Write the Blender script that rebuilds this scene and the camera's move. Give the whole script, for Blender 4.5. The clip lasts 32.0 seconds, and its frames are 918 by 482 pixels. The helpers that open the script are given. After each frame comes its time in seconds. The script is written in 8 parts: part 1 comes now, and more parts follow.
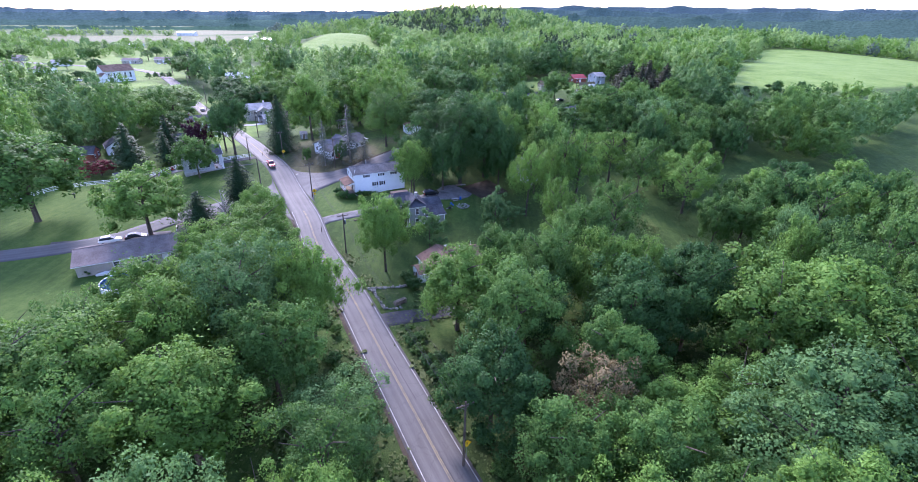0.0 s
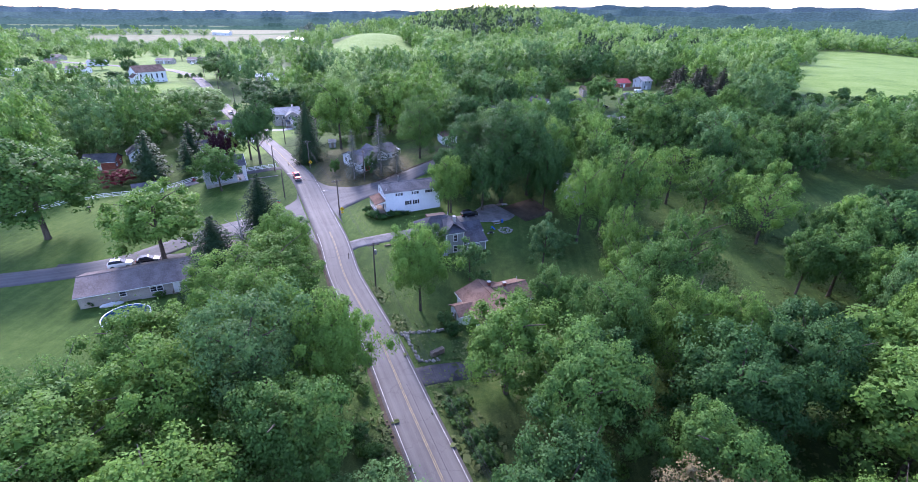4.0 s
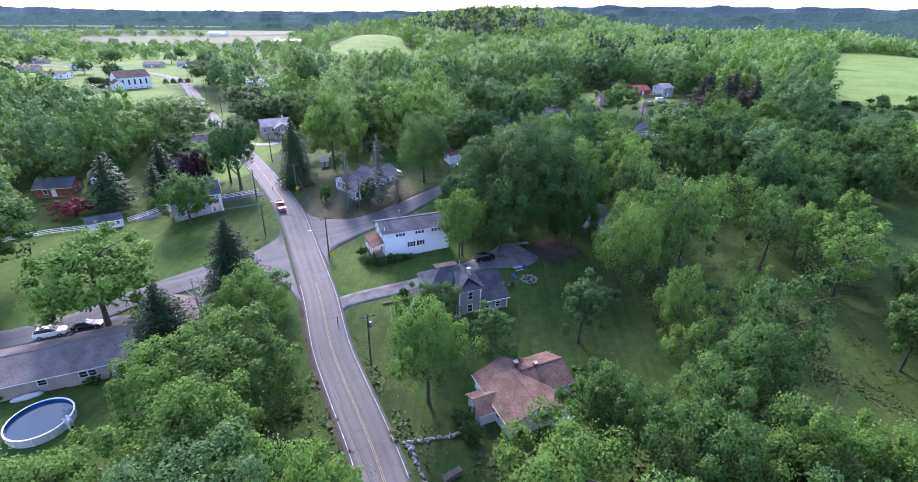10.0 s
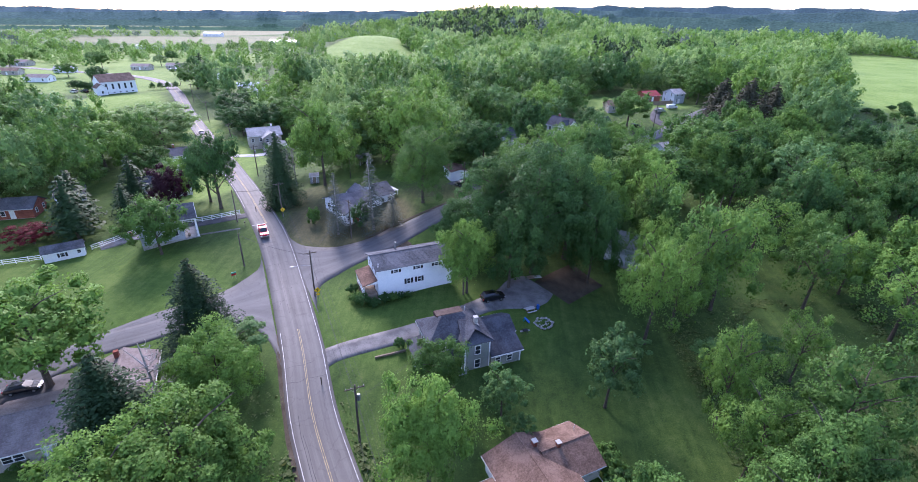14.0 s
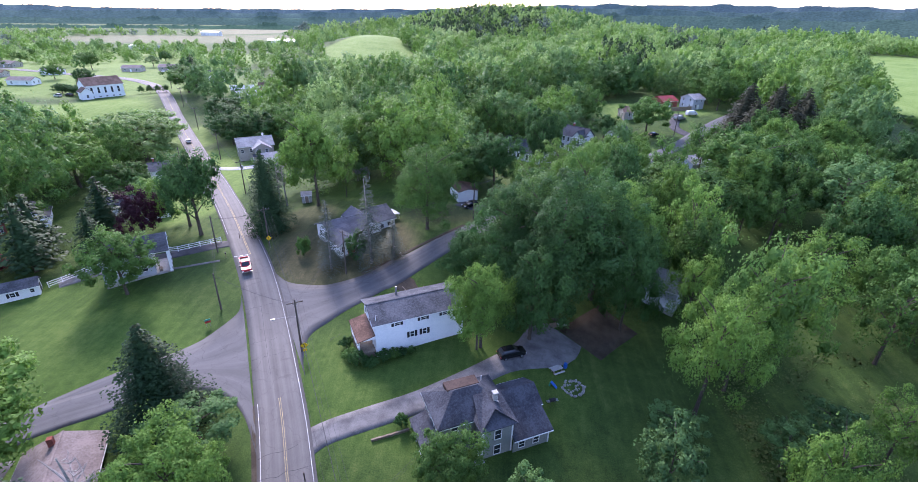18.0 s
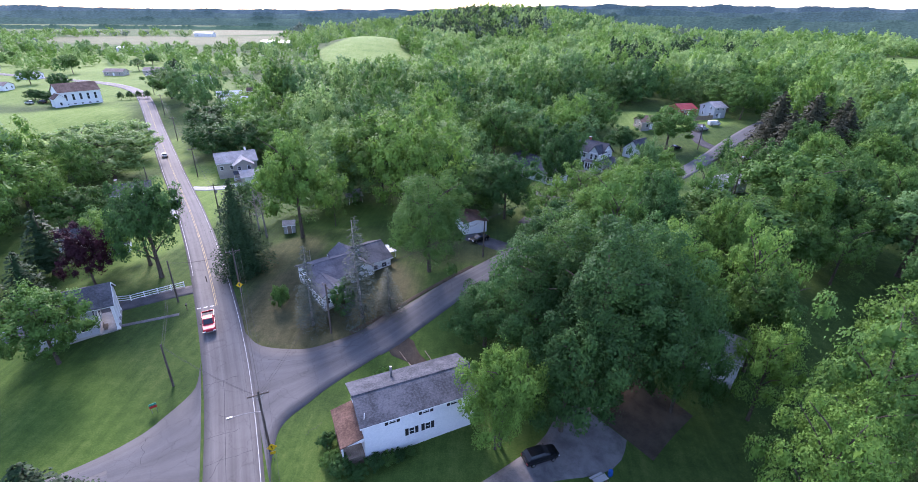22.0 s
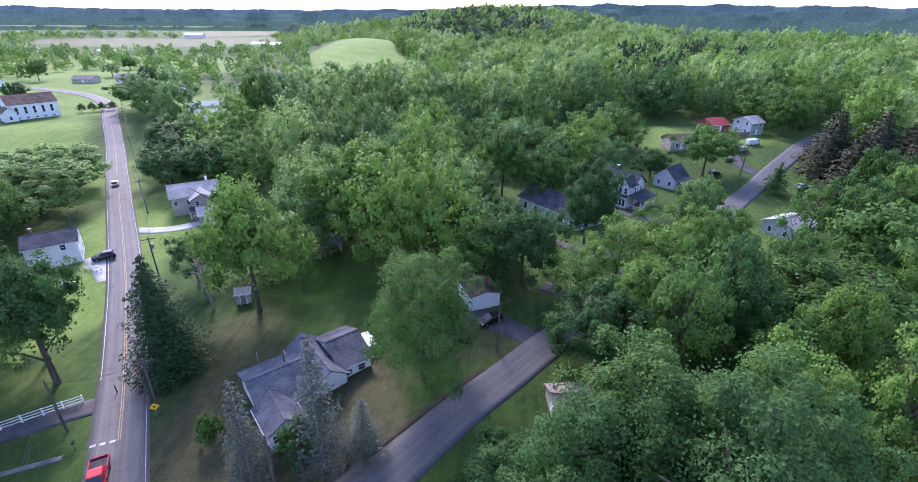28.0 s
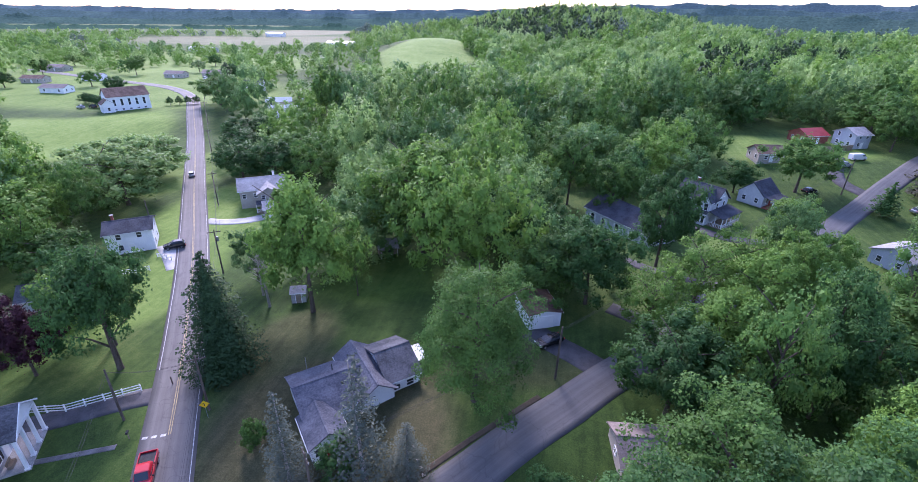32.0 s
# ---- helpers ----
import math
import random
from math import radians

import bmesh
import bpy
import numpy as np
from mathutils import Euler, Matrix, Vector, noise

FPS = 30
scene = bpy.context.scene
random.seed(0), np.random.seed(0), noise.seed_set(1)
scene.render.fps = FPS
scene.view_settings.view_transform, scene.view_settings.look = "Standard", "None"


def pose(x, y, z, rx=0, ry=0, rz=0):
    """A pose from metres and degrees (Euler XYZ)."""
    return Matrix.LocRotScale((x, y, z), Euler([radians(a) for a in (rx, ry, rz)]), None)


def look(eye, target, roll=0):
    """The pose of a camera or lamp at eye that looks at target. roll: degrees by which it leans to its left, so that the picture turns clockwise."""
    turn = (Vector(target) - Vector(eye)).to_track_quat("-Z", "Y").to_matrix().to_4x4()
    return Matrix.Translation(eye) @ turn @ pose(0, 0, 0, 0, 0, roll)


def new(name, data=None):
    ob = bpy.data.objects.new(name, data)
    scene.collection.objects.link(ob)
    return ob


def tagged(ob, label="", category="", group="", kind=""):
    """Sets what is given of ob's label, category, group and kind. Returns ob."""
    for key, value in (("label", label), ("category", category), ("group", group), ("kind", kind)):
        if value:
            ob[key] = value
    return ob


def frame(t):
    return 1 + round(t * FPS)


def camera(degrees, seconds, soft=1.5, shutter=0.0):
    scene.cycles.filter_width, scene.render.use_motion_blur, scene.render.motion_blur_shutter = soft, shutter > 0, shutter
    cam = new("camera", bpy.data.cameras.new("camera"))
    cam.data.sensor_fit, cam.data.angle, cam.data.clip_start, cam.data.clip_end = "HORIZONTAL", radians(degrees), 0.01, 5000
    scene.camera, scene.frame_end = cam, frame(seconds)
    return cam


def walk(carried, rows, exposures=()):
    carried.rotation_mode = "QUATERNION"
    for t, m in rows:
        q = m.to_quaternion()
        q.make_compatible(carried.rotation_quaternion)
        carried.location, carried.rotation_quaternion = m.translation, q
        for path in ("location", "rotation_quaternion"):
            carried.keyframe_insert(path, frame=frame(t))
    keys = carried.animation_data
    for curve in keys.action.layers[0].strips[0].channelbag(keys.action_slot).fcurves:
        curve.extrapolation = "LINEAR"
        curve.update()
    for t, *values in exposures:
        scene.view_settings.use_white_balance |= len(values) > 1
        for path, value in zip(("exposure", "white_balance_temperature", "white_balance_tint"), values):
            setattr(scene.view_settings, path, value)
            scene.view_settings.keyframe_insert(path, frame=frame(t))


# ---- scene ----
cam = camera(88.9, 32.0, soft=0.5)
PATH = [
    (0, (2.302, 4.899, 49.465), (2.28, 6.703, 48.602), 1.3),
    (0.5, (1.607, 7.368, 49.44), (1.514, 9.167, 48.571), 1.1),
    (1, (0.784, 9.473, 49.397), (0.663, 11.269, 48.527), 1.1),
    (1.5, (0.237, 11.374, 49.472), (0.111, 13.171, 48.603), 1.3),
    (2, (-0.234, 13.047, 49.691), (-0.361, 14.842, 48.818), 1.1),
    (2.5, (-0.801, 14.882, 49.75), (-0.928, 16.678, 48.879), 1.2),
    (4.5, (-2.82, 21.635, 49.913), (-2.945, 23.433, 49.047), 1.4),
    (5, (-3.3, 23.452, 49.954), (-3.424, 25.251, 49.088), 1.5),
    (5.5, (-3.664, 25.127, 49.946), (-3.788, 26.926, 49.082), 1.4),
    (6, (-4.205, 27.171, 49.926), (-4.327, 28.972, 49.065), 1.5),
    (6.5, (-4.296, 28.909, 49.84), (-4.423, 30.708, 48.975), 1.2),
    (7, (-4.902, 30.998, 50.285), (-5.025, 32.797, 49.419), 1.5),
    (7.5, (-5.159, 32.877, 50.172), (-5.284, 34.675, 49.305), 1.3),
    (8, (-5.565, 34.787, 50.574), (-5.689, 36.585, 49.707), 1.4),
    (8.5, (-5.907, 36.669, 50.529), (-6.032, 38.467, 49.662), 1.4),
    (9, (-6.433, 38.611, 50.519), (-6.556, 40.41, 49.653), 1.4),
    (9.5, (-6.625, 40.277, 50.546), (-6.75, 42.075, 49.68), 1.3),
    (10, (-6.973, 42.471, 50.47), (-7.1, 44.269, 49.604), 1.3),
    (10.5, (-7.074, 44.334, 50.567), (-7.205, 46.13, 49.698), 1.2),
    (11, (-7.37, 46.166, 50.8), (-7.499, 47.962, 49.929), 1.1),
    (11.5, (-7.83, 47.471, 50.814), (-7.953, 49.27, 49.949), 1.5),
    (12, (-7.964, 49.424, 50.756), (-8.089, 51.223, 49.891), 1.2),
    (12.5, (-8.158, 51.308, 50.901), (-8.282, 53.104, 50.031), 1.2),
    (13, (-8.45, 53.082, 50.833), (-8.574, 54.881, 49.969), 1.3),
    (13.5, (-8.927, 54.448, 51.135), (-9.045, 56.249, 50.272), 1.5),
    (14, (-9.244, 56.523, 51.248), (-9.363, 58.322, 50.382), 1.4),
    (14.5, (-9.442, 58.554, 51.491), (-9.565, 60.349, 50.618), 1.2),
    (16.5, (-11.209, 66.073, 51.69), (-11.33, 67.869, 50.818), 1.2),
    (17, (-11.742, 67.869, 51.883), (-11.861, 69.666, 51.013), 1.4),
    (17.5, (-12.075, 69.765, 51.903), (-12.195, 71.563, 51.035), 1.4),
    (18, (-12.356, 71.968, 52.09), (-12.478, 73.764, 51.218), 1.4),
    (18.5, (-12.771, 74.066, 52.026), (-12.893, 75.863, 51.155), 1.3),
    (19, (-13.189, 76.283, 52.041), (-13.309, 78.081, 51.172), 1.5),
    (19.5, (-13.603, 78.636, 52.035), (-13.721, 80.433, 51.166), 1.4),
    (20, (-14.053, 80.937, 52.236), (-14.17, 82.734, 51.366), 1.5),
    (20.5, (-14.448, 83.38, 52.434), (-14.565, 85.175, 51.561), 1.4),
    (21, (-14.858, 85.77, 52.495), (-14.972, 87.566, 51.622), 1.5),
    (21.5, (-15.326, 88.049, 52.439), (-15.439, 89.846, 51.568), 1.5),
    (22, (-15.675, 90.67, 52.459), (-15.789, 92.467, 51.588), 1.4),
    (22.5, (-15.971, 92.986, 52.594), (-16.085, 94.783, 51.723), 1.4),
    (23, (-16.438, 95.413, 52.783), (-16.548, 97.211, 51.914), 1.5),
    (23.5, (-16.704, 97.577, 53.057), (-16.814, 99.374, 52.186), 1.5),
    (24, (-16.955, 100.055, 53.14), (-17.067, 101.852, 52.269), 1.5),
    (24.5, (-17.152, 102.384, 52.997), (-17.264, 104.182, 52.129), 1.5),
    (25, (-17.517, 105.114, 53.068), (-17.629, 106.912, 52.199), 1.4),
    (25.5, (-17.797, 107.571, 53.314), (-17.908, 109.367, 52.442), 1.4),
    (27.5, (-18.696, 116.794, 53.43), (-18.803, 118.591, 52.559), 1.3),
    (28, (-18.814, 119.12, 53.493), (-18.92, 120.917, 52.621), 1.3),
    (28.5, (-18.839, 121.161, 53.661), (-18.944, 122.959, 52.791), 1.3),
    (29, (-18.828, 123.061, 53.961), (-18.933, 124.857, 53.088), 1.3),
    (29.5, (-18.905, 123.78, 54.012), (-19.012, 125.577, 53.14), 1.2),
    (30, (-19.066, 123.813, 53.837), (-19.177, 125.609, 52.965), 1.2),
    (30.5, (-19.139, 123.629, 53.626), (-19.263, 125.425, 52.756), 1.2),
    (31, (-19.568, 123.572, 53.205), (-19.756, 125.364, 52.335), 1.3),
    (31.5, (-19.746, 123.768, 53.042), (-20.021, 125.547, 52.17), 1.3),
    (32, (-19.914, 123.869, 53.066), (-20.26, 125.633, 52.19), 1.3),
]
walk(cam, [(t, look(eye, target, roll)) for t, eye, target, roll in PATH], exposures=[(0.0, 1.76, 5700, 36), (12.0, 1.66, 5950, 33), (25.0, 1.57, 6030, 33), (32.0, 1.49, 5800, 38)])

# ---- world, sun ----
SUN_EL, SUN_AZ = radians(36), radians(-26)
world = bpy.data.worlds.new("sky")
scene.world = world
world.use_nodes = True
wn = world.node_tree
for n_ in list(wn.nodes):
    wn.nodes.remove(n_)
w_out = wn.nodes.new("ShaderNodeOutputWorld")
w_bg = wn.nodes.new("ShaderNodeBackground")
w_sky = wn.nodes.new("ShaderNodeTexSky")
w_sky.sky_type = "NISHITA"
w_sky.sun_disc = False
w_sky.sun_elevation = SUN_EL
w_sky.sun_rotation = SUN_AZ
w_sky.air_density = 1.0
w_sky.dust_density = 0.6
w_sky.ozone_density = 1.0
w_bg.inputs["Strength"].default_value = 0.18
wn.links.new(w_sky.outputs["Color"], w_bg.inputs["Color"])
wn.links.new(w_bg.outputs["Background"], w_out.inputs["Surface"])

sun_data = bpy.data.lights.new("sun", "SUN")
sun_data.energy = 2.3
sun_data.angle = radians(15)
sun_data.color = (1.0, 0.95, 0.87)
sun = new("sun", sun_data)
sun.matrix_world = look((0, 0, 300), (-math.sin(SUN_AZ) * 100 * math.cos(SUN_EL), -math.cos(SUN_AZ) * 100 * math.cos(SUN_EL), 300 - 100 * math.sin(SUN_EL)))

# ---- the lie of the land ----
SPOTS = [(-24, 98, 0), (-40, 128, 1.0), (-29, 132, 3.1), (-57, 158, 4.6), (-33, 170, 7.2), (-16, 175, 8.6), (-74, 165, 3.4),
         (-103, 138, 1.3), (-104, 203, 3.0), (-92, 226, 1.5), (-224, 331, 6.5), (-66, 88, -0.5), (-4, 96, -3.0), (-20, 118, 1.6),
         (-52, 131, 1.4), (22, 232, 8.8), (70, 315, 14), (25, 130, 0), (10, 40, -2), (-40, 40, -1), (60, 90, -2), (5, 205, 10),
         (-160, 270, 2.0), (-29, 129, 3.6), (-20, 134.5, 4.3), (-300, 400, 8), (200, 300, 12)]
# knolls and ridges: x, y, height, reach across, reach along
KNOLLS = [(10, 1190, 50, 250, 270), (-165, 670, 21, 75, 120), (420, 800, 16, 160, 300), (260, 420, 6, 130, 130)]


def ground_z(x, y):
    """Height of the ground; takes numbers or arrays."""
    x, y = np.asarray(x, float), np.asarray(y, float)
    a = b = 0.0
    for sx, sy, sz in SPOTS:
        w = 1.0 / ((x - sx) ** 2 + (y - sy) ** 2 + 14.0 ** 2) ** 2
        a, b = a + w * sz, b + w
    z = a / b
    for kx, ky, kh, rx, ry in KNOLLS:
        z = z + kh * np.exp(-((x - kx) / rx) ** 2 - ((y - ky) / ry) ** 2)
    return z


def gz(x, y):
    return float(ground_z(x, y))


# ---- materials ----
def nodes_of(name):
    m = bpy.data.materials.new(name)
    m.use_nodes = True
    t = m.node_tree
    return m, t, t.nodes["Principled BSDF"]


def add(t, kind, **sets):
    n = t.nodes.new(kind)
    for k, v in sets.items():
        n.inputs[k].default_value = v
    return n


def surface(name, c1, c2, rough=0.8, scale=1.0, fine=12.0, bump=0.2, metal=0.0, dist=0.02, vary=0.0, stretch=(1, 1, 1), spec=0.14):
    """A surface of two tones, mottled at two scales, with fine relief; vary: lightness differs from piece to piece."""
    m, t, p = nodes_of(name)
    co = add(t, "ShaderNodeTexCoord")
    mp = add(t, "ShaderNodeMapping", Scale=stretch)
    t.links.new(co.outputs["Object"], mp.inputs["Vector"])
    n1 = add(t, "ShaderNodeTexNoise", Scale=scale, Detail=5.0, Roughness=0.6)
    n2 = add(t, "ShaderNodeTexNoise", Scale=scale * fine, Detail=4.0, Roughness=0.7)
    t.links.new(mp.outputs["Vector"], n1.inputs["Vector"])
    t.links.new(mp.outputs["Vector"], n2.inputs["Vector"])
    mixf = add(t, "ShaderNodeMix")
    mixf.inputs[0].default_value = 0.5
    t.links.new(n1.outputs["Fac"], mixf.inputs[2])
    t.links.new(n2.outputs["Fac"], mixf.inputs[3])
    ramp = add(t, "ShaderNodeValToRGB")
    ramp.color_ramp.elements[0].position, ramp.color_ramp.elements[1].position = 0.41, 0.59
    ramp.color_ramp.elements[0].color, ramp.color_ramp.elements[1].color = (*c1, 1), (*c2, 1)
    t.links.new(mixf.outputs[0], ramp.inputs["Fac"])
    col = ramp.outputs["Color"]
    if vary:
        oi = add(t, "ShaderNodeObjectInfo")
        mr = add(t, "ShaderNodeMapRange")
        mr.inputs["To Min"].default_value, mr.inputs["To Max"].default_value = 1 - vary, 1 + vary
        t.links.new(oi.outputs["Random"], mr.inputs["Value"])
        hs = add(t, "ShaderNodeHueSaturation")
        t.links.new(mr.outputs["Result"], hs.inputs["Value"])
        t.links.new(col, hs.inputs["Color"])
        col = hs.outputs["Color"]
    t.links.new(col, p.inputs["Base Color"])
    p.inputs["Roughness"].default_value = rough
    p.inputs["Metallic"].default_value = metal
    p.inputs["Specular IOR Level"].default_value = spec
    if bump:
        b = add(t, "ShaderNodeBump", Strength=bump, Distance=dist)
        t.links.new(n2.outputs["Fac"], b.inputs["Height"])
        t.links.new(b.outputs["Normal"], p.inputs["Normal"])
    return m


def foliage(name, dark, light, glow=0.42, patch=0.09):
    """Leaves: tone differs from tree to tree, from bough to bough and from leaf to leaf; some light passes through."""
    m, t, p = nodes_of(name)
    geo = add(t, "ShaderNodeNewGeometry")
    oi = add(t, "ShaderNodeObjectInfo")
    n1 = add(t, "ShaderNodeTexNoise", Scale=patch, Detail=3.0, Roughness=0.6)
    n2 = add(t, "ShaderNodeTexNoise", Scale=0.9, Detail=2.0)
    t.links.new(geo.outputs["Position"], n1.inputs["Vector"])
    t.links.new(geo.outputs["Position"], n2.inputs["Vector"])
    s1 = add(t, "ShaderNodeMath")
    s1.operation = "MULTIPLY_ADD"
    s1.inputs[1].default_value = 0.35
    t.links.new(oi.outputs["Random"], s1.inputs[0])
    t.links.new(n1.outputs["Fac"], s1.inputs[2])
    s2 = add(t, "ShaderNodeMath")
    s2.operation = "MULTIPLY_ADD"
    s2.inputs[1].default_value = 0.46
    t.links.new(geo.outputs["Random Per Island"], s2.inputs[0])
    t.links.new(s1.outputs[0], s2.inputs[2])
    s3 = add(t, "ShaderNodeMath")
    s3.operation = "MULTIPLY_ADD"
    s3.inputs[1].default_value = 0.55
    t.links.new(n2.outputs["Fac"], s3.inputs[0])
    t.links.new(s2.outputs[0], s3.inputs[2])
    ramp = add(t, "ShaderNodeValToRGB")
    ramp.color_ramp.elements[0].position, ramp.color_ramp.elements[1].position = 0.6, 1.35
    mr = add(t, "ShaderNodeMapRange")
    mr.inputs["From Min"].default_value, mr.inputs["From Max"].default_value = 0.72, 1.48
    t.links.new(s3.outputs[0], mr.inputs["Value"])
    ramp.color_ramp.elements[0].position, ramp.color_ramp.elements[1].position = 0.0, 1.0
    ramp.color_ramp.elements[0].color, ramp.color_ramp.elements[1].color = (*dark, 1), (*light, 1)
    t.links.new(mr.outputs["Result"], ramp.inputs["Fac"])
    t.links.new(ramp.outputs["Color"], p.inputs["Base Color"])
    p.inputs["Roughness"].default_value = 0.6
    p.inputs["Specular IOR Level"].default_value = 0.12
    tr = add(t, "ShaderNodeBsdfTranslucent")
    t.links.new(ramp.outputs["Color"], tr.inputs["Color"])
    mx = add(t, "ShaderNodeMixShader")
    mx.inputs[0].default_value = glow
    t.links.new(p.outputs["BSDF"], mx.inputs[1])
    t.links.new(tr.outputs["BSDF"], mx.inputs[2])
    t.links.new(mx.outputs["Shader"], t.nodes["Material Output"].inputs["Surface"])
    return m


LEAF = foliage("leaf_green", (0.043, 0.095, 0.024), (0.115, 0.232, 0.053))
LEAF_DEEP = foliage("leaf_deep_green", (0.030, 0.077, 0.025), (0.075, 0.173, 0.048))
LEAF_LIGHT = foliage("leaf_light_green", (0.073, 0.150, 0.029), (0.170, 0.310, 0.062))
LEAF_GREY = foliage("leaf_grey_green", (0.054, 0.114, 0.040), (0.135, 0.259, 0.083))
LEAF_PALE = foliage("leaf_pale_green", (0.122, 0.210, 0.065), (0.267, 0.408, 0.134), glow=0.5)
# bluer, greyer leaf colour that puts distance haze into the farthest woods
LEAF_HAZE = foliage("leaf_haze_tint", (0.060, 0.096, 0.078), (0.120, 0.172, 0.140))
NEEDLE = foliage("needle_dark", (0.010, 0.029, 0.011), (0.038, 0.080, 0.030), glow=0.12)
NEEDLE_BLUE = foliage("needle_blue_grey", (0.046, 0.062, 0.046), (0.105, 0.128, 0.098), glow=0.12)
NEEDLE_RUST = foliage("needle_rust_grey", (0.017, 0.024, 0.012), (0.054, 0.058, 0.033), glow=0.12)
LEAF_RED = foliage("leaf_maroon", (0.020, 0.008, 0.014), (0.060, 0.020, 0.030), glow=0.2)
LEAF_CRIMSON = foliage("leaf_crimson", (0.070, 0.008, 0.014), (0.170, 0.022, 0.030), glow=0.2)
LEAF_RUST = foliage("leaf_rust_brown", (0.120, 0.100, 0.044), (0.260, 0.205, 0.100), glow=0.2)
BARK = surface("bark", (0.055, 0.045, 0.035), (0.13, 0.105, 0.085), 0.95, 0.8, 8, 0.6, stretch=(3, 3, 0.6))
BARK_PALE = surface("bark_pale_dead", (0.20, 0.18, 0.16), (0.34, 0.31, 0.28), 0.95, 0.8, 8, 0.5)


def road_material(name, c1, c2, worn):
    """Worn asphalt: polished wheel tracks, streaks along the lanes, patches, fine cracks and coarse grain."""
    m, t, p = nodes_of(name)
    ac = add(t, "ShaderNodeAttribute")
    ac.attribute_name = "across"
    al = add(t, "ShaderNodeAttribute")
    al.attribute_name = "along"
    ab = add(t, "ShaderNodeMath")
    ab.operation = "ABSOLUTE"
    t.links.new(ac.outputs["Fac"], ab.inputs[0])
    track = add(t, "ShaderNodeValToRGB")
    e = track.color_ramp.elements
    e[0].position, e[1].position = 0.0, 1.0
    e[0].color, e[1].color = (0.25, 0.25, 0.25, 1), (0.42, 0.42, 0.42, 1)
    for pos, v in ((0.10, 0.3), (0.22, 0.9), (0.40, 0.45), (0.62, 1.0), (0.78, 0.5), (0.90, 0.4)):
        k = e.new(pos)
        k.color = (v, v, v, 1)
    t.links.new(ab.outputs[0], track.inputs["Fac"])
    xyz = add(t, "ShaderNodeCombineXYZ")
    t.links.new(ac.outputs["Fac"], xyz.inputs[0])
    t.links.new(al.outputs["Fac"], xyz.inputs[1])
    mp = add(t, "ShaderNodeMapping", Scale=(5.0, 0.035, 1.0))
    t.links.new(xyz.outputs["Vector"], mp.inputs["Vector"])
    streak = add(t, "ShaderNodeTexNoise", Scale=1.6, Detail=6.0, Roughness=0.7)
    t.links.new(mp.outputs["Vector"], streak.inputs["Vector"])
    geo = add(t, "ShaderNodeNewGeometry")
    patch = add(t, "ShaderNodeTexNoise", Scale=0.22, Detail=5.0, Roughness=0.6)
    grain = add(t, "ShaderNodeTexNoise", Scale=9.0, Detail=3.0, Roughness=0.8)
    for n in (patch, grain):
        t.links.new(geo.outputs["Position"], n.inputs["Vector"])
    cur = streak.outputs["Fac"]
    for other, f in ((patch.outputs["Fac"], 0.42), (grain.outputs["Fac"], 0.24), (track.outputs["Color"], worn)):
        mx = add(t, "ShaderNodeMix")
        mx.inputs[0].default_value = f
        t.links.new(cur, mx.inputs[2])
        t.links.new(other, mx.inputs[3])
        cur = mx.outputs[0]
    ramp = add(t, "ShaderNodeValToRGB")
    ramp.color_ramp.elements[0].position, ramp.color_ramp.elements[1].position = 0.40, 0.62
    ramp.color_ramp.elements[0].color, ramp.color_ramp.elements[1].color = (*c1, 1), (*c2, 1)
    t.links.new(cur, ramp.inputs["Fac"])
    vor = add(t, "ShaderNodeTexVoronoi", Scale=0.28)
    vor.feature = "DISTANCE_TO_EDGE"
    wob = add(t, "ShaderNodeTexNoise", Scale=0.9, Detail=3.0)
    t.links.new(geo.outputs["Position"], wob.inputs["Vector"])
    vm = add(t, "ShaderNodeVectorMath")
    vm.operation = "MULTIPLY_ADD"
    vm.inputs[1].default_value = (1.6, 1.6, 0)
    t.links.new(wob.outputs["Color"], vm.inputs[0])
    t.links.new(geo.outputs["Position"], vm.inputs[2])
    t.links.new(vm.outputs["Vector"], vor.inputs["Vector"])
    cr = add(t, "ShaderNodeMapRange")
    cr.inputs["From Max"].default_value = 0.018
    cr.inputs["To Min"].default_value = 0.8
    t.links.new(vor.outputs["Distance"], cr.inputs["Value"])
    hs = add(t, "ShaderNodeHueSaturation")
    t.links.new(cr.outputs["Result"], hs.inputs["Value"])
    t.links.new(ramp.outputs["Color"], hs.inputs["Color"])
    t.links.new(hs.outputs["Color"], p.inputs["Base Color"])
    p.inputs["Roughness"].default_value = 0.72
    p.inputs["Specular IOR Level"].default_value = 0.16
    bp = add(t, "ShaderNodeBump", Strength=0.3, Distance=0.02)
    t.links.new(grain.outputs["Fac"], bp.inputs["Height"])
    t.links.new(bp.outputs["Normal"], p.inputs["Normal"])
    return m


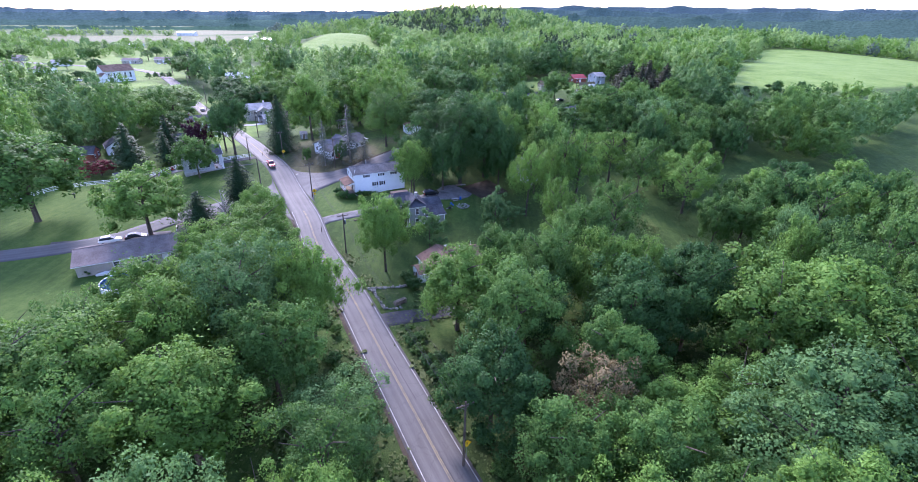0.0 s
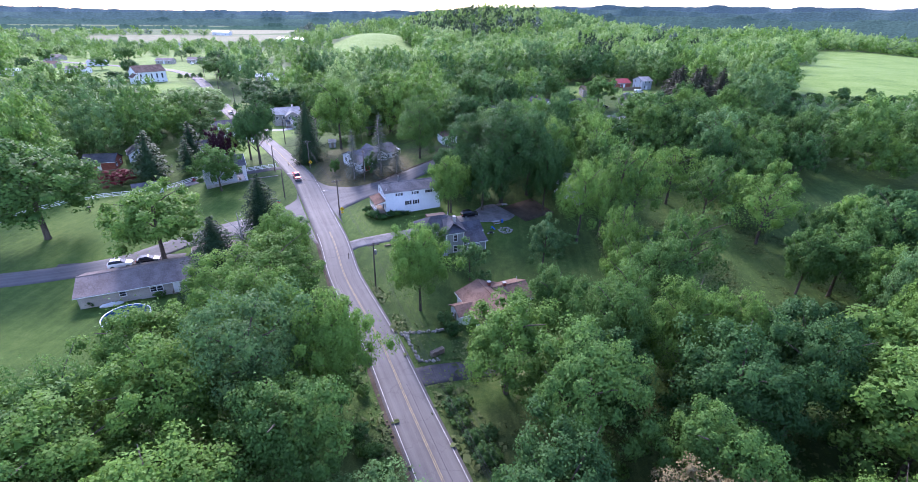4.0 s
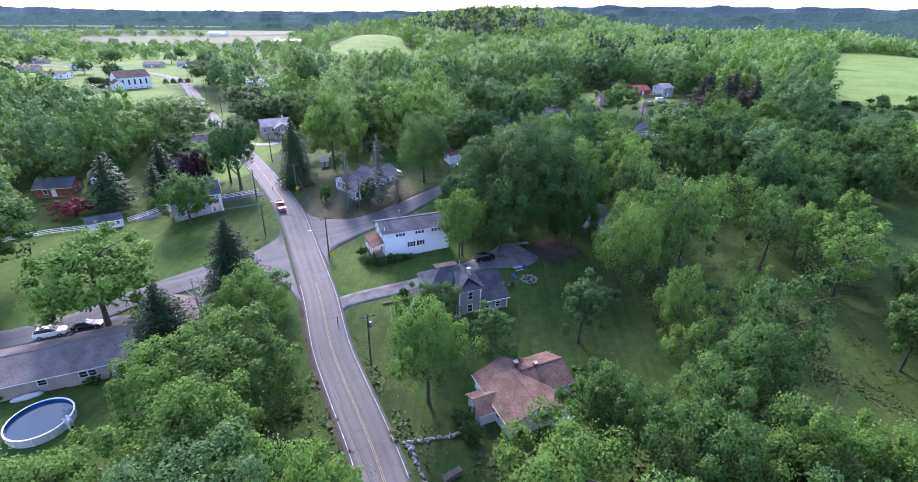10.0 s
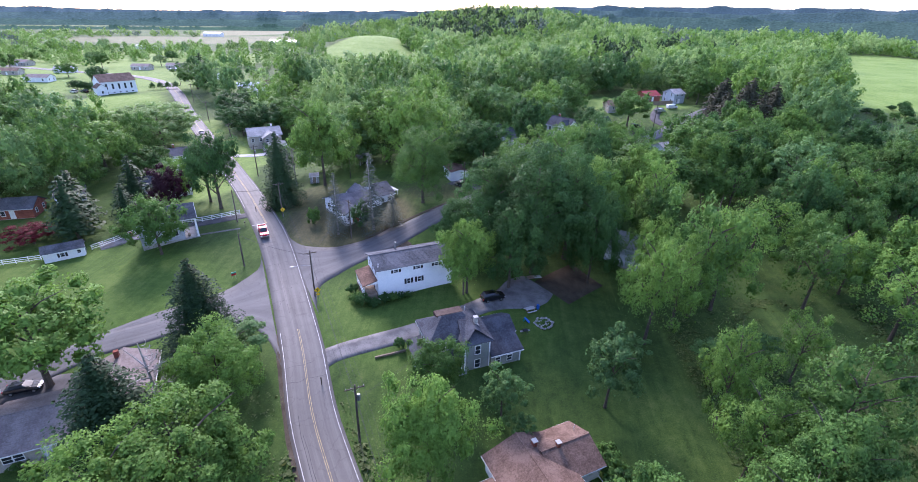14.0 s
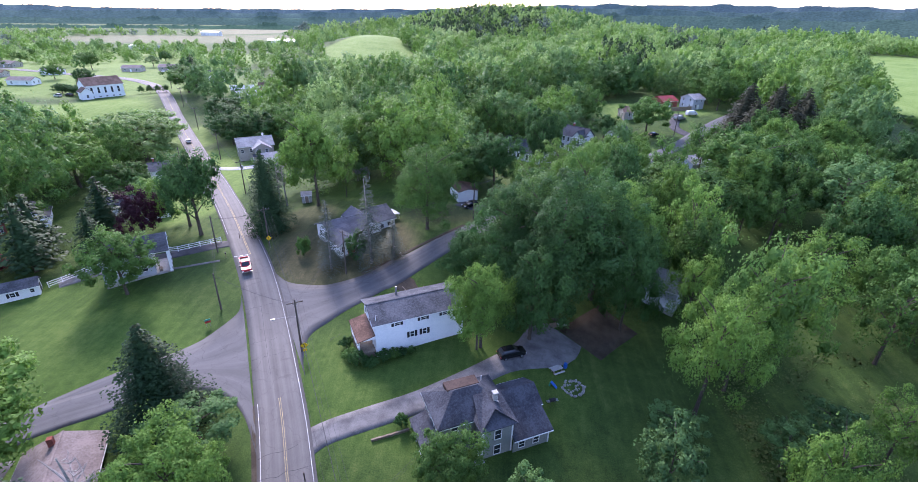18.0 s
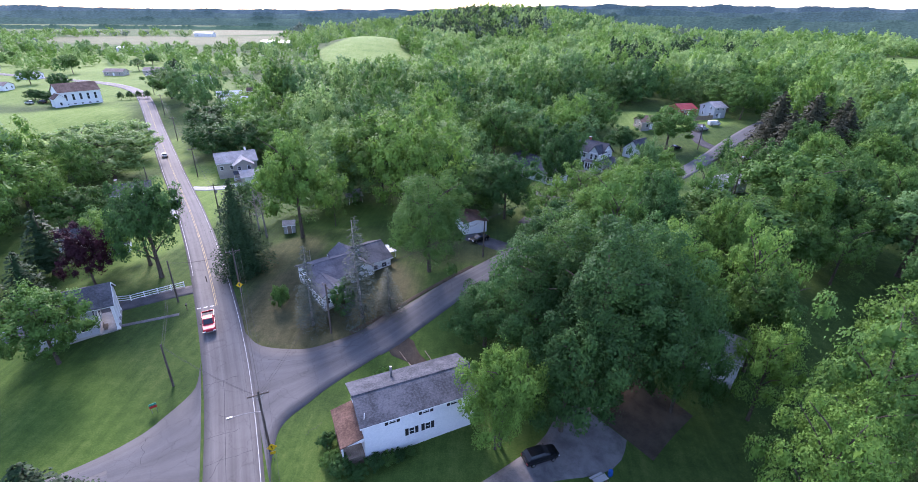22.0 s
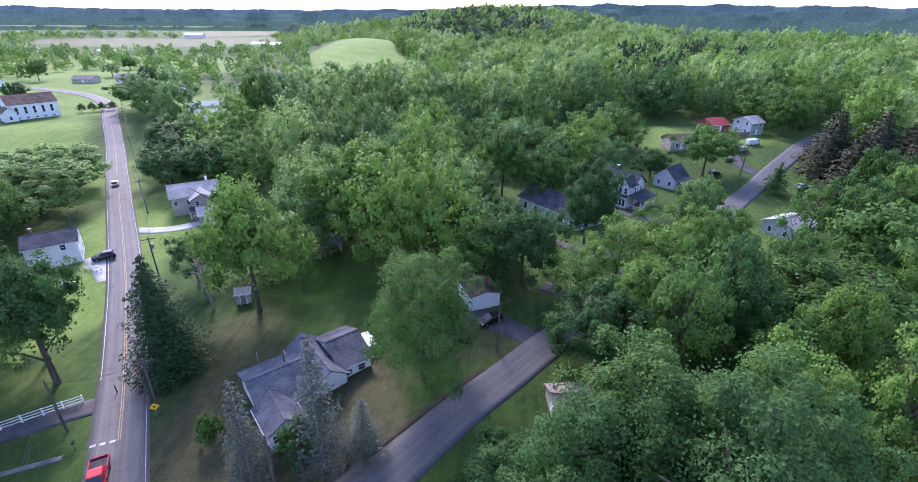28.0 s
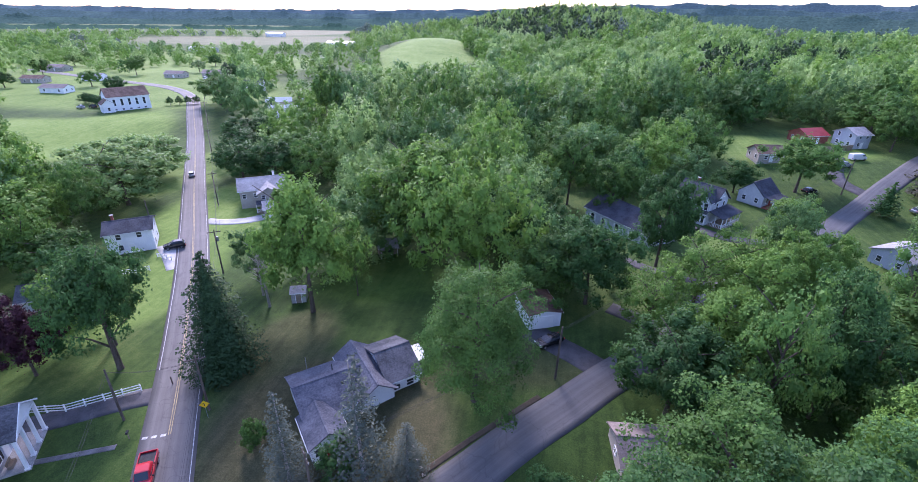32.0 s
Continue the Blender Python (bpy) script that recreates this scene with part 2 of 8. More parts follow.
ASPHALT = road_material("asphalt_worn", (0.092, 0.087, 0.083), (0.148, 0.140, 0.134), 0.16)
ASPHALT_SIDE = road_material("asphalt_side_road", (0.076, 0.075, 0.076), (0.122, 0.121, 0.123), 0.12)
ASPHALT_DARK = surface("asphalt_drive", (0.050, 0.049, 0.052), (0.10, 0.096, 0.098), 0.85, 0.5, 30, 0.3)
WEED = foliage("weeds", (0.052, 0.086, 0.026), (0.130, 0.165, 0.056), glow=0.3, patch=0.2)
GRAVEL = surface("gravel", (0.095, 0.092, 0.090), (0.205, 0.196, 0.190), 0.95, 0.5, 60, 0.6, dist=0.03)
DIRT = surface("dirt", (0.045, 0.036, 0.026), (0.092, 0.074, 0.054), 0.95, 0.4, 30, 0.5, dist=0.04)
CONCRETE = surface("concrete", (0.30, 0.295, 0.285), (0.46, 0.45, 0.43), 0.85, 0.5, 30, 0.2)
LINE_WHITE = surface("road_paint_white", (0.22, 0.215, 0.215), (0.62, 0.62, 0.60), 0.7, 1.6, 9, 0.1)
LINE_YELLOW = surface("road_paint_yellow", (0.17, 0.142, 0.10), (0.42, 0.33, 0.16), 0.7, 1.4, 9, 0.1)
TAR = surface("tar_seal", (0.03, 0.03, 0.032), (0.055, 0.055, 0.058), 0.5, 1.0, 12, 0.1)
WHITE_PAINT = surface("white_siding", (0.70, 0.71, 0.73), (0.80, 0.80, 0.81), 0.55, 0.4, 12, 0.05)
TRIM_WHITE = surface("trim_white", (0.74, 0.74, 0.74), (0.84, 0.84, 0.83), 0.5, 0.6, 12, 0.05)
SHINGLE_GREY = surface("shingle_grey", (0.052, 0.055, 0.062), (0.122, 0.126, 0.138), 0.9, 0.45, 9, 0.7, dist=0.04, spec=0.12)
DARK_BROWN = surface("roof_panel_dark_brown", (0.040, 0.026, 0.022), (0.075, 0.050, 0.042), 0.7, 0.6, 10, 0.2)
SHINGLE_BLUE = surface("shingle_blue_grey", (0.060, 0.064, 0.080), (0.135, 0.140, 0.162), 0.9, 0.45, 9, 0.7, dist=0.04, spec=0.12)
SHINGLE_DARK = surface("shingle_dark", (0.034, 0.037, 0.045), (0.082, 0.087, 0.100), 0.9, 0.45, 9, 0.7, dist=0.04, spec=0.12)
SHINGLE_BROWN = surface("shingle_brown", (0.098, 0.062, 0.048), (0.205, 0.138, 0.108), 0.9, 0.45, 9, 0.7, dist=0.04, spec=0.12)
SHINGLE_RUST = surface("shingle_rust", (0.085, 0.052, 0.04), (0.185, 0.115, 0.088), 0.9, 0.45, 9, 0.7, dist=0.04, spec=0.12)
SHINGLE_TAUPE = surface("shingle_taupe", (0.150, 0.122, 0.112), (0.250, 0.210, 0.194), 0.9, 0.45, 9, 0.7, dist=0.04, spec=0.12)
SHINGLE_PALE = surface("shingle_pale_grey", (0.22, 0.215, 0.218), (0.37, 0.36, 0.36), 0.9, 0.45, 9, 0.7, dist=0.04, spec=0.12)
METAL_RED = surface("roof_metal_red", (0.26, 0.035, 0.035), (0.38, 0.06, 0.055), 0.45, 0.5, 10, 0.05, metal=0.1)
METAL_WHITE = surface("roof_metal_white", (0.50, 0.51, 0.53), (0.66, 0.67, 0.68), 0.4, 0.5, 10, 0.05, metal=0.1)
SIDING_GREY = surface("siding_grey_green", (0.20, 0.215, 0.20), (0.27, 0.285, 0.265), 0.65, 0.5, 12, 0.08)
SIDING_TAN = surface("siding_tan", (0.34, 0.30, 0.26), (0.44, 0.40, 0.35), 0.65, 0.5, 12, 0.08)
SIDING_PALE = surface("siding_pale_grey", (0.46, 0.47, 0.50), (0.58, 0.59, 0.61), 0.65, 0.5, 12, 0.08)
SIDING_BLUE = surface("siding_pale_blue_grey", (0.36, 0.38, 0.43), (0.46, 0.48, 0.53), 0.65, 0.5, 12, 0.08)
BRICK_RED = surface("brick_red", (0.20, 0.06, 0.045), (0.33, 0.12, 0.085), 0.9, 1.5, 10, 0.3)
FOUNDATION = surface("foundation_block", (0.26, 0.25, 0.24), (0.40, 0.39, 0.37), 0.9, 0.8, 12, 0.3)
SHUTTER = surface("shutter_black", (0.018, 0.018, 0.020), (0.040, 0.040, 0.044), 0.5, 2, 8, 0.1)
DOOR_RED = surface("door_red", (0.24, 0.02, 0.02), (0.34, 0.035, 0.03), 0.5, 1, 8, 0.1)
WOOD = surface("weathered_wood", (0.16, 0.12, 0.09), (0.30, 0.24, 0.18), 0.9, 1.0, 12, 0.3, stretch=(1, 1, 6))
WOOD_POLE = surface("pole_wood", (0.07, 0.055, 0.045), (0.15, 0.125, 0.105), 0.95, 1.0, 12, 0.4, stretch=(3, 3, 0.5))
METAL_DARK = surface("dark_metal", (0.04, 0.04, 0.042), (0.08, 0.08, 0.084), 0.5, 1, 8, 0.05, metal=0.6)
METAL_GREY = surface("galvanised", (0.22, 0.225, 0.23), (0.34, 0.345, 0.35), 0.6, 1, 8, 0.05, metal=0.7)
SIGN_YELLOW = surface("sign_yellow", (0.62, 0.38, 0.01), (0.74, 0.47, 0.02), 0.5, 1, 8, 0.02)
STONE = surface("stone", (0.20, 0.19, 0.17), (0.38, 0.36, 0.33), 0.9, 1.2, 8, 0.5, vary=0.25)
WIRE_MAT = surface("wire", (0.03, 0.03, 0.03), (0.06, 0.06, 0.06), 0.6, 1, 8, 0.0)
PLASTIC_BLUE = surface("plastic_blue", (0.02, 0.09, 0.32), (0.03, 0.13, 0.42), 0.45, 1, 8, 0.02)
PLASTIC_RED = surface("plastic_red", (0.40, 0.03, 0.03), (0.50, 0.05, 0.04), 0.45, 1, 8, 0.02)
PLASTIC_GREEN = surface("plastic_green", (0.04, 0.25, 0.16), (0.06, 0.33, 0.22), 0.45, 1, 8, 0.02)
RUBBER = surface("tyre_rubber", (0.015, 0.015, 0.015), (0.03, 0.03, 0.03), 0.85, 2, 8, 0.1)
POOL_LINER = surface("pool_wall_pale", (0.55, 0.58, 0.62), (0.70, 0.72, 0.75), 0.5, 1, 8, 0.03)


def plain(name, c, rough=0.4, metal=0.0, coat=0.0):
    m, t, p = nodes_of(name)
    p.inputs["Base Color"].default_value = (*c, 1)
    p.inputs["Roughness"].default_value = rough
    p.inputs["Metallic"].default_value = metal
    p.inputs["Coat Weight"].default_value = coat
    return m


GLASS = plain("window_glass", (0.030, 0.036, 0.044), 0.2)
CAR_RED = plain("car_paint_red", (0.42, 0.012, 0.022), 0.3, 0.1, 0.25)
CAR_BLACK = plain("car_paint_black", (0.010, 0.011, 0.014), 0.25, 0.1, 0.25)
CAR_WHITE = plain("car_paint_white", (0.72, 0.72, 0.72), 0.3, 0.0, 0.25)
CAR_SILVER = plain("car_paint_silver", (0.42, 0.43, 0.45), 0.3, 0.5, 0.25)
LAMP_RED = plain("lamp_red", (0.5, 0.01, 0.01), 0.3)
LAMP_CLEAR = plain("lamp_clear", (0.75, 0.75, 0.72), 0.2)
CHROME = plain("chrome", (0.6, 0.6, 0.6), 0.2, 1.0)


def water_material():
    m, t, p = nodes_of("pool_water")
    p.inputs["Base Color"].default_value = (0.03, 0.075, 0.10, 1)
    p.inputs["Roughness"].default_value = 0.04
    n = add(t, "ShaderNodeTexNoise", Scale=1.6, Detail=3.0)
    b = add(t, "ShaderNodeBump", Strength=0.12, Distance=0.05)
    t.links.new(n.outputs["Fac"], b.inputs["Height"])
    t.links.new(b.outputs["Normal"], p.inputs["Normal"])
    return m


WATER = water_material()


def grass_material():
    """Mown lawn, rough meadow and woodland floor in one sheet, patchy at several scales."""
    m, t, p = nodes_of("grass")
    geo = add(t, "ShaderNodeNewGeometry")
    n1 = add(t, "ShaderNodeTexNoise", Scale=0.05, Detail=5.0, Roughness=0.62)
    n2 = add(t, "ShaderNodeTexNoise", Scale=0.6, Detail=6.0, Roughness=0.72)
    n3 = add(t, "ShaderNodeTexNoise", Scale=5.5, Detail=4.0, Roughness=0.78)
    mp = add(t, "ShaderNodeMapping", Scale=(1.0, 0.06, 1.0))
    mp.inputs["Rotation"].default_value = (0, 0, radians(31))
    n4 = add(t, "ShaderNodeTexNoise", Scale=0.9, Detail=3.0, Roughness=0.6)
    t.links.new(geo.outputs["Position"], mp.inputs["Vector"])
    t.links.new(mp.outputs["Vector"], n4.inputs["Vector"])
    for n in (n1, n2, n3):
        t.links.new(geo.outputs["Position"], n.inputs["Vector"])
    cur = n1.outputs["Fac"]
    for n, f in ((n2, 0.5), (n4, 0.24), (n3, 0.34)):
        a = add(t, "ShaderNodeMix")
        a.inputs[0].default_value = f
        t.links.new(cur, a.inputs[2])
        t.links.new(n.outputs["Fac"], a.inputs[3])
        cur = a.outputs[0]

    def tones(*rows):
        r = add(t, "ShaderNodeValToRGB")
        e = r.color_ramp.elements
        e[0].position, e[1].position = rows[0][0], rows[-1][0]
        e[0].color, e[1].color = (*rows[0][1], 1), (*rows[-1][1], 1)
        for pos, c in rows[1:-1]:
            k = e.new(pos)
            k.color = (*c, 1)
        t.links.new(cur, r.inputs["Fac"])
        return r.outputs["Color"]

    col = tones((0.42, (0.024, 0.048, 0.011)), (0.49, (0.040, 0.078, 0.016)), (0.53, (0.055, 0.098, 0.020)), (0.60, (0.092, 0.120, 0.032)))
    for name, rows in (("lush", ((0.42, (0.035, 0.076, 0.012)), (0.5, (0.058, 0.112, 0.017)), (0.58, (0.094, 0.143, 0.029)))),
                       # meadow green, with sunshine on the far grass put into its brighter colour
                       ("meadow", ((0.42, (0.095, 0.165, 0.030)), (0.5, (0.150, 0.230, 0.046)), (0.58, (0.205, 0.275, 0.078)))),
                       ("dry", ((0.42, (0.042, 0.043, 0.020)), (0.5, (0.072, 0.064, 0.034)), (0.58, (0.118, 0.100, 0.054)))),
                       ("straw", ((0.42, (0.115, 0.122, 0.056)), (0.5, (0.150, 0.152, 0.076)), (0.58, (0.195, 0.188, 0.105))))):
        at = add(t, "ShaderNodeAttribute")
        at.attribute_name = name
        mx = add(t, "ShaderNodeMix")
        mx.data_type = "RGBA"
        t.links.new(at.outputs["Fac"], mx.inputs[0])
        t.links.new(col, mx.inputs[6])
        t.links.new(tones(*rows), mx.inputs[7])
        col = mx.outputs[2]
    t.links.new(col, p.inputs["Base Color"])
    p.inputs["Roughness"].default_value = 0.9
    p.inputs["Specular IOR Level"].default_value = 0.15
    bp = add(t, "ShaderNodeBump", Strength=0.8, Distance=0.12)
    t.links.new(n3.outputs["Fac"], bp.inputs["Height"])
    t.links.new(bp.outputs["Normal"], p.inputs["Normal"])
    return m


GRASS = grass_material()


# ---- mesh tools ----
def part(name, bm, material, parent=None, label="", smooth=False):
    """Links a bmesh as one mesh object under a thing or under a part."""
    me = bpy.data.meshes.new(name)
    bm.to_mesh(me)
    bm.free()
    if smooth:
        me.shade_smooth()
    ob = new(name, me)
    me.materials.append(material)
    if parent:
        ob.parent = parent
    if label:
        ob["label"] = label
    return ob


def thing(name, label, category, m=None, group="", kind=""):
    ob = new(name)
    ob.empty_display_size = 0.3
    if m is not None:
        ob.matrix_basis = m
    return tagged(ob, label, category, group, kind)


def box(bm, x0, y0, z0, x1, y1, z1, m=None):
    c = [(x0, y0, z0), (x1, y0, z0), (x1, y1, z0), (x0, y1, z0), (x0, y0, z1), (x1, y0, z1), (x1, y1, z1), (x0, y1, z1)]
    v = [bm.verts.new(m @ Vector(p) if m else p) for p in c]
    for f in ((3, 2, 1, 0), (4, 5, 6, 7), (0, 1, 5, 4), (1, 2, 6, 5), (2, 3, 7, 6), (3, 0, 4, 7)):
        bm.faces.new([v[i] for i in f])
    return bm


def boxes(*rows):
    bm = bmesh.new()
    for r in rows:
        box(bm, *r)
    return bm


def solid(bm, pts, off):
    """The polygon pts pushed along off into a solid."""
    o = Vector(off)
    a = [bm.verts.new(p) for p in pts]
    b = [bm.verts.new(Vector(p) + o) for p in pts]
    n = len(pts)
    bm.faces.new(a[::-1])
    bm.faces.new(b)
    for i in range(n):
        bm.faces.new((a[i], a[(i + 1) % n], b[(i + 1) % n], b[i]))
    bmesh.ops.recalc_face_normals(bm, faces=bm.faces[:])
    return bm


def tube(bm, pts, radii, n=8, caps=True):
    """A tube through pts with a radius at each."""
    rings = []
    for i, p in enumerate(pts):
        p = Vector(p)
        d = (Vector(pts[min(i + 1, len(pts) - 1)]) - Vector(pts[max(i - 1, 0)])).normalized()
        u = d.orthogonal().normalized() if abs(d.z) < 0.9 else Vector((1, 0, 0)).cross(d).normalized()
        w = d.cross(u)
        rings.append([bm.verts.new(p + radii[i] * (math.cos(2 * math.pi * k / n) * u + math.sin(2 * math.pi * k / n) * w)) for k in range(n)])
    for a, b in zip(rings, rings[1:]):
        for k in range(n):
            bm.faces.new((a[k], a[(k + 1) % n], b[(k + 1) % n], b[k]))
    if caps:
        bm.faces.new(rings[0][::-1])
        bm.faces.new(rings[-1])
    return bm


def rod(p0, p1, r0, r1=None, n=8):
    return tube(bmesh.new(), [p0, p1], [r0, r0 if r1 is None else r1], n)


def tri_mesh(name, verts, tris, materials, index=None, normals=None):
    """A mesh from arrays of corners and triangles, with the way each corner faces if given."""
    me = bpy.data.meshes.new(name)
    v, t = np.asarray(verts, np.float32), np.asarray(tris, np.int32)
    me.vertices.add(len(v))
    me.vertices.foreach_set("co", v.ravel())
    me.loops.add(t.size)
    me.loops.foreach_set("vertex_index", t.ravel())
    me.polygons.add(len(t))
    me.polygons.foreach_set("loop_start", np.arange(0, t.size, 3, dtype=np.int32))
    for m in materials:
        me.materials.append(m)
    if index is not None:
        me.polygons.foreach_set("material_index", np.asarray(index, np.int32))
    me.update(calc_edges=True)
    if normals is not None:
        me.shade_smooth()
        me.normals_split_custom_set_from_vertices(np.asarray(normals, np.float32))
    return me


# ---- ground ----
def steps(lo, hi, fine, far, rate):
    a = list(np.arange(lo, hi + 0.01, fine))
    s, x = fine, hi
    while x < far:
        s *= rate
        x += s
        a.append(x)
    s, x = fine, lo
    while x > -far:
        s *= rate
        x -= s
        a.insert(0, x)
    return np.array(a)


# the hill meadow, the field below the church and the pasture on the rise
MEADOWS = [[(-158, 488), (-193, 581), (-183, 650), (-205, 760), (-150, 780), (-120, 650), (-96, 592), (-110, 552), (-126, 526), (-146, 484)],
           [(-262, 292), (-234, 300), (-216, 322), (-212, 336), (-188, 306), (-180, 286), (-180, 262), (-199, 252), (-250, 262)],
           [(164, 320), (200, 372), (291, 516), (400, 680), (560, 640), (460, 470), (300, 330), (190, 285)]]


def inside(x, y, poly):
    """How far points lie inside a polygon, in metres; less than nothing outside."""
    x, y = np.asarray(x, float), np.asarray(y, float)
    odd, near = np.zeros(x.shape, bool), np.full(x.shape, 1e9)
    for (ax, ay), (bx, by) in zip(poly, poly[1:] + poly[:1]):
        cut = (ay > y) != (by > y)
        odd ^= cut & (x < (bx - ax) * (y - ay) / (by - ay if by != ay else 1e-9) + ax)
        k = np.clip(((x - ax) * (bx - ax) + (y - ay) * (by - ay)) / ((bx - ax) ** 2 + (by - ay) ** 2), 0, 1)
        near = np.minimum(near, np.hypot(x - ax - k * (bx - ax), y - ay - k * (by - ay)))
    return np.where(odd, near, -near)


def build_ground():
    xs, ys = steps(-130, 110, 2.0, 4200, 1.04), steps(10, 260, 2.0, 4200, 1.04)
    gx, gy = np.meshgrid(xs, ys)
    v = np.stack([gx, gy, ground_z(gx, gy)], -1).reshape(-1, 3)
    n, k = len(xs), len(ys)
    i = (np.arange(k - 1)[:, None] * n + np.arange(n - 1)).ravel()
    tris = np.concatenate([np.stack([i, i + 1, i + n + 1], -1), np.stack([i, i + n + 1, i + n], -1)])
    me = tri_mesh("ground", v, tris, [GRASS])
    me.shade_smooth()
    # turf dried out on the corner lot, open meadows coloured sunlit-bright, pale stubble across the valley
    for name, spots in (("dry", ((-44, 162, 17, 16, 0.85), (-22, 178, 12, 6, 0.5), (-58, 176, 8, 12, 0.6), (10, 58, 30, 14, 0.25))),
                        ("lush", ((-120, 170, 30, 18, 0.5), (-95, 122, 40, 26, 0.9), (-50, 200, 14, 10, 0.8), (-20, 126, 24, 14, 0.5), (-90, 98, 34, 14, 0.6), (-70, 78, 34, 18, 0.6), (-30, 150, 14, 10, 0.5))),
                        ("meadow", ((300, 430, 80, 80, 1), (430, 590, 100, 100, 1), (640, 900, 160, 200, 1), (-300, 380, 130, 70, 0.8), (-110, 232, 14, 22, 0.9), (-96, 190, 12, 20, 0.8),
                                    (-100, 215, 12, 16, 0.8), (-140, 262, 14, 30, 0.7), (-420, 520, 200, 110, 0.9), (55, 300, 30, 16, 0.8), (-330, 495, 40, 30, 1), (30, 222, 16, 12, 0.6))),
                        ("straw", ((-560, 870, 170, 120, 0.8), (-470, 960, 110, 110, 0.7), (-600, 1330, 110, 300, 0.9)))):
        val = np.zeros(len(v))
        for cx, cy, rx, ry, k_ in spots:
            d = ((v[:, 0] - cx) / rx) ** 2 + ((v[:, 1] - cy) / ry) ** 2
            val = np.maximum(val, k_ * np.clip(2.6 - 2.2 * d, 0, 1))
        if name == "meadow":
            for poly in MEADOWS:
                val = np.maximum(val, np.clip(0.5 + inside(v[:, 0], v[:, 1], poly) / 6, 0, 1))
        at = me.attributes.new(name, "FLOAT", "POINT")
        at.data.foreach_set("value", val.astype(np.float32))
    ob = new("ground", me)
    tagged(ob, "rolling green grass land with lawns and meadows", "ground", kind="structure")
    return ob


build_ground()


# ---- roads ----
def smooth_line(pts, step=3.0):
    """A smooth line through the points, in even steps."""
    p = np.array(pts, float)
    q = np.vstack([2 * p[0] - p[1], p, 2 * p[-1] - p[-2]])
    out = []
    for a, b, c, d in zip(q, q[1:], q[2:], q[3:]):
        n = max(2, int(np.linalg.norm(c - b) / step))
        for s in np.linspace(0, 1, n, endpoint=False):
            out.append(0.5 * (2 * b + (c - a) * s + (2 * a - 5 * b + 4 * c - d) * s * s + (3 * b - a - 3 * c + d) * s ** 3))
    out.append(p[-1])
    return np.array(out)


def offsets(line, off):
    d = np.gradient(line, axis=0)
    d /= np.linalg.norm(d, axis=1)[:, None]
    return line + np.stack([d[:, 1], -d[:, 0]], -1) * np.asarray(off).reshape(-1, 1)


def ribbon(line, left, right, lift, cross=5, thick=0.0):
    """A strip along a line from its left to its right offset, lying on the ground."""
    n = len(line)
    left, right = np.broadcast_to(left, n), np.broadcast_to(right, n)
    rows = []
    for c in np.linspace(0, 1, cross):
        q = offsets(line, left * (1 - c) + right * c)
        rows.append(np.column_stack([q, ground_z(q[:, 0], q[:, 1]) + lift]))
    if thick:
        for c, r in ((0, left), (-1, right)):
            q = rows[0 if c == 0 else -1].copy()
            q[:, 2] -= thick
            rows.insert(0, q) if c == 0 else rows.append(q)
    v = np.stack(rows, 1).reshape(-1, 3)
    w = len(rows)
    i = (np.arange(n - 1)[:, None] * w + np.arange(w - 1)).ravel()
    return v, np.concatenate([np.stack([i, i + 1, i + w + 1], -1), np.stack([i, i + w + 1, i + w], -1)])


def lay(name, material, label, category, pieces, kind="structure", parent=None, cross=0):
    vs, ts, at = [], [], 0
    for v, t in pieces:
        vs.append(v)
        ts.append(t + at)
        at += len(v)
    me = tri_mesh(name, np.concatenate(vs), np.concatenate(ts), [material])
    if cross:
        w = cross + 2
        row = np.concatenate([[-1], np.linspace(-1, 1, cross), [1]])
        k = len(vs[0]) // w
        ctr = vs[0].reshape(k, w, 3)[:, w // 2]
        s = np.concatenate([[0], np.cumsum(np.linalg.norm(np.diff(ctr, axis=0), axis=1))])
        for attr, val in (("across", np.tile(row, k)), ("along", np.repeat(s, w))):
            me.attributes.new(attr, "FLOAT", "POINT").data.foreach_set("value", val.astype(np.float32))
    ob = new(name, me)
    if parent:
        ob.parent = parent
        if label:
            ob["label"] = label
        return ob
    return tagged(ob, label, category, kind=kind)


MAIN = smooth_line([(26, -10), (12.5, 23), (-1.5, 49.7), (-11.2, 67.4), (-19.2, 82.3), (-27.5, 95.5), (-32.4, 103.6), (-38, 115), (-43.7, 125.6),
                    (-48.0, 133.4), (-53.0, 142.1), (-56.4, 147.6), (-60.1, 153.3), (-63.6, 158.4), (-70.2, 167.9), (-78.7, 179.8), (-91.8, 197.3), (-104.2, 213.2), (-124, 238.1),
                    (-148.6, 269.5), (-182, 312), (-210, 347), (-226, 365), (-246, 380), (-275, 390), (-320, 400), (-420, 430)])
SIDE = smooth_line([(-33.4, 150.9), (-31.0, 153.0), (-25.6, 158.7), (-21.9, 162.9), (-18.3, 166.6), (-14.4, 170.5), (-10.4, 175.2), (0.5, 187.2), (14, 203), (39.5, 231.5), (55.4, 250.6), (77, 273.7), (110, 308), (160, 340)])
WEST = smooth_line([(-46, 132), (-51, 129.5), (-56, 126.2), (-66, 117.6), (-72, 113.6), (-79, 105), (-86.5, 99.2), (-98.4, 92.9), (-120, 84), (-170, 70)])
HALF, EDGE = 2.95, 3.4
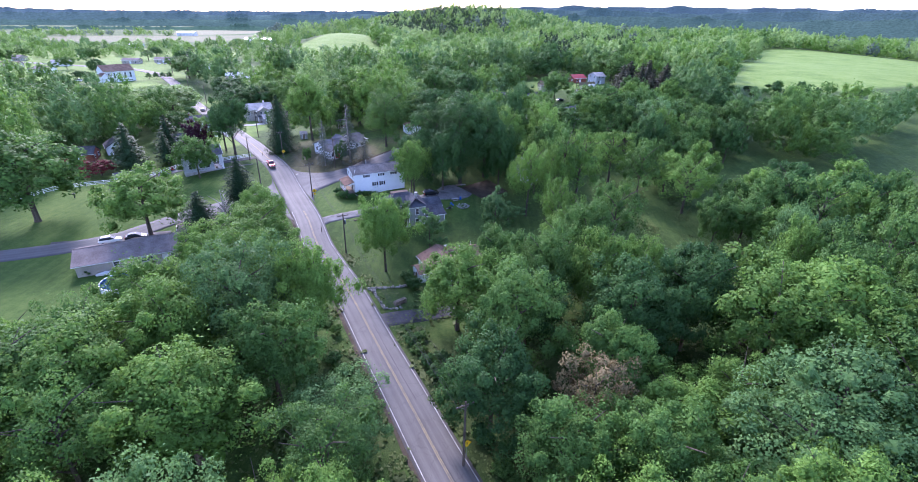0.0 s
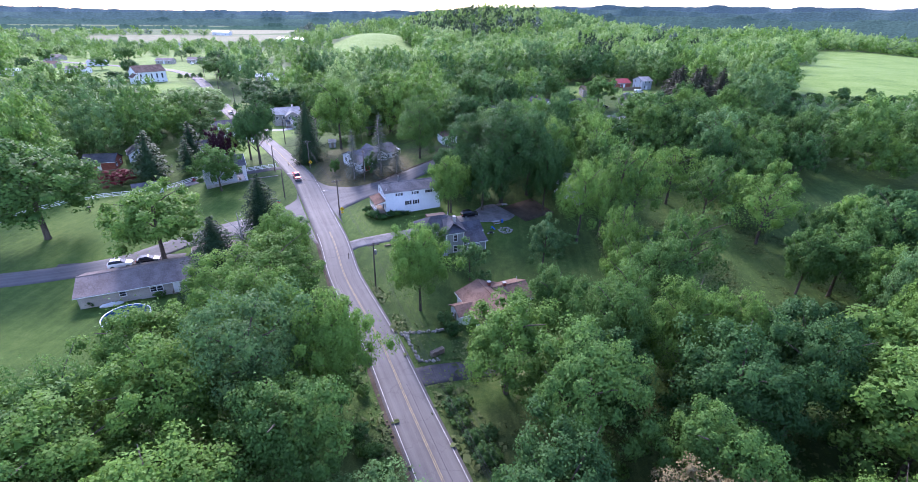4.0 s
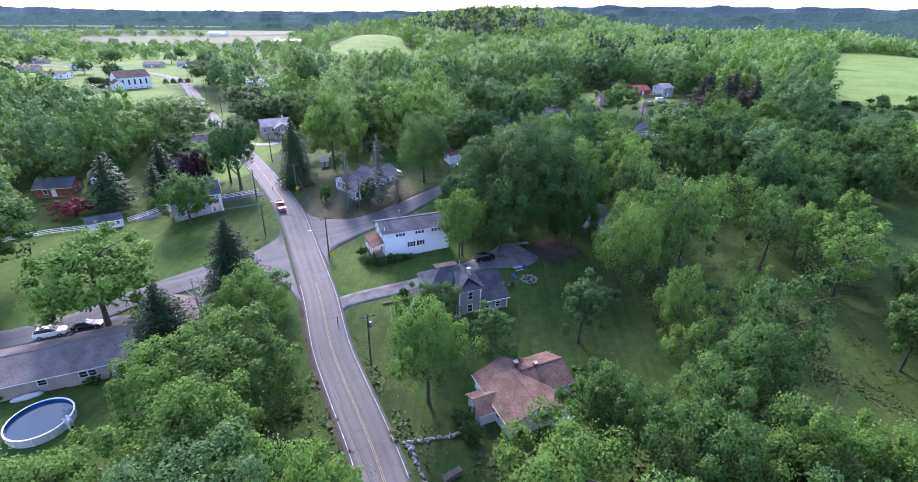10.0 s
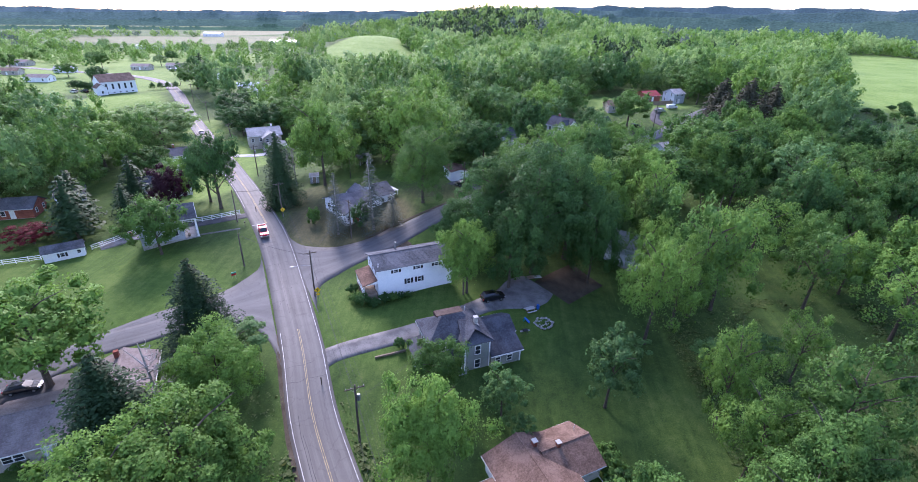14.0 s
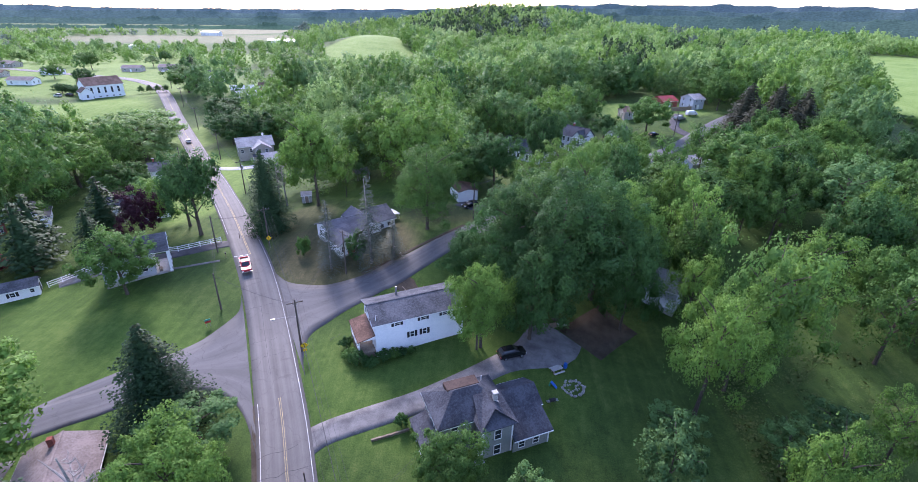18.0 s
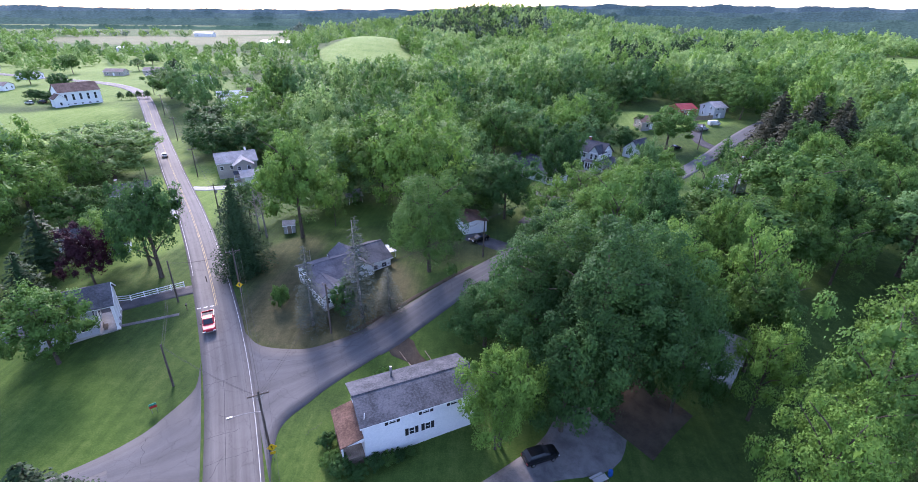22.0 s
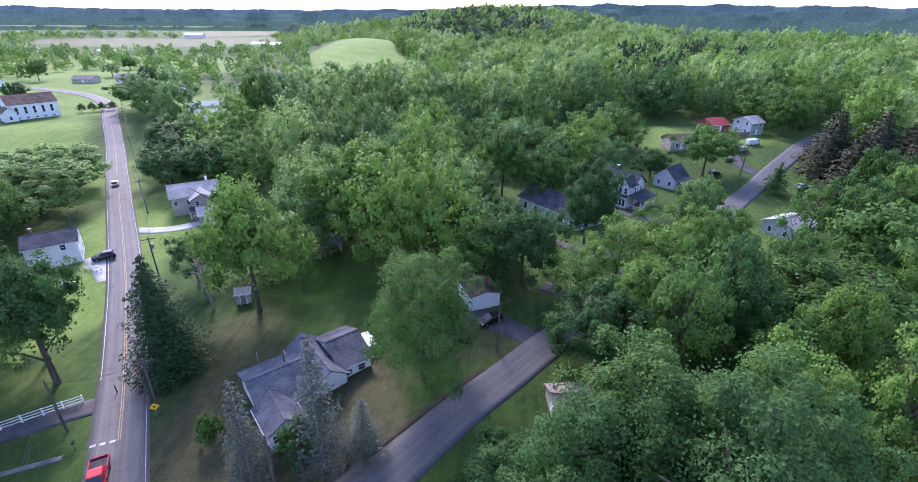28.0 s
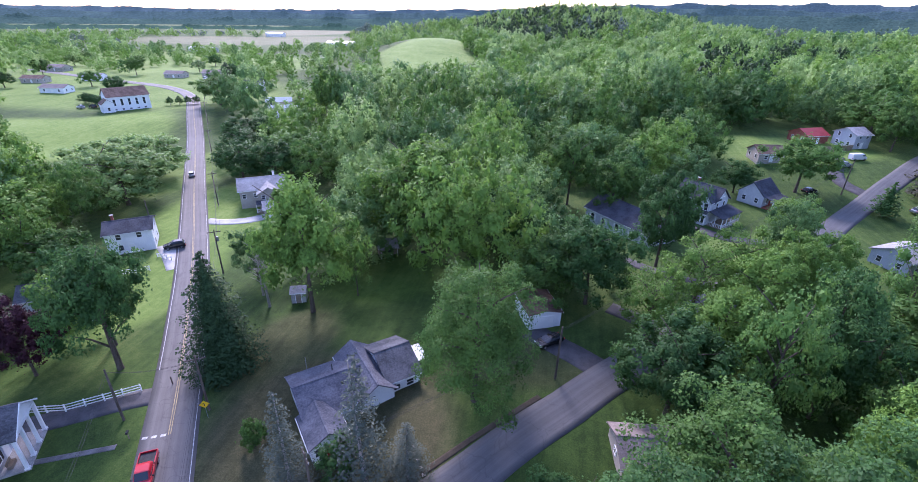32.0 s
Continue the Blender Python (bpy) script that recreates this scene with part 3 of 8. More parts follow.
# the kerbless edges of the pavement round the junction
SIDE_UPPER = [(-58.2, 156.2), (-55.6, 152.3), (-52.8, 149.8), (-50.6, 148.8), (-47.6, 148.6), (-43.9, 148.9), (-41.3, 149.9), (-37.1, 152.3), (-34.4, 154.6), (-31.9, 157.4)]
SIDE_LOWER = [(-38.6, 124.6), (-40.4, 128.2), (-41.4, 131.6), (-41.8, 133.9), (-41.3, 136.0), (-40.0, 137.9), (-37.7, 141.4), (-35.0, 144.6), (-32.0, 147.9), (-28.4, 152.2)]
WEST_UPPER = [(-58.6, 144.5), (-57.0, 140.2), (-57.5, 137.4), (-58.4, 134.7), (-59.3, 132.2), (-61.2, 129.4), (-63.8, 126.6), (-67.7, 123.2), (-73, 117.2), (-80.5, 108)]
WEST_LOWER = [(-36.9, 106.0), (-38.4, 109.0), (-41.6, 113.4), (-44.7, 117.2), (-48.4, 120.1), (-52.8, 121.3), (-56.3, 121.0), (-61.5, 120.6), (-64.5, 118), (-67.5, 115.6), (-72, 112), (-78.5, 104.2)]


def between(a, b_, lift, cross=7, thick=0.2):
    """A paved sheet from one edge line to another."""
    ends = []
    for pts in (a, b_):
        p = smooth_line(pts, 0.6)
        s = np.concatenate([[0], np.cumsum(np.linalg.norm(np.diff(p, axis=0), axis=1))])
        q = np.linspace(0, s[-1], 40)
        ends.append(np.column_stack([np.interp(q, s, p[:, 0]), np.interp(q, s, p[:, 1])]))
    rows = []
    for f in np.linspace(0, 1, cross):
        q = ends[0] * (1 - f) + ends[1] * f
        rows.append(np.column_stack([q, ground_z(q[:, 0], q[:, 1]) + lift]))
    rows = [rows[0] - np.array([0, 0, thick])] + rows + [rows[-1] - np.array([0, 0, thick])]
    w = len(rows)
    i = (np.arange(39)[:, None] * w + np.arange(w - 1)).ravel()
    return np.stack(rows, 1).reshape(-1, 3), np.concatenate([np.stack([i, i + 1, i + w + 1], -1), np.stack([i, i + w + 1, i + w], -1)])


def flare(line, at, wide, narrow, reach):
    d = np.linalg.norm(line - np.array(at), axis=1)
    return narrow + (wide - narrow) * np.exp(-(d / reach) ** 2)


road = lay("road", ASPHALT, "worn grey two-lane asphalt road with faded lines", "road", [ribbon(MAIN, -EDGE, EDGE, 0.07, 7, 0.25)], cross=7)
lay("edge_line", LINE_WHITE, "white edge line", "", [ribbon(MAIN[(MAIN[:, 1] > -8) & (MAIN[:, 1] < 122)], -HALF - 0.045, -HALF + 0.045, 0.078, 2),
                                                     ribbon(MAIN[(MAIN[:, 1] > 168)], -HALF - 0.05, -HALF + 0.05, 0.078, 2),
                                                     ribbon(MAIN, HALF - 0.045, HALF + 0.045, 0.078, 2)], parent=road)
lay("centre_line", LINE_YELLOW, "double yellow centre line", "", [ribbon(MAIN[MAIN[:, 1] < 122], a - 0.04, a + 0.04, 0.078, 2) for a in (-0.11, 0.11)]
    + [ribbon(MAIN[MAIN[:, 1] > 158], a - 0.055, a + 0.055, 0.078, 2) for a in (-0.13, 0.13)], parent=road)
lay("side_road", ASPHALT_SIDE, "grey asphalt side road running up past houses", "road", [ribbon(SIDE, -flare(SIDE, (-33, 151), 3.3, 2.8, 6), flare(SIDE, (-33, 151), 3.3, 2.8, 6), 0.055, 7, 0.2)], cross=7)
lay("side_road", ASPHALT_SIDE, "grey asphalt side road on the west of the junction", "road", [ribbon(WEST[WEST[:, 0] < -58], -2.9, 2.9, 0.05, 7, 0.2)], cross=7)
lay("junction", ASPHALT_SIDE, "worn asphalt mouth of the side road", "road", [between(SIDE_UPPER, SIDE_LOWER, 0.046)], cross=7)
lay("junction", ASPHALT_SIDE, "worn asphalt mouth of the west road", "road", [between(WEST_UPPER, WEST_LOWER, 0.042)], cross=7)


# ---- trees ----
def unit(a):
    return a / np.maximum(1e-6, np.linalg.norm(a, axis=-1, keepdims=True))


def cards(rng, pos, nrm, size, lean=0.55, soft=0.58):
    """Small bent leaf sprays at pos, facing about nrm; soft: how far their shading follows the bough as a whole."""
    n = len(pos)
    nrm = unit(nrm)
    nr = unit(nrm + rng.normal(0, lean, (n, 3)))
    nr *= np.where((nr * nrm).sum(1) < 0, -1, 1)[:, None]
    u = unit(np.cross(nr, rng.normal(0, 1, (n, 3))))
    w = np.cross(nr, u)
    s = np.asarray(size).reshape(-1, 1) * rng.uniform(0.7, 1.3, (n, 1))
    a, b = pos - u * s * 0.62, pos + u * s * 0.62
    c, d = pos + w * s * 0.5 + nr * s * 0.18, pos - w * s * 0.5 + nr * s * 0.12
    v = np.stack([a, d, b, c], 1).reshape(-1, 3)
    i = np.arange(n) * 4
    return v, np.concatenate([np.stack([i, i + 1, i + 2], -1), np.stack([i, i + 2, i + 3], -1)]), np.repeat(unit(soft * nrm + (1 - soft) * nr), 4, 0)


def leaves_of(rng, pos, nrm, size, lean=0.65, soft=0.46):
    """Single pointed leaf sprays at pos, facing about nrm."""
    n = len(pos)
    nrm = unit(nrm)
    nr = unit(nrm + rng.normal(0, lean, (n, 3)))
    nr *= np.where((nr * nrm).sum(1) < 0, -1, 1)[:, None]
    u = unit(np.cross(nr, rng.normal(0, 1, (n, 3))))
    w = np.cross(nr, u)
    s = np.asarray(size).reshape(-1, 1) * rng.uniform(0.65, 1.35, (n, 1))
    v = np.stack([pos - u * s * 0.55 - w * s * 0.3, pos + u * s * 0.55 - w * s * 0.3, pos + w * s * 0.65 + nr * s * 0.15], 1).reshape(-1, 3)
    return v, np.arange(3 * n).reshape(-1, 3), np.repeat(unit(soft * nrm + (1 - soft) * nr), 3, 0)


def join(pieces):
    vs, ts, ns, at = [], [], [], 0
    for v, t, n in pieces:
        vs.append(v)
        ts.append(t + at)
        ns.append(n)
        at += len(v)
    return np.concatenate(vs), np.concatenate(ts), np.concatenate(ns)


def crown(seed, lobes=34, leaves=44, leaf=0.62, r=6.5, low=0.18, h=15.0, hull=0.4, lobe=(0.13, 0.31), shape=1.0, gap=0.0, inner=0.25, dome=0.4, core=26, soft=0.46):
    """The crown of a broadleaved tree: many boughs of leaf sprays round a loose, uneven outline."""
    rng = np.random.default_rng(seed)
    z0, z1 = low * h, h
    mid, half = (z0 + z1) / 2, (z1 - z0) / 2
    out = []
    k = np.arange(lobes) + 0.5
    cz = 1 - 1.72 * k / lobes
    th = 2.39996 * k + rng.uniform(0, 6)
    ring = np.sqrt(np.maximum(0, 1 - cz ** 2)) ** 0.9
    fat = 1 - 0.28 * (shape - 1) * cz
    # the outline swells and shrinks from side to side
    ph = rng.uniform(0, 6.28, 3)
    bulge = 1 + 0.20 * np.sin(2 * th + ph[0] + 2 * cz) + 0.18 * np.sin(3 * th + ph[1] - 3 * cz) + 0.10 * np.sin(5 * cz + ph[2])
    for j in range(lobes):
        q = (rng.uniform(0.35, 0.6) if rng.random() < inner else rng.uniform(0.68, 0.98)) * bulge[j]
        lr = r * rng.uniform(*lobe)
        c = np.array([ring[j] * math.cos(th[j]) * r * q * fat[j], ring[j] * math.sin(th[j]) * r * q * fat[j], mid + cz[j] * half * q])
        c += rng.normal(0, 0.035 * r, 3)
        c[2] = min(c[2], h - lr * 0.7)
        sq = np.array([1.0, 1.0, rng.uniform(0.75, 1.0)])
        out_dir = unit(c - np.array([0, 0, mid - 0.35 * half]))
        if rng.random() >= gap:
            # the leaves deep inside the bough stand close and broad
            d = unit(rng.normal(0, 1, (core, 3)))
            out.append(leaves_of(rng, c + d * lr * hull * sq * rng.uniform(0.6, 1.1, (core, 1)), d + 0.3 * out_dir, np.full(core, min(lr * (0.22 + hull), 2.7 * leaf)), 0.45, min(0.8, 0.4 + 0.25 * dome)))
        d = unit(rng.normal(0, 1, (leaves, 3)) + 0.6 * out_dir + np.array([0, 0, 0.3]))
        # the bough's tip reaches out and up
        tip = unit(out_dir + np.array([0, 0, 0.55]))
        reach = np.clip(d @ tip, 0, 1)[:, None]
        pos = c + d * lr * sq * rng.uniform(0.5, 1.0, (leaves, 1)) ** 0.6 * rng.uniform(0.88, 1.12, (leaves, 1)) + tip * lr * 0.3 * reach ** 2 * rng.uniform(0.2, 1.2, (leaves, 1))
        out.append(leaves_of(rng, pos, d + dome * out_dir + np.array([0, 0, 0.2]), leaf, 0.65, soft))
    # loose sprays between the boughs
    n = lobes * leaves // 9
    d = unit(rng.normal(0, 1, (n, 3)) + np.array([0, 0, 0.2]))
    th = np.arctan2(d[:, 1], d[:, 0])
    bulge = 1 + 0.20 * np.sin(2 * th + ph[0] + 2 * d[:, 2]) + 0.18 * np.sin(3 * th + ph[1] - 3 * d[:, 2]) + 0.10 * np.sin(5 * d[:, 2] + ph[2])
    pos = d * (rng.uniform(0.62, 1.0, n) * bulge)[:, None] * np.array([r, r, half]) + np.array([0, 0, mid])
    pos[:, :2] *= (1 - 0.28 * (shape - 1) * d[:, 2:3])
    out.append(leaves_of(rng, pos[pos[:, 2] > z0], (d + np.array([0, 0, 0.3]))[pos[:, 2] > z0], leaf))
    return join(out)


def needles(seed, h=16.0, r=4.0, tiers=17, per=11, bare=0.08, droop=0.35, spray=0.5, dense=1.0, core=0.45, full=False):
    """The boughs of a conifer, tier over tier: each a limb hung with small sprays."""
    rng = np.random.default_rng(seed)
    out = []
    if core:
        n = 10
        zs = np.linspace(bare + 0.02, 0.97, 7)
        ring = np.array([[math.cos(a) * r * core * (1 - f) * rng.uniform(0.7, 1.2), math.sin(a) * r * core * (1 - f) * rng.uniform(0.7, 1.2), h * f] for f in zs for a in np.arange(n) * 2 * math.pi / n])
        t = [(i * n + k, i * n + (k + 1) % n, (i + 1) * n + (k + 1) % n) for i in range(6) for k in range(n)] + [(i * n + k, (i + 1) * n + (k + 1) % n, (i + 1) * n + k) for i in range(6) for k in range(n)]
        out.append((ring, np.array(t), unit(ring * np.array([1, 1, 0]) + np.array([0, 0, 0.3]))))
    for k in range(tiers):
        f = (k + 0.5) / tiers
        z = h * (bare + (1 - bare) * f)
        length = r * ((1 - f ** 1.7) ** 0.9 if full else (1 - f) ** 0.8) * rng.uniform(0.85, 1.1) + 0.25
        n = max(5, int(per * (1 - 0.55 * f)))
        for j in range(n):
            a = 2 * math.pi * (j + rng.uniform(-0.4, 0.4)) / n + k * 1.3
            ln = length * rng.uniform(0.6, 1.12)
            d = np.array([math.cos(a), math.sin(a), 0])
            s = np.array([-d[1], d[0], 0])
            base = np.array([0, 0, z + rng.uniform(-0.3, 0.3)])
            fall = droop * ln * rng.uniform(0.6, 1.3)
            c = max(3, int(dense * (3 + 2.6 * ln / spray * 0.55)))
            q = np.sqrt(rng.uniform(0.05, 1.05, (c, 1)))
            wide = (0.10 + 0.22 * np.sin(np.clip(q, 0, 1) * 2.6)) * ln
            pos = base + d * ln * q + s * rng.uniform(-1, 1, (c, 1)) * wide - np.array([0, 0, 1.0]) * (fall * q ** 1.5 + rng.uniform(-0.06, 0.10, (c, 1)) * ln)
            out.append(cards(rng, pos, np.tile(d * 0.55 + np.array([0, 0, 0.8]), (c, 1)), np.full(c, spray), 0.5, 0.6))
            out.append((np.array([base, base + d * ln * 0.9 - np.array([0, 0, fall * 0.8]), base - np.array([0, 0, 0.12])]), np.array([[0, 1, 2]]), np.tile(s, (3, 1))))
    tip = np.array([[0.12, 0, h * 0.9], [-0.06, 0.1, h * 0.9], [-0.06, -0.1, h * 0.9], [0, 0, h * 1.02]])
    out.append((tip, np.array([[0, 1, 3], [1, 2, 3], [2, 0, 3]]), unit(tip * np.array([1, 1, 0]) + np.array([0, 0, 0.2]))))
    return join(out)


def trunk(seed, h=15.0, r=6.5, girth=0.32, limbs=7, fork=0.32, top=0.78):
    """A tapered trunk with a flared foot, and limbs that fork from it."""
    rng = random.Random(seed)
    bm = bmesh.new()
    lean = [rng.uniform(-0.25, 0.25) for _ in range(2)]
    line = [(0, 0, -0.4), (0, 0, 0.5), (lean[0] * 0.5, lean[1] * 0.5, h * 0.25), (lean[0] * 1.4, lean[1] * 1.2, h * 0.52), (lean[0] * 2, lean[1] * 2, h * top)]
    tube(bm, line, [girth * 1.5, girth * 1.1, girth * 0.85, girth * 0.55, girth * 0.2], 8)
    for k in range(limbs):
        f = fork + (0.72 - fork) * k / max(1, limbs - 1)
        a = k * 2.4 + rng.uniform(-0.4, 0.4)
        z = h * f
        ln = r * rng.uniform(0.55, 0.85)
        p0 = (lean[0] * f * 2, lean[1] * f * 2, z)
        p1 = (p0[0] + math.cos(a) * ln * 0.5, p0[1] + math.sin(a) * ln * 0.5, z + ln * 0.45)
        p2 = (p0[0] + math.cos(a) * ln, p0[1] + math.sin(a) * ln, z + ln * 0.75)
        tube(bm, [p0, p1, p2], [girth * 0.42, girth * 0.28, girth * 0.1], 5)
    return bm


def bare_tree(seed, h=14.0, r=3.0, girth=0.22):
    rng = random.Random(seed)
    bm = trunk(seed, h, r, girth, 9, 0.3, 0.97)
    for k in range(46):
        z = h * rng.uniform(0.35, 0.95)
        a, ln = rng.uniform(0, 6.28), r * rng.uniform(0.35, 1.0) * (1.15 - z / h)
        x, y = math.cos(a) * ln * 0.15, math.sin(a) * ln * 0.15
        tube(bm, [(x * 0.2, y * 0.2, z), (math.cos(a) * ln * 0.6, math.sin(a) * ln * 0.6, z + 0.25 * ln), (math.cos(a + 0.3) * ln, math.sin(a + 0.3) * ln, z + 0.7 * ln)], [0.06, 0.04, 0.015], 4)
    return bm


KINDS = {}


def breed(kind, mats, variants, height, reach, label, category, bark=BARK):
    """variants: pairs of crown arrays and trunk bmesh; one mesh each, shared by every tree of the kind."""
    rows = []
    for k, (cr, tb) in enumerate(variants):
        tm = bpy.data.meshes.new("trunk")
        tb.to_mesh(tm)
        tb.free()
        tm.materials.append(bark)
        cm = tri_mesh("crown", cr[0], cr[1], [mats[k % len(mats)]], None, cr[2]) if cr is not None else None
        rows.append((cm, tm))
    KINDS[kind] = (rows, height, reach, label, category)


_turn = random.Random(5)
PLANTED = []


def plant(kind, x, y, h, r, variant=None, name=None):
    # far from the line of flight the coarser make will do
    if kind + "_far" in KINDS:
        fy = min(max(y, 5), 124)
        off = math.hypot(x - 2.3 + 0.176 * (fy - 5), y - fy)
        kind += "" if off < 50 else "_mid" if off < 95 else "_far"
    rows, h0, r0, label, category = KINDS[kind]
    cm, tm = rows[_turn.randrange(len(rows)) if variant is None else variant]
    e = thing(name or ("shrub" if category == "shrub" else "tree"), label, category,
              Matrix.LocRotScale((x, y, gz(x, y)), Euler((0, 0, _turn.uniform(0, 6.28))), (r / r0 * _turn.uniform(0.93, 1.07), r / r0 * _turn.uniform(0.93, 1.07), h / h0)))
    if tm:
        new("trunk", tm).parent = e
    if cm:
        new("crown", cm).parent = e
    PLANTED.append((x, y, r))
    return e


# each broadleaved kind has a fine make for the trees the camera passes and a coarser one for those farther off
for far_, k_, n_, leaf_, hl_ in (("", 1.0, 215, 0.25, 0.34), ("_mid", 0.9, 120, 0.33, 0.38), ("_far", 0.75, 80, 0.40, 0.42)):
    breed("maple" + far_, [LEAF, LEAF_LIGHT, LEAF, LEAF], [(crown(s, int(74 * k_), n_, leaf_, shape=sh, hull=hl_), trunk(s)) for s, sh in ((11, 1.0), (12, 1.5), (13, 0.8), (14, 1.2))],
          15, 6.5, "broad green deciduous tree in full leaf", "tree")
    breed("deep" + far_, [LEAF_DEEP], [(crown(s, int(84 * k_), n_, leaf_, low=0.12, hull=hl_), trunk(s)) for s in (21, 22)], 15, 6.5, "dense dark green maple in full leaf", "tree")
    breed("light" + far_, [LEAF_LIGHT], [(crown(s, int(80 * k_), n_, leaf_ * 0.95, low=0.15, hull=hl_), trunk(s)) for s in (31, 32)], 15, 6.5, "yellow-green leafy tree with a spreading crown", "tree")
    breed("grey" + far_, [LEAF_GREY], [(crown(s, int(66 * k_), n_, leaf_ * 0.9, low=0.2, gap=0.3, hull=hl_), trunk(s)) for s in (41,)], 15, 6.5, "grey-green leafy tree with a loose crown", "tree")
    breed("airy" + far_, [LEAF, LEAF_LIGHT], [(crown(s, int(40 * k_), n_, leaf_ * 0.92, low=0.14, gap=0.55, lobe=(0.15, 0.32)), trunk(s, limbs=10)) for s in (61, 62)], 15, 6.5, "open-crowned green tree with visible limbs", "tree")
breed("pale", [LEAF_PALE], [(crown(s, 50, 80, 0.45, low=0.1), trunk(s)) for s in (35, 36)], 15, 6.5, "pale yellow-green tree with a broad leafy crown", "tree")
breed("giant", [LEAF_DEEP, LEAF], [(crown(s, 120, 280, 0.23, r=7.2, h=23, low=0.1, lobe=(0.14, 0.30), gap=0.6), trunk(s, 23, 7.2, 0.45, 9)) for s in (55, 56)], 23, 7.2, "tall broad maple in dense full leaf", "tree")
breed("willow", [LEAF], [(crown(51, 120, 280, 0.21, r=7.8, h=20.5, low=0.04, shape=0.7, lobe=(0.14, 0.28), gap=0.6), trunk(51, 20.5, 7.8, 0.4, limbs=9))], 20.5, 7.8, "tall rounded grey-green tree on the corner lot", "tree")
breed("small", [LEAF, LEAF_GREY], [(crown(s, 40, 90, 0.22, r=3.0, h=9, low=0.18), trunk(s, 9, 3.0, 0.16, 5)) for s in (71, 72)], 9, 3.0, "small green garden tree", "tree")
breed("poplar", [LEAF_DEEP], [(crown(s, 66, 150, 0.30, low=0.34, gap=0.3), trunk(s, girth=0.45, limbs=8, fork=0.2)) for s in (81,)], 15, 6.5, "tall dark green tree with a forked trunk", "tree")
breed("maroon", [LEAF_RED], [(crown(91, 60, 110, 0.32, low=0.08), trunk(91))], 15, 6.5, "dark maroon-leaved tree beside a house", "tree")
breed("crimson", [LEAF_CRIMSON], [(crown(92, 50, 100, 0.34, low=0.05), trunk(92))], 15, 6.5, "low crimson-leaved Japanese maple tree", "tree")
breed("rust", [LEAF_RUST], [(crown(93, 60, 150, 0.22, low=0.1, gap=0.6), trunk(93))], 15, 6.5, "rust-brown half-bare tree in woods", "tree")
breed("spruce", [NEEDLE], [(needles(s, 16, 4, 30, 20, 0.02, 0.28, 0.20, 1.5, 0.6, True), trunk(s, 16, 0.5, 0.28, 0, top=0.95)) for s in (101, 102)], 16, 4, "tall dark spruce with drooping boughs", "tree")
breed("rust_spruce", [NEEDLE_RUST], [(needles(s, 16, 4.6, 22, 15, 0.03, 0.25, 0.42, 1.1, 0.6, True), trunk(s, 16, 0.5, 0.28, 0, top=0.95)) for s in (105,)], 16, 4, "tall spruce with rust-grey browned needles", "tree")
breed("pine", [NEEDLE, LEAF_DEEP], [(needles(s, 16, 4.4, 15, 12, 0.12, 0.1, 0.5), trunk(s, 16, 0.5, 0.26, 0, top=0.95)) for s in (111, 112)], 16, 4.4, "dark green pine with long boughs", "tree")
breed("thin_spruce", [NEEDLE_BLUE], [(needles(s, 16, 2.8, 30, 11, 0.03, 0.35, 0.16, 1.0, 0), trunk(s, 16, 0.5, 0.2, 0, top=0.98)) for s in (121, 122)], 16, 2.8, "thin blue-grey spruce with sparse needles", "tree", BARK_PALE)
breed("arbor", [LEAF_DEEP], [(crown(131, 60, 90, 0.16, r=2.2, h=7.5, low=0.02, shape=1.8), trunk(131, 7, 0.5, 0.15, 0))], 7.5, 2.2, "dense dark green upright arborvitae", "tree")
breed("shrub", [LEAF_DEEP, LEAF], [(crown(s, 22, 60, 0.15, r=1.3, h=2.0, low=0.02, lobe=(0.24, 0.38)), trunk(s, 2, 0.5, 0.06, 3)) for s in (141, 142)], 2.0, 1.3, "low rounded bushy green shrub", "shrub")
breed("dead", [None], [(None, bare_tree(151))], 14, 3.0, "pale leafless dead tree", "tree", BARK_PALE)


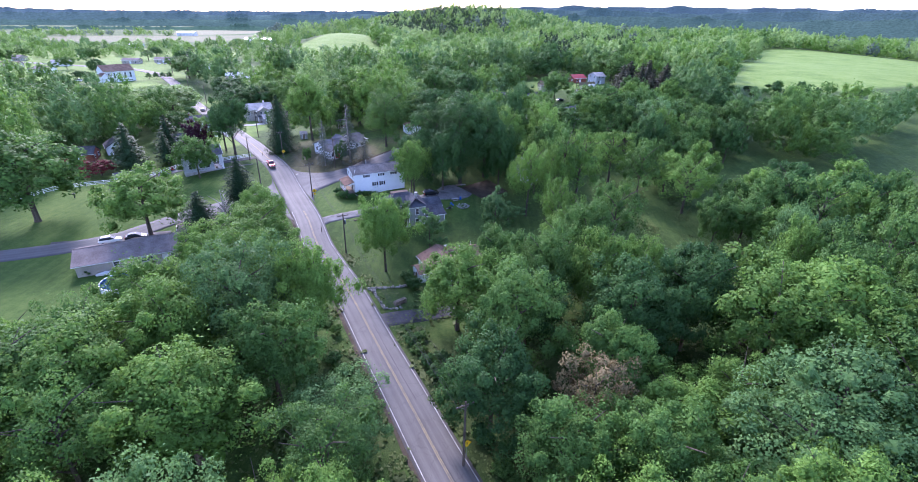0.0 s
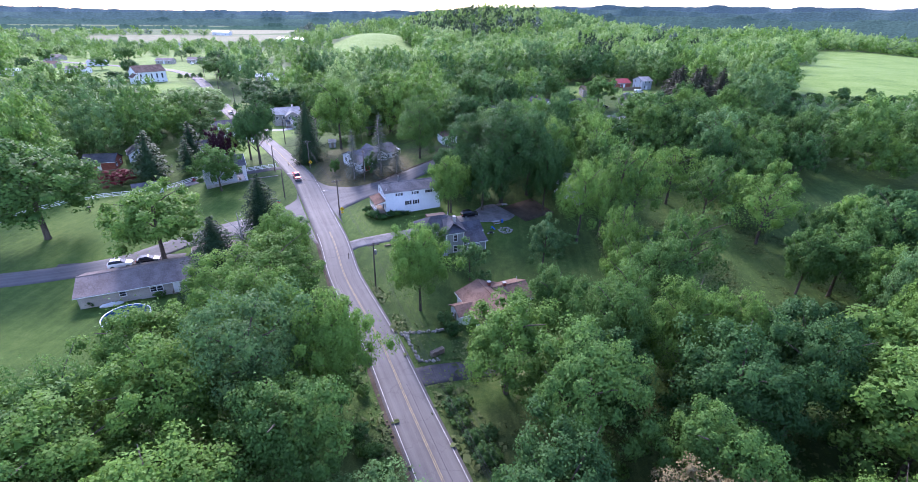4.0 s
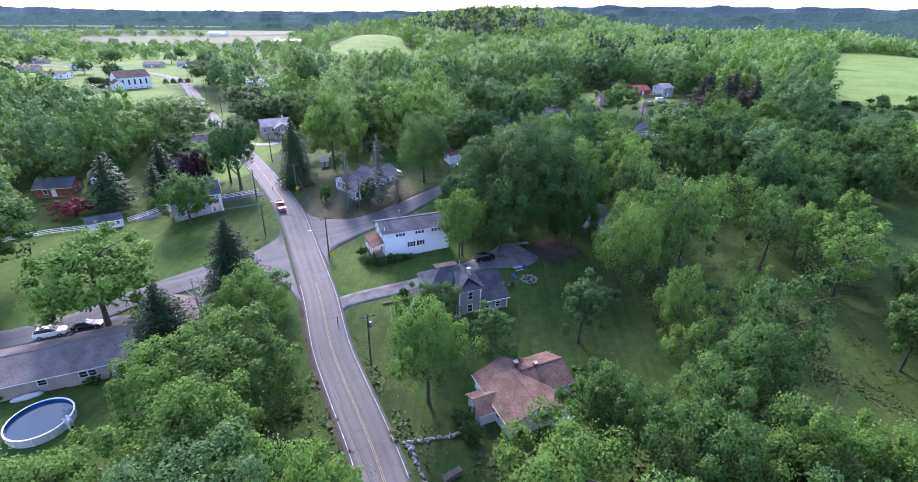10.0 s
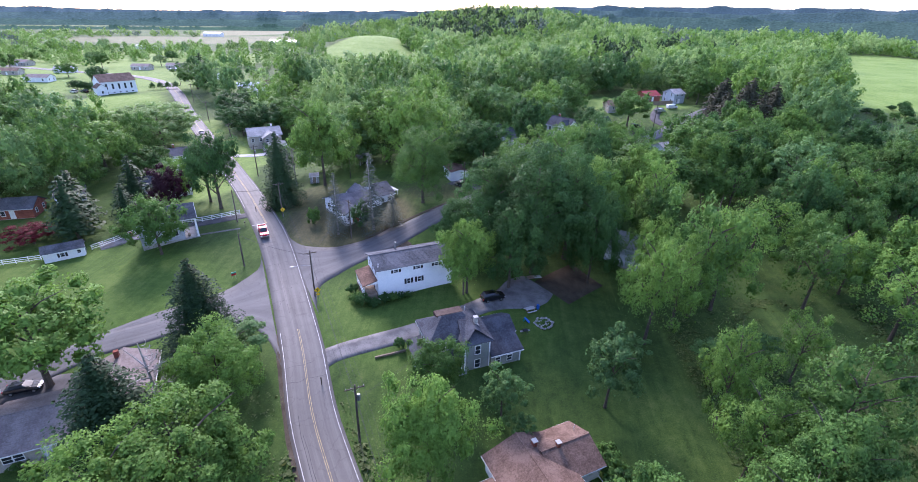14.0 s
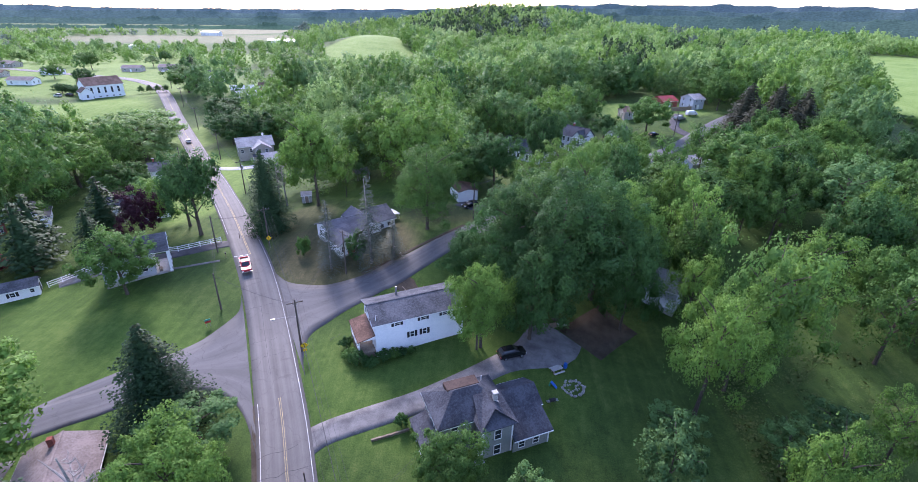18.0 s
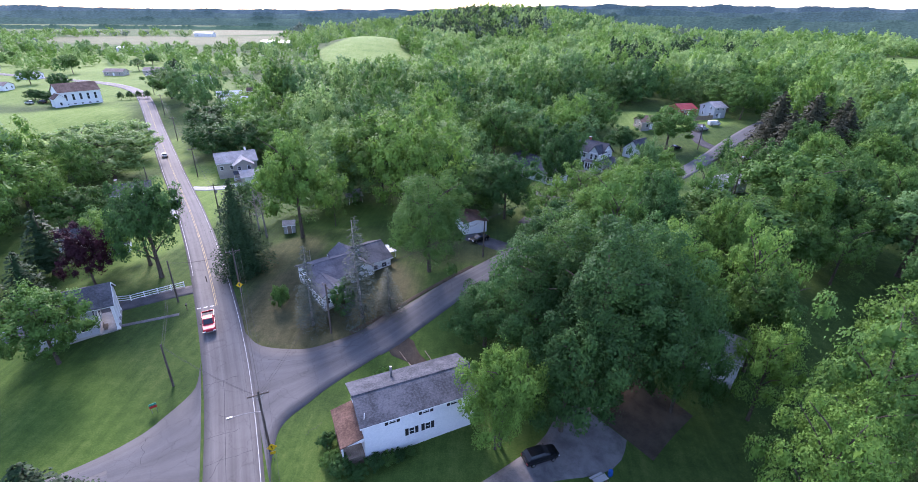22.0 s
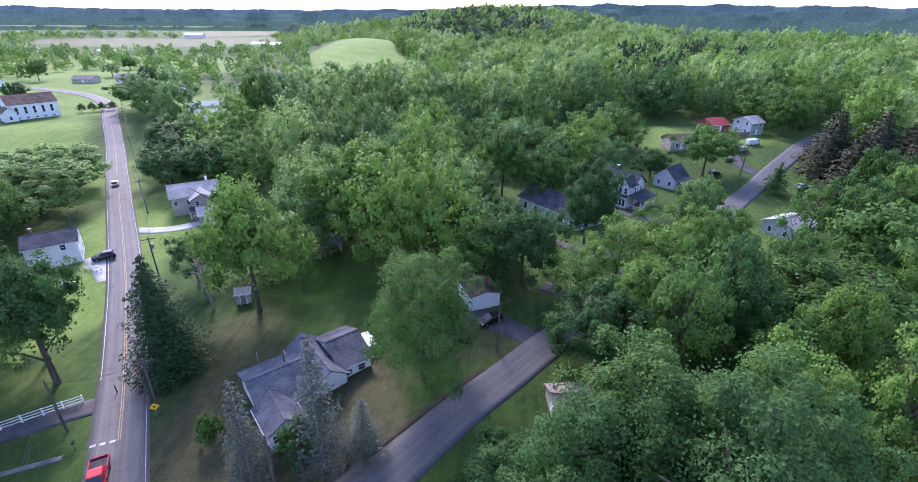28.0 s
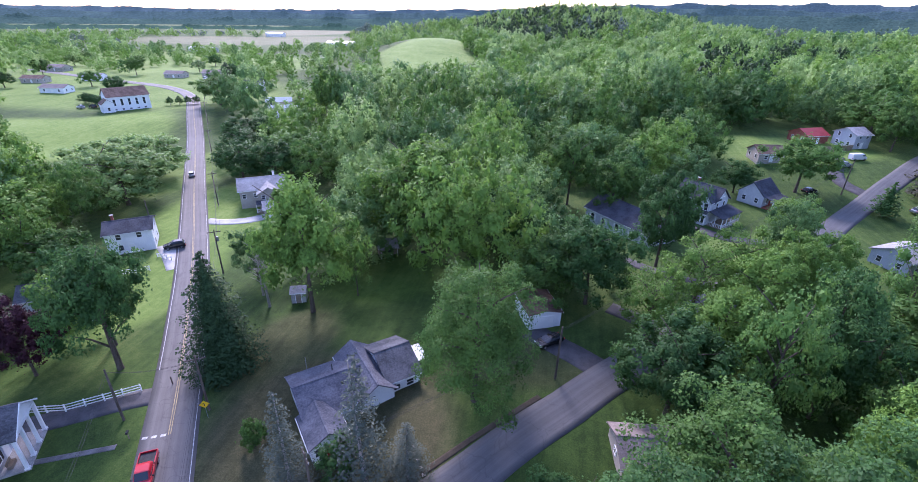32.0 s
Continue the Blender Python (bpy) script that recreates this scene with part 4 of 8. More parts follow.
# trees that stand alone or mark the yards: kind, then x, y, height, reach
for kind, rows in (
    ("light", [(-14.6, 94.0, 17.5, 5.0), (-39.2, 88.0, 14.5, 7.6), (-45.6, 84.5, 13.2, 6.4), (-44, 102, 13.8, 5.5)]),
    ("maple", [(-12.6, 133.2, 15, 4.6), (-15.5, 108.3, 9.8, 3.8), (-80.3, 142.8, 12.6, 5.8), (-72.8, 105.2, 16.8, 9.0), (-58.5, 187, 24, 8.0), (-45.2, 212, 24, 11.5),
               (-113, 187, 11, 6.2), (-135, 196, 16, 9.5), (48.2, 264.7, 15, 8.0), (92.3, 320, 17, 11), (90.5, 303, 14, 6.0), (-101.6, 268.5, 14, 7.2), (-195, 349, 15, 12), (-104, 110, 22, 12),
               (34.7, 181.6, 15, 10.5), (54, 196, 19, 10.5)]),
    ("light", [(-38.5, 58, 18, 7.2), (-29.4, 44.5, 17, 8.2), (-43.1, 47, 18, 9), (-36, 75, 17, 7.2), (-47, 66, 16, 7.0)]),
    ("grey", [(-30.9, 64, 20, 7.8), (-12.6, 46.5, 11, 6.4)]),
    ("maple", [(-22.9, 54, 17, 6.8), (-52, 46, 18, 9.5), (1.5, 74.5, 16, 7.2), (10.1, 63.2, 19, 7.2), (30.4, 48.6, 12, 6.7), (57.6, 49.4, 17, 7.2), (8.6, 86.0, 16, 5.4)]),
    ("deep", [(6.5, 51, 16, 6.6), (28.8, 66.7, 18, 7)]),
    ("airy", [(19.1, 125.1, 21.2, 5.6), (30.2, 135, 23.3, 6.5), (23.9, 107.1, 18, 4), (24.5, 99.5, 14.8, 5.3), (35.9, 102.4, 19.1, 6.1), (25.4, 130.4, 19.1, 4.9), (23.5, 143.5, 17, 4.6), (35.2, 137.3, 21.2, 6.5), (28, 160, 22.3, 5.5),
              (31, 190, 17, 4.9), (64.4, 131, 17, 6.5), (53.8, 139.4, 17, 5.7), (48.9, 153, 17, 6.8), (40, 118, 12.7, 3.8), (-13.2, 132.6, 15.4, 3.3), (-52.4, 192.8, 10.5, 2.4)]),
    ("giant", [(0.5, 143.0, 26.5, 8.4), (-8.0, 147.5, 22, 7.0), (-2.0, 152.5, 22, 7.4), (8.0, 150.5, 24, 7.6)]),
    ("light", [(5, 180, 14, 5.5), (12, 188.5, 15, 5.8), (20, 197, 14, 5.4), (28, 205.5, 12, 4.8)]),
    ("airy", [(-3.1, 185.2, 13, 5.2), (4.5, 192.6, 14, 5.6), (13.3, 200.5, 13, 5.2)]),
    ("pale", [(-149.6, 250.5, 13, 11), (-135.2, 226, 15, 11.5), (-156, 239, 13, 11), (-147, 232, 11, 8)]),
    ("deep", [(-15, 151.5, 11, 5.4), (-11.5, 194.5, 14.8, 6.4), (-27, 213, 14, 7.0), (2.1, 209.1, 18.5, 5.6), (-19, 208, 11.5, 4.8), (12.2, 143.0, 19, 4.6), (31.5, 262, 9, 4.6), (-2.2, 172.2, 13.5, 6.8),
              (39.9, 70.3, 18, 6.4), (-4.5, 136.5, 17, 5.5), (-118, 254, 12, 8), (-137.6, 286, 13, 9), (-128, 272, 12, 8), (-107, 256, 13, 7.5)]),
    ("light", [(48, 62, 19, 8), (58, 66, 20, 8.5), (52, 73, 18, 8), (62, 58, 17, 7.5), (14.6, 158, 20, 6.8), (34.5, 232.2, 9.3, 5.6), (-118.8, 187, 14, 4.5)]),
    ("grey", [(47, 47.3, 18, 8), (40, 42, 16, 7.5), (70.9, 182.5, 19, 9), (23.3, 208.7, 16, 4.4), (-76, 197, 11, 4.5)]),
    ("willow", [(-26.4, 169.7, 20.2, 7.6)]),
    ("small", [(-5.9, 106.1, 9.6, 3.0), (9.5, 110.0, 13.5, 3.7), (13.9, 120.2, 5, 3.4), (35.5, 122.4, 6, 3.2), (27, 117, 8, 3.2), (-46.7, 110.6, 8, 5.2), (-3, 103.5, 5, 1.8)]),
    ("poplar", [(-80.5, 168, 19.5, 6.2), (-86, 172.5, 16, 4.6)]),
    ("maroon", [(-91.6, 164.2, 13, 4.4)]),
    ("crimson", [(-114, 146.5, 5.2, 4.6)]),
    ("rust", [(19.3, 50.1, 14.5, 5.4)]),
    ("spruce", [(-54.0, 114.8, 16.2, 6.2), (-53.8, 95.4, 15.6, 6.8), (-64.4, 171, 20, 5.4), (-175.5, 259, 7, 3.4), (-171, 262, 8, 3.4)]),
    ("rust_spruce", [(89, 255, 20, 6.5), (82, 262, 18, 6), (95, 263, 20, 7), (88.7, 272.5, 17.6, 7), (99, 252, 18, 6), (80, 249, 18, 6), (91, 245, 19, 6.2), (104, 262, 19, 6)]),
    ("pine", [(-106.4, 150.5, 15.6, 6.2), (-103.6, 168, 14.1, 5.6), (-99, 158, 11, 4.4), (-112, 158, 14, 5.5), (63.1, 251.8, 9, 4), (-200, 365, 20, 8)]),
    ("thin_spruce", [(-36.2, 156.2, 18.8, 4.3), (-44.2, 154.2, 15.2, 3.2), (-31.9, 158.0, 8.5, 3.2)]),
    ("arbor", [(-39.2, 156.4, 7.6, 2.2)]),
    ("shrub", [(-51.7, 158.7, 4.2, 1.4)]),
    ("dead", [(-67.5, 187.5, 15.5, 3.2), (-49.8, 99.0, 15, 4.4), (-71, 191, 11, 3)]),
):
    for x_, y_, h_, r_ in rows:
        plant(kind, x_, y_, h_, r_)


# ---- woods ----
def near_line(x, y, line, dist):
    d = np.full(x.shape, 1e9)
    for p in line[::2]:
        d = np.minimum(d, (x - p[0]) ** 2 + (y - p[1]) ** 2)
    return d < dist ** 2


# open ground: x, y, reach across, reach along
OPEN = [(-9, 112, 17, 17), (8, 116, 16, 17), (-24, 128, 22, 16), (-12, 132, 18, 10), (34, 120, 24, 11), (-42, 162, 26, 20), (-20, 175, 18, 12), (-66, 86, 24, 16), (-85, 124, 40, 26), (-84, 150, 34, 17),
        (-30, 93, 12, 22), (-110, 200, 22, 14), (-88, 215, 22, 18), (-98, 240, 20, 14), (-190, 290, 44, 34), (-225, 322, 40, 26), (8, 215, 22, 16), (26, 236, 24, 16), (48, 245, 26, 20), (62, 300, 38, 26),
        (84, 300, 18, 22), (-5, 160, 16, 9), (-52, 178, 16, 14), (-45, 188, 16, 8), (-260, 365, 60, 40), (-120, 152, 14, 10), (-110, 168, 10, 8), (45, 168, 14, 8), (-88, 190, 12, 14),
        (-105, 222, 12, 20), (-195, 385, 22, 14), (-125, 320, 26, 14), (-160, 345, 20, 16), (12, 200, 12, 10), (-235, 300, 60, 40), (-290, 385, 70, 40), (-330, 350, 60, 35), (-8, 206, 9, 8), (62, 268, 12, 12), (45, 230, 15, 13), (40, 206, 11, 11), (74, 324, 15, 13), (-6, 88, 9, 9), (0, 82, 7, 6), (20, 215, 14, 14), (27, 200, 12, 10), (19.3, 50, 6, 6), (8, 98, 13, 9), (26, 106, 24, 13), (40, 124, 22, 16), (44, 146, 16, 14), (46, 100, 20, 11), (54, 130, 18, 17), (30, 198, 10, 12), (46, 86, 10, 8), (2, 203, 12, 8), (0, 222, 14, 12), (34, 275, 11, 9), (46, 274, 10, 12), (24, 262, 9, 8)]
# fields with the low brush that fringes them
CLEAR = MEADOWS + [[(-129, 408), (-158, 490), (-95, 590), (-80, 492), (-104, 445)], [(-153, 231), (-166, 225), (-196, 242), (-250, 262), (-262, 292), (-212, 336), (-184, 307), (-159, 274)],
                   [(-184, 307), (-250, 345), (-300, 375), (-350, 470), (-300, 500), (-255, 440), (-215, 345)], [(136, 262), (164, 320), (220, 330), (230, 300), (180, 270)], [(105, 235), (136, 262), (164, 320), (300, 330), (240, 250), (150, 205)]]
FIELDS = [(300, 430, 70, 70), (430, 590, 90, 90), (-560, 870, 150, 105), (-480, 950, 100, 100), (-600, 1330, 90, 270),
          (-300, 620, 50, 40), (1000, 900, 200, 120)]


def is_open(x, y, pad=1.0):
    o = near_line(x, y, MAIN, 9.5) | near_line(x, y, MAIN[MAIN[:, 1] > 205], 14) | near_line(x, y, SIDE, 8) | near_line(x, y, WEST, 8)
    for cx, cy, rx, ry in OPEN:
        o |= ((x - cx) / rx) ** 2 + ((y - cy) / ry) ** 2 < pad
    # low brush only before the open fields
    for poly in CLEAR:
        o |= inside(x, y, poly) > 1.0
    for n, (cx, cy, rx, ry) in enumerate(FIELDS):
        for k in (1.0, 1.1, 1.2) if n < 2 else (1.0, 1.1, 1.18) if n < 5 else (1.0,):
            o |= ((x * k - cx) / rx) ** 2 + ((y * k - cy) / ry) ** 2 < pad
    return o


def scatter(seed, x0, x1, y0, y1, gap):
    rng = np.random.default_rng(seed)
    gx, gy = np.meshgrid(np.arange(x0, x1, gap), np.arange(y0, y1, gap * 0.87))
    gx = gx + (np.arange(gx.shape[0])[:, None] % 2) * gap / 2
    x = (gx + rng.uniform(-0.33, 0.33, gx.shape) * gap).ravel()
    y = (gy + rng.uniform(-0.33, 0.33, gy.shape) * gap).ravel()
    keep = ~is_open(x, y)
    return x[keep], y[keep], rng


# the wood beside the first stretch of road: whole trees
wx, wy, wr = scatter(1, -75, 125, 24, 175, 8.8)
for x_, y_ in zip(wx, wy):
    if any((x_ - a) ** 2 + (y_ - b) ** 2 < (0.62 * c + 3.2) ** 2 for a, b, c in PLANTED) or (x_ < -15 and y_ > 86) or (x_ < -46 and y_ > 60) or (x_ > 75 and y_ > 130):
        continue
    if math.hypot(x_ - 2.3, y_ - 5) < 16:
        continue
    kind, h_, r_ = wr.choice(["maple", "maple", "airy", "deep", "light", "grey"], p=[0.3, 0.22, 0.2, 0.12, 0.13, 0.03]), float(wr.uniform(13, 20)), float(wr.uniform(4.4, 6.2))
    if not (10 < x_ < 26.5 and 128 < y_ < 158):
        plant(kind, float(x_), float(y_), h_, r_)


# and the one between the two streets
wx, wy, wr = scatter(6, -12, 112, 175, 245, 9.6)
for x_, y_ in zip(wx, wy):
    if not any((x_ - a) ** 2 + (y_ - b) ** 2 < (0.62 * c + 3.0) ** 2 for a, b, c in PLANTED):
        plant(wr.choice(["maple", "airy", "deep", "light", "grey"], p=[0.4, 0.2, 0.22, 0.12, 0.06]), float(x_), float(y_), float(wr.uniform(12, 18)), float(wr.uniform(4.4, 6.2)))


def forest(name, label, seed, gap, near, far, templates, mats, size):
    """Distant woods as one mesh: every tree a lumpy crown of its own."""
    x, y, rng = scatter(seed, -far * 1.15, far * 1.15, 60, far + 200, gap)
    ex, ey = -8.0, 60.0
    d = np.hypot(x - ex, y - ey)
    az = np.degrees(np.arctan2(x - ex, y - ey))
    keep = (d >= near) & (d < far) & (az > -61) & (az < 52)
    x, y = x[keep], y[keep]
    inner = ((x > -80) & (x < 128) & (y < 178)) | ((x > -14) & (x < 114) & (y < 247)) if near < 200 else np.zeros(len(x), bool)
    keep = ~inner & ~((az[keep] < -13) & (d[keep] > 1180))
    keep &= ~((x < -150) & (y > 240) & (y < 1050) & (rng.random(len(x)) < 0.5))
    for a, b, c in PLANTED:
        keep &= (x - a) ** 2 + (y - b) ** 2 > (0.6 * c + 3) ** 2
    x, y = x[keep], y[keep]
    z = ground_z(x, y)
    patch = np.array([noise.noise(Vector((a / 90, b / 90, 3))) for a, b in zip(x, y)])
    which = np.clip(((patch + 0.5) * 0.6 + rng.uniform(0, 0.55, len(x))) * len(mats), 0, len(mats) - 1).astype(int)
    conifer = np.array([noise.noise(Vector((a / 140, b / 140, 9))) for a, b in zip(x, y)]) > (0.56 if near < 200 else 0.62)
    conifer |= (((x + 50) / 120) ** 2 + ((y - 980) / 200) ** 2 < 1) & (rng.random(len(x)) < 0.5)
    conifer &= ~((x < -170) & (y < 1100))
    vs, ts, ns, ms, at = [], [], [], [], 0
    for k in range(len(x)):
        tv, tt, tn = templates[-1] if conifer[k] and templates[-1] is not None else templates[rng.integers(len(templates) - 1)]
        s = size * rng.uniform(0.66, 1.26) * (0.62 if x[k] < -150 and 400 < y[k] < 1100 else 1.0)
        a = rng.uniform(0, 6.28)
        c, n = math.cos(a), math.sin(a)
        v = np.column_stack([tv[:, 0] * c - tv[:, 1] * n, tv[:, 0] * n + tv[:, 1] * c, tv[:, 2] * rng.uniform(0.75, 1.4)]) * s
        ns.append(np.column_stack([tn[:, 0] * c - tn[:, 1] * n, tn[:, 0] * n + tn[:, 1] * c, tn[:, 2]]))
        vs.append(v + np.array([x[k], y[k], z[k] - 0.3]))
        ts.append(tt + at)
        ms.append(np.full(len(tt), len(mats) if conifer[k] else which[k]))
        at += len(v)
    ob = new(name, tri_mesh(name, np.concatenate(vs), np.concatenate(ts), mats + [NEEDLE], np.concatenate(ms), np.concatenate(ns)))
    tagged(ob, label, "woods", kind="stuff")
    return len(x)


WOOD_MATS = [LEAF_DEEP, LEAF, LEAF, LEAF_GREY, LEAF_LIGHT, LEAF_PALE, LEAF_GREY]
# the extra pale leaves here stand in for haze over the far slopes
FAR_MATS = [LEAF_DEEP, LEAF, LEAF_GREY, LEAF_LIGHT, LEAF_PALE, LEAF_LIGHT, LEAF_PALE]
forest("woods", "dense green woodland canopy of mixed trees", 2, 10.8, 90, 215,
       [crown(s, 36, 78, 0.40, r=6.3, h=16.5, low=0.03, lobe=(0.19, 0.33), dome=0.7, inner=0.1, hull=0.5, core=12, soft=0.56) for s in (201, 202, 203, 204)] + [needles(205, 16, 4.6, 14, 12, 0.02, 0.3, 0.6, 0.8, 0.5, True)], WOOD_MATS, 1.0)
forest("woods", "green woodland canopy beyond the houses", 7, 10.8, 215, 330,
       [crown(s, 30, 40, 0.56, r=6.3, h=16, low=0.03, lobe=(0.22, 0.36), dome=1.0, inner=0.1, hull=0.5, core=10, soft=0.64) for s in (206, 207, 208)] + [needles(209, 16, 4.6, 10, 9, 0.02, 0.35, 1.0, 0.6, 0.5, True)], WOOD_MATS, 1.0)
forest("woods", "green woods on the middle slopes", 3, 12.0, 330, 760,
            [crown(s, 18, 18, 0.8, r=5.9, h=14.5, low=0.0, lobe=(0.28, 0.42), dome=1.6, core=8, soft=0.74, inner=0.0, hull=0.55) for s in (211, 212, 213)] + [crown(215, 16, 16, 0.8, r=4.6, h=18, low=0.0, lobe=(0.28, 0.42), shape=2.4, inner=0.0, hull=0.55, core=8)], FAR_MATS, 1.0)
forest("woods", "green woods on the far ridge, haze tinted into the leaves", 4, 15, 760, 1500,
            [crown(s, 9, 12, 1.4, r=7.4, h=16, low=0.0, lobe=(0.38, 0.56), dome=1.8, core=6, soft=0.78, inner=0.0, hull=0.55) for s in (221, 222)] + [crown(225, 10, 12, 1.3, r=5.6, h=19, low=0.0, lobe=(0.36, 0.5), shape=2.4, inner=0.0, hull=0.55, core=6)], FAR_MATS + [LEAF_HAZE], 1.0)


# ---- far ridges, distance haze painted in as blue ----
def ridge(dist, tops, colour, seed):
    """A long wooded ridge seen far off as a plain backdrop: az in degrees and the height of its crest."""
    m, t, p = nodes_of("far_ridge_hazed")
    n = add(t, "ShaderNodeTexNoise", Scale=0.13, Detail=6.0, Roughness=0.7)
    geo = add(t, "ShaderNodeNewGeometry")
    t.links.new(geo.outputs["Position"], n.inputs["Vector"])
    ramp = add(t, "ShaderNodeValToRGB")
    ramp.color_ramp.elements[0].position, ramp.color_ramp.elements[1].position = 0.35, 0.65
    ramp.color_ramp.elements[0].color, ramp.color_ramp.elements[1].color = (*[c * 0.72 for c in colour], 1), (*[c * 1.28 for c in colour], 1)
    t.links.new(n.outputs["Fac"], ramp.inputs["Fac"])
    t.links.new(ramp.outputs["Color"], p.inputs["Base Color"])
    # a faint glow of the ridge's own colour adds to the painted haze
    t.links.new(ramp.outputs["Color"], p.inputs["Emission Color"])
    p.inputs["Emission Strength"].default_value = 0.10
    p.inputs["Roughness"].default_value = 1.0
    p.inputs["Specular IOR Level"].default_value = 0.0
    az = np.radians(np.arange(-66, 58, 0.12))
    top = np.interp(np.degrees(az), [a for a, _ in tops], [z for _, z in tops])
    rough = np.array([noise.noise(Vector((a * 22, seed, 0))) * 13 + noise.noise(Vector((a * 80, seed, 0))) * 5 + noise.noise(Vector((a * 400, seed, 1))) * 5 + noise.noise(Vector((a * 1100, seed, 4))) * 4 for a in az])
    rows = []
    for back, f in ((0, -0.5), (120, 0.45), (194, 0.95), (200, 1.0), (500, 0.2)):
        rows.append(np.column_stack([-8 + (dist + back) * np.sin(az), 60 + (dist + back) * np.cos(az), top * f + (rough if f == 1 else 0)]))
    v = np.stack(rows, 1).reshape(-1, 3)
    i = (np.arange(len(az) - 1)[:, None] * 5 + np.arange(4)).ravel()
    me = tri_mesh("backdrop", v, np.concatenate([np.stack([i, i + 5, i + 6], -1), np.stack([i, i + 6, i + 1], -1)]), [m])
    tagged(new("backdrop", me), "wooded ridge on the horizon, painted hazy blue-green and faintly glowing", "backdrop", kind="structure")


# each farther ridge is painted bluer and paler, as haze would make it
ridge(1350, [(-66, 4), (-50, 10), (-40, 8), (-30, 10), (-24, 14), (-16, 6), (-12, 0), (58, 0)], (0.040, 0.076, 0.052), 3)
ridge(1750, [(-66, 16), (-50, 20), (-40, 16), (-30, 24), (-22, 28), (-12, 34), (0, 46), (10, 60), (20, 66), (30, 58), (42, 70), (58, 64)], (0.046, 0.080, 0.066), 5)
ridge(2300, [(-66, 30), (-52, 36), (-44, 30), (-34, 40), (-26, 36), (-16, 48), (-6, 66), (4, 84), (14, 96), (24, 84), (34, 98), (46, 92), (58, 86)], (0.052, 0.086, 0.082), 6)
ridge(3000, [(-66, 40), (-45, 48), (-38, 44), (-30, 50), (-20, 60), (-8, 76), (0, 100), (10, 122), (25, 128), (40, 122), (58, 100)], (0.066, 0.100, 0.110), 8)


# ---- buildings ----
def at(x, y, rot, dz=0.0):
    return pose(x, y, gz(x, y) + dz, 0, 0, rot)


def block(p, w, d, h, wall_mat, roof_mat, rise, over=0.4, ox=0, oy=0, oz=0, rot=0, found=0.5, trim=TRIM_WHITE):
    """Four walls and a gable roof whose ridge runs along x; the origin is the middle of the floor."""
    m = pose(ox, oy, oz, 0, 0, rot)
    t = 0.2
    P = lambda *c: m @ Vector(c)
    for y0 in (-d / 2, d / 2 - t):
        part("wall", box(bmesh.new(), -w / 2 + t, y0, 0, w / 2 - t, y0 + t, h, m), wall_mat, p)
    for x0 in (-w / 2, w / 2 - t):
        bm = bmesh.new()
        solid(bm, [P(x0, -d / 2, 0), P(x0, d / 2, 0), P(x0, d / 2, h), P(x0, 0, h + rise), P(x0, -d / 2, h)], m.to_3x3() @ Vector((t, 0, 0)))
        part("wall", bm, wall_mat, p)
    slope = rise / (d / 2)
    th = 0.16
    for s in (-1, 1):
        e = d / 2 + over
        bm = bmesh.new()
        z1, z0 = h + rise + 0.02, h - over * slope + 0.02
        solid(bm, [P(-w / 2 - over, s * e, z0), P(-w / 2 - over, 0, z1), P(-w / 2 - over, 0, z1 + th), P(-w / 2 - over, s * e, z0 + th)], m.to_3x3() @ Vector((w + 2 * over, 0, 0)))
        roof = part("roof", bm, roof_mat, p)
        part("gutter", box(bmesh.new(), -w / 2 - over, s * e - 0.06, z0 - 0.02, w / 2 + over, s * e + 0.06, z0 + 0.12, m), trim, roof)
    if found:
        part("foundation", box(bmesh.new(), -w / 2 + 0.05, -d / 2 + 0.05, -found - 1.2, w / 2 - 0.05, d / 2 - 0.05, 0.0, m), FOUNDATION, p)
    return m


def hip(p, w, d, h, wall_mat, roof_mat, rise, over=0.45, ox=0, oy=0, oz=0, rot=0, ridge=None, found=0.5):
    """Four walls and a hipped roof."""
    m = pose(ox, oy, oz, 0, 0, rot)
    t = 0.2
    for y0 in (-d / 2, d / 2 - t):
        part("wall", box(bmesh.new(), -w / 2 + t, y0, 0, w / 2 - t, y0 + t, h, m), wall_mat, p)
    for x0 in (-w / 2, w / 2 - t):
        part("wall", box(bmesh.new(), x0, -d / 2, 0, x0 + t, d / 2, h, m), wall_mat, p)
    r = max(0.2, (w - d) / 2 if ridge is None else ridge / 2)
    W, D = w / 2 + over, d / 2 + over
    z0, z1 = h + 0.02, h + rise
    c = [(-W, -D, z0), (W, -D, z0), (W, D, z0), (-W, D, z0)]
    a, b = (-r, 0, z1), (r, 0, z1)
    for poly in ([c[0], c[1], b, a], [c[2], c[3], a, b], [c[1], c[2], b], [c[3], c[0], a]):
        bm = bmesh.new()
        solid(bm, [m @ Vector(q) for q in poly], (0, 0, 0.16))
        part("roof", bm, roof_mat, p)
    part("eaves", box(bmesh.new(), -W, -D, z0 - 0.16, W, D, z0 - 0.004, m), TRIM_WHITE, p)
    if found:
        part("foundation", box(bmesh.new(), -w / 2 + 0.05, -d / 2 + 0.05, -found - 1.2, w / 2 - 0.05, d / 2 - 0.05, 0.0, m), FOUNDATION, p)
    return m


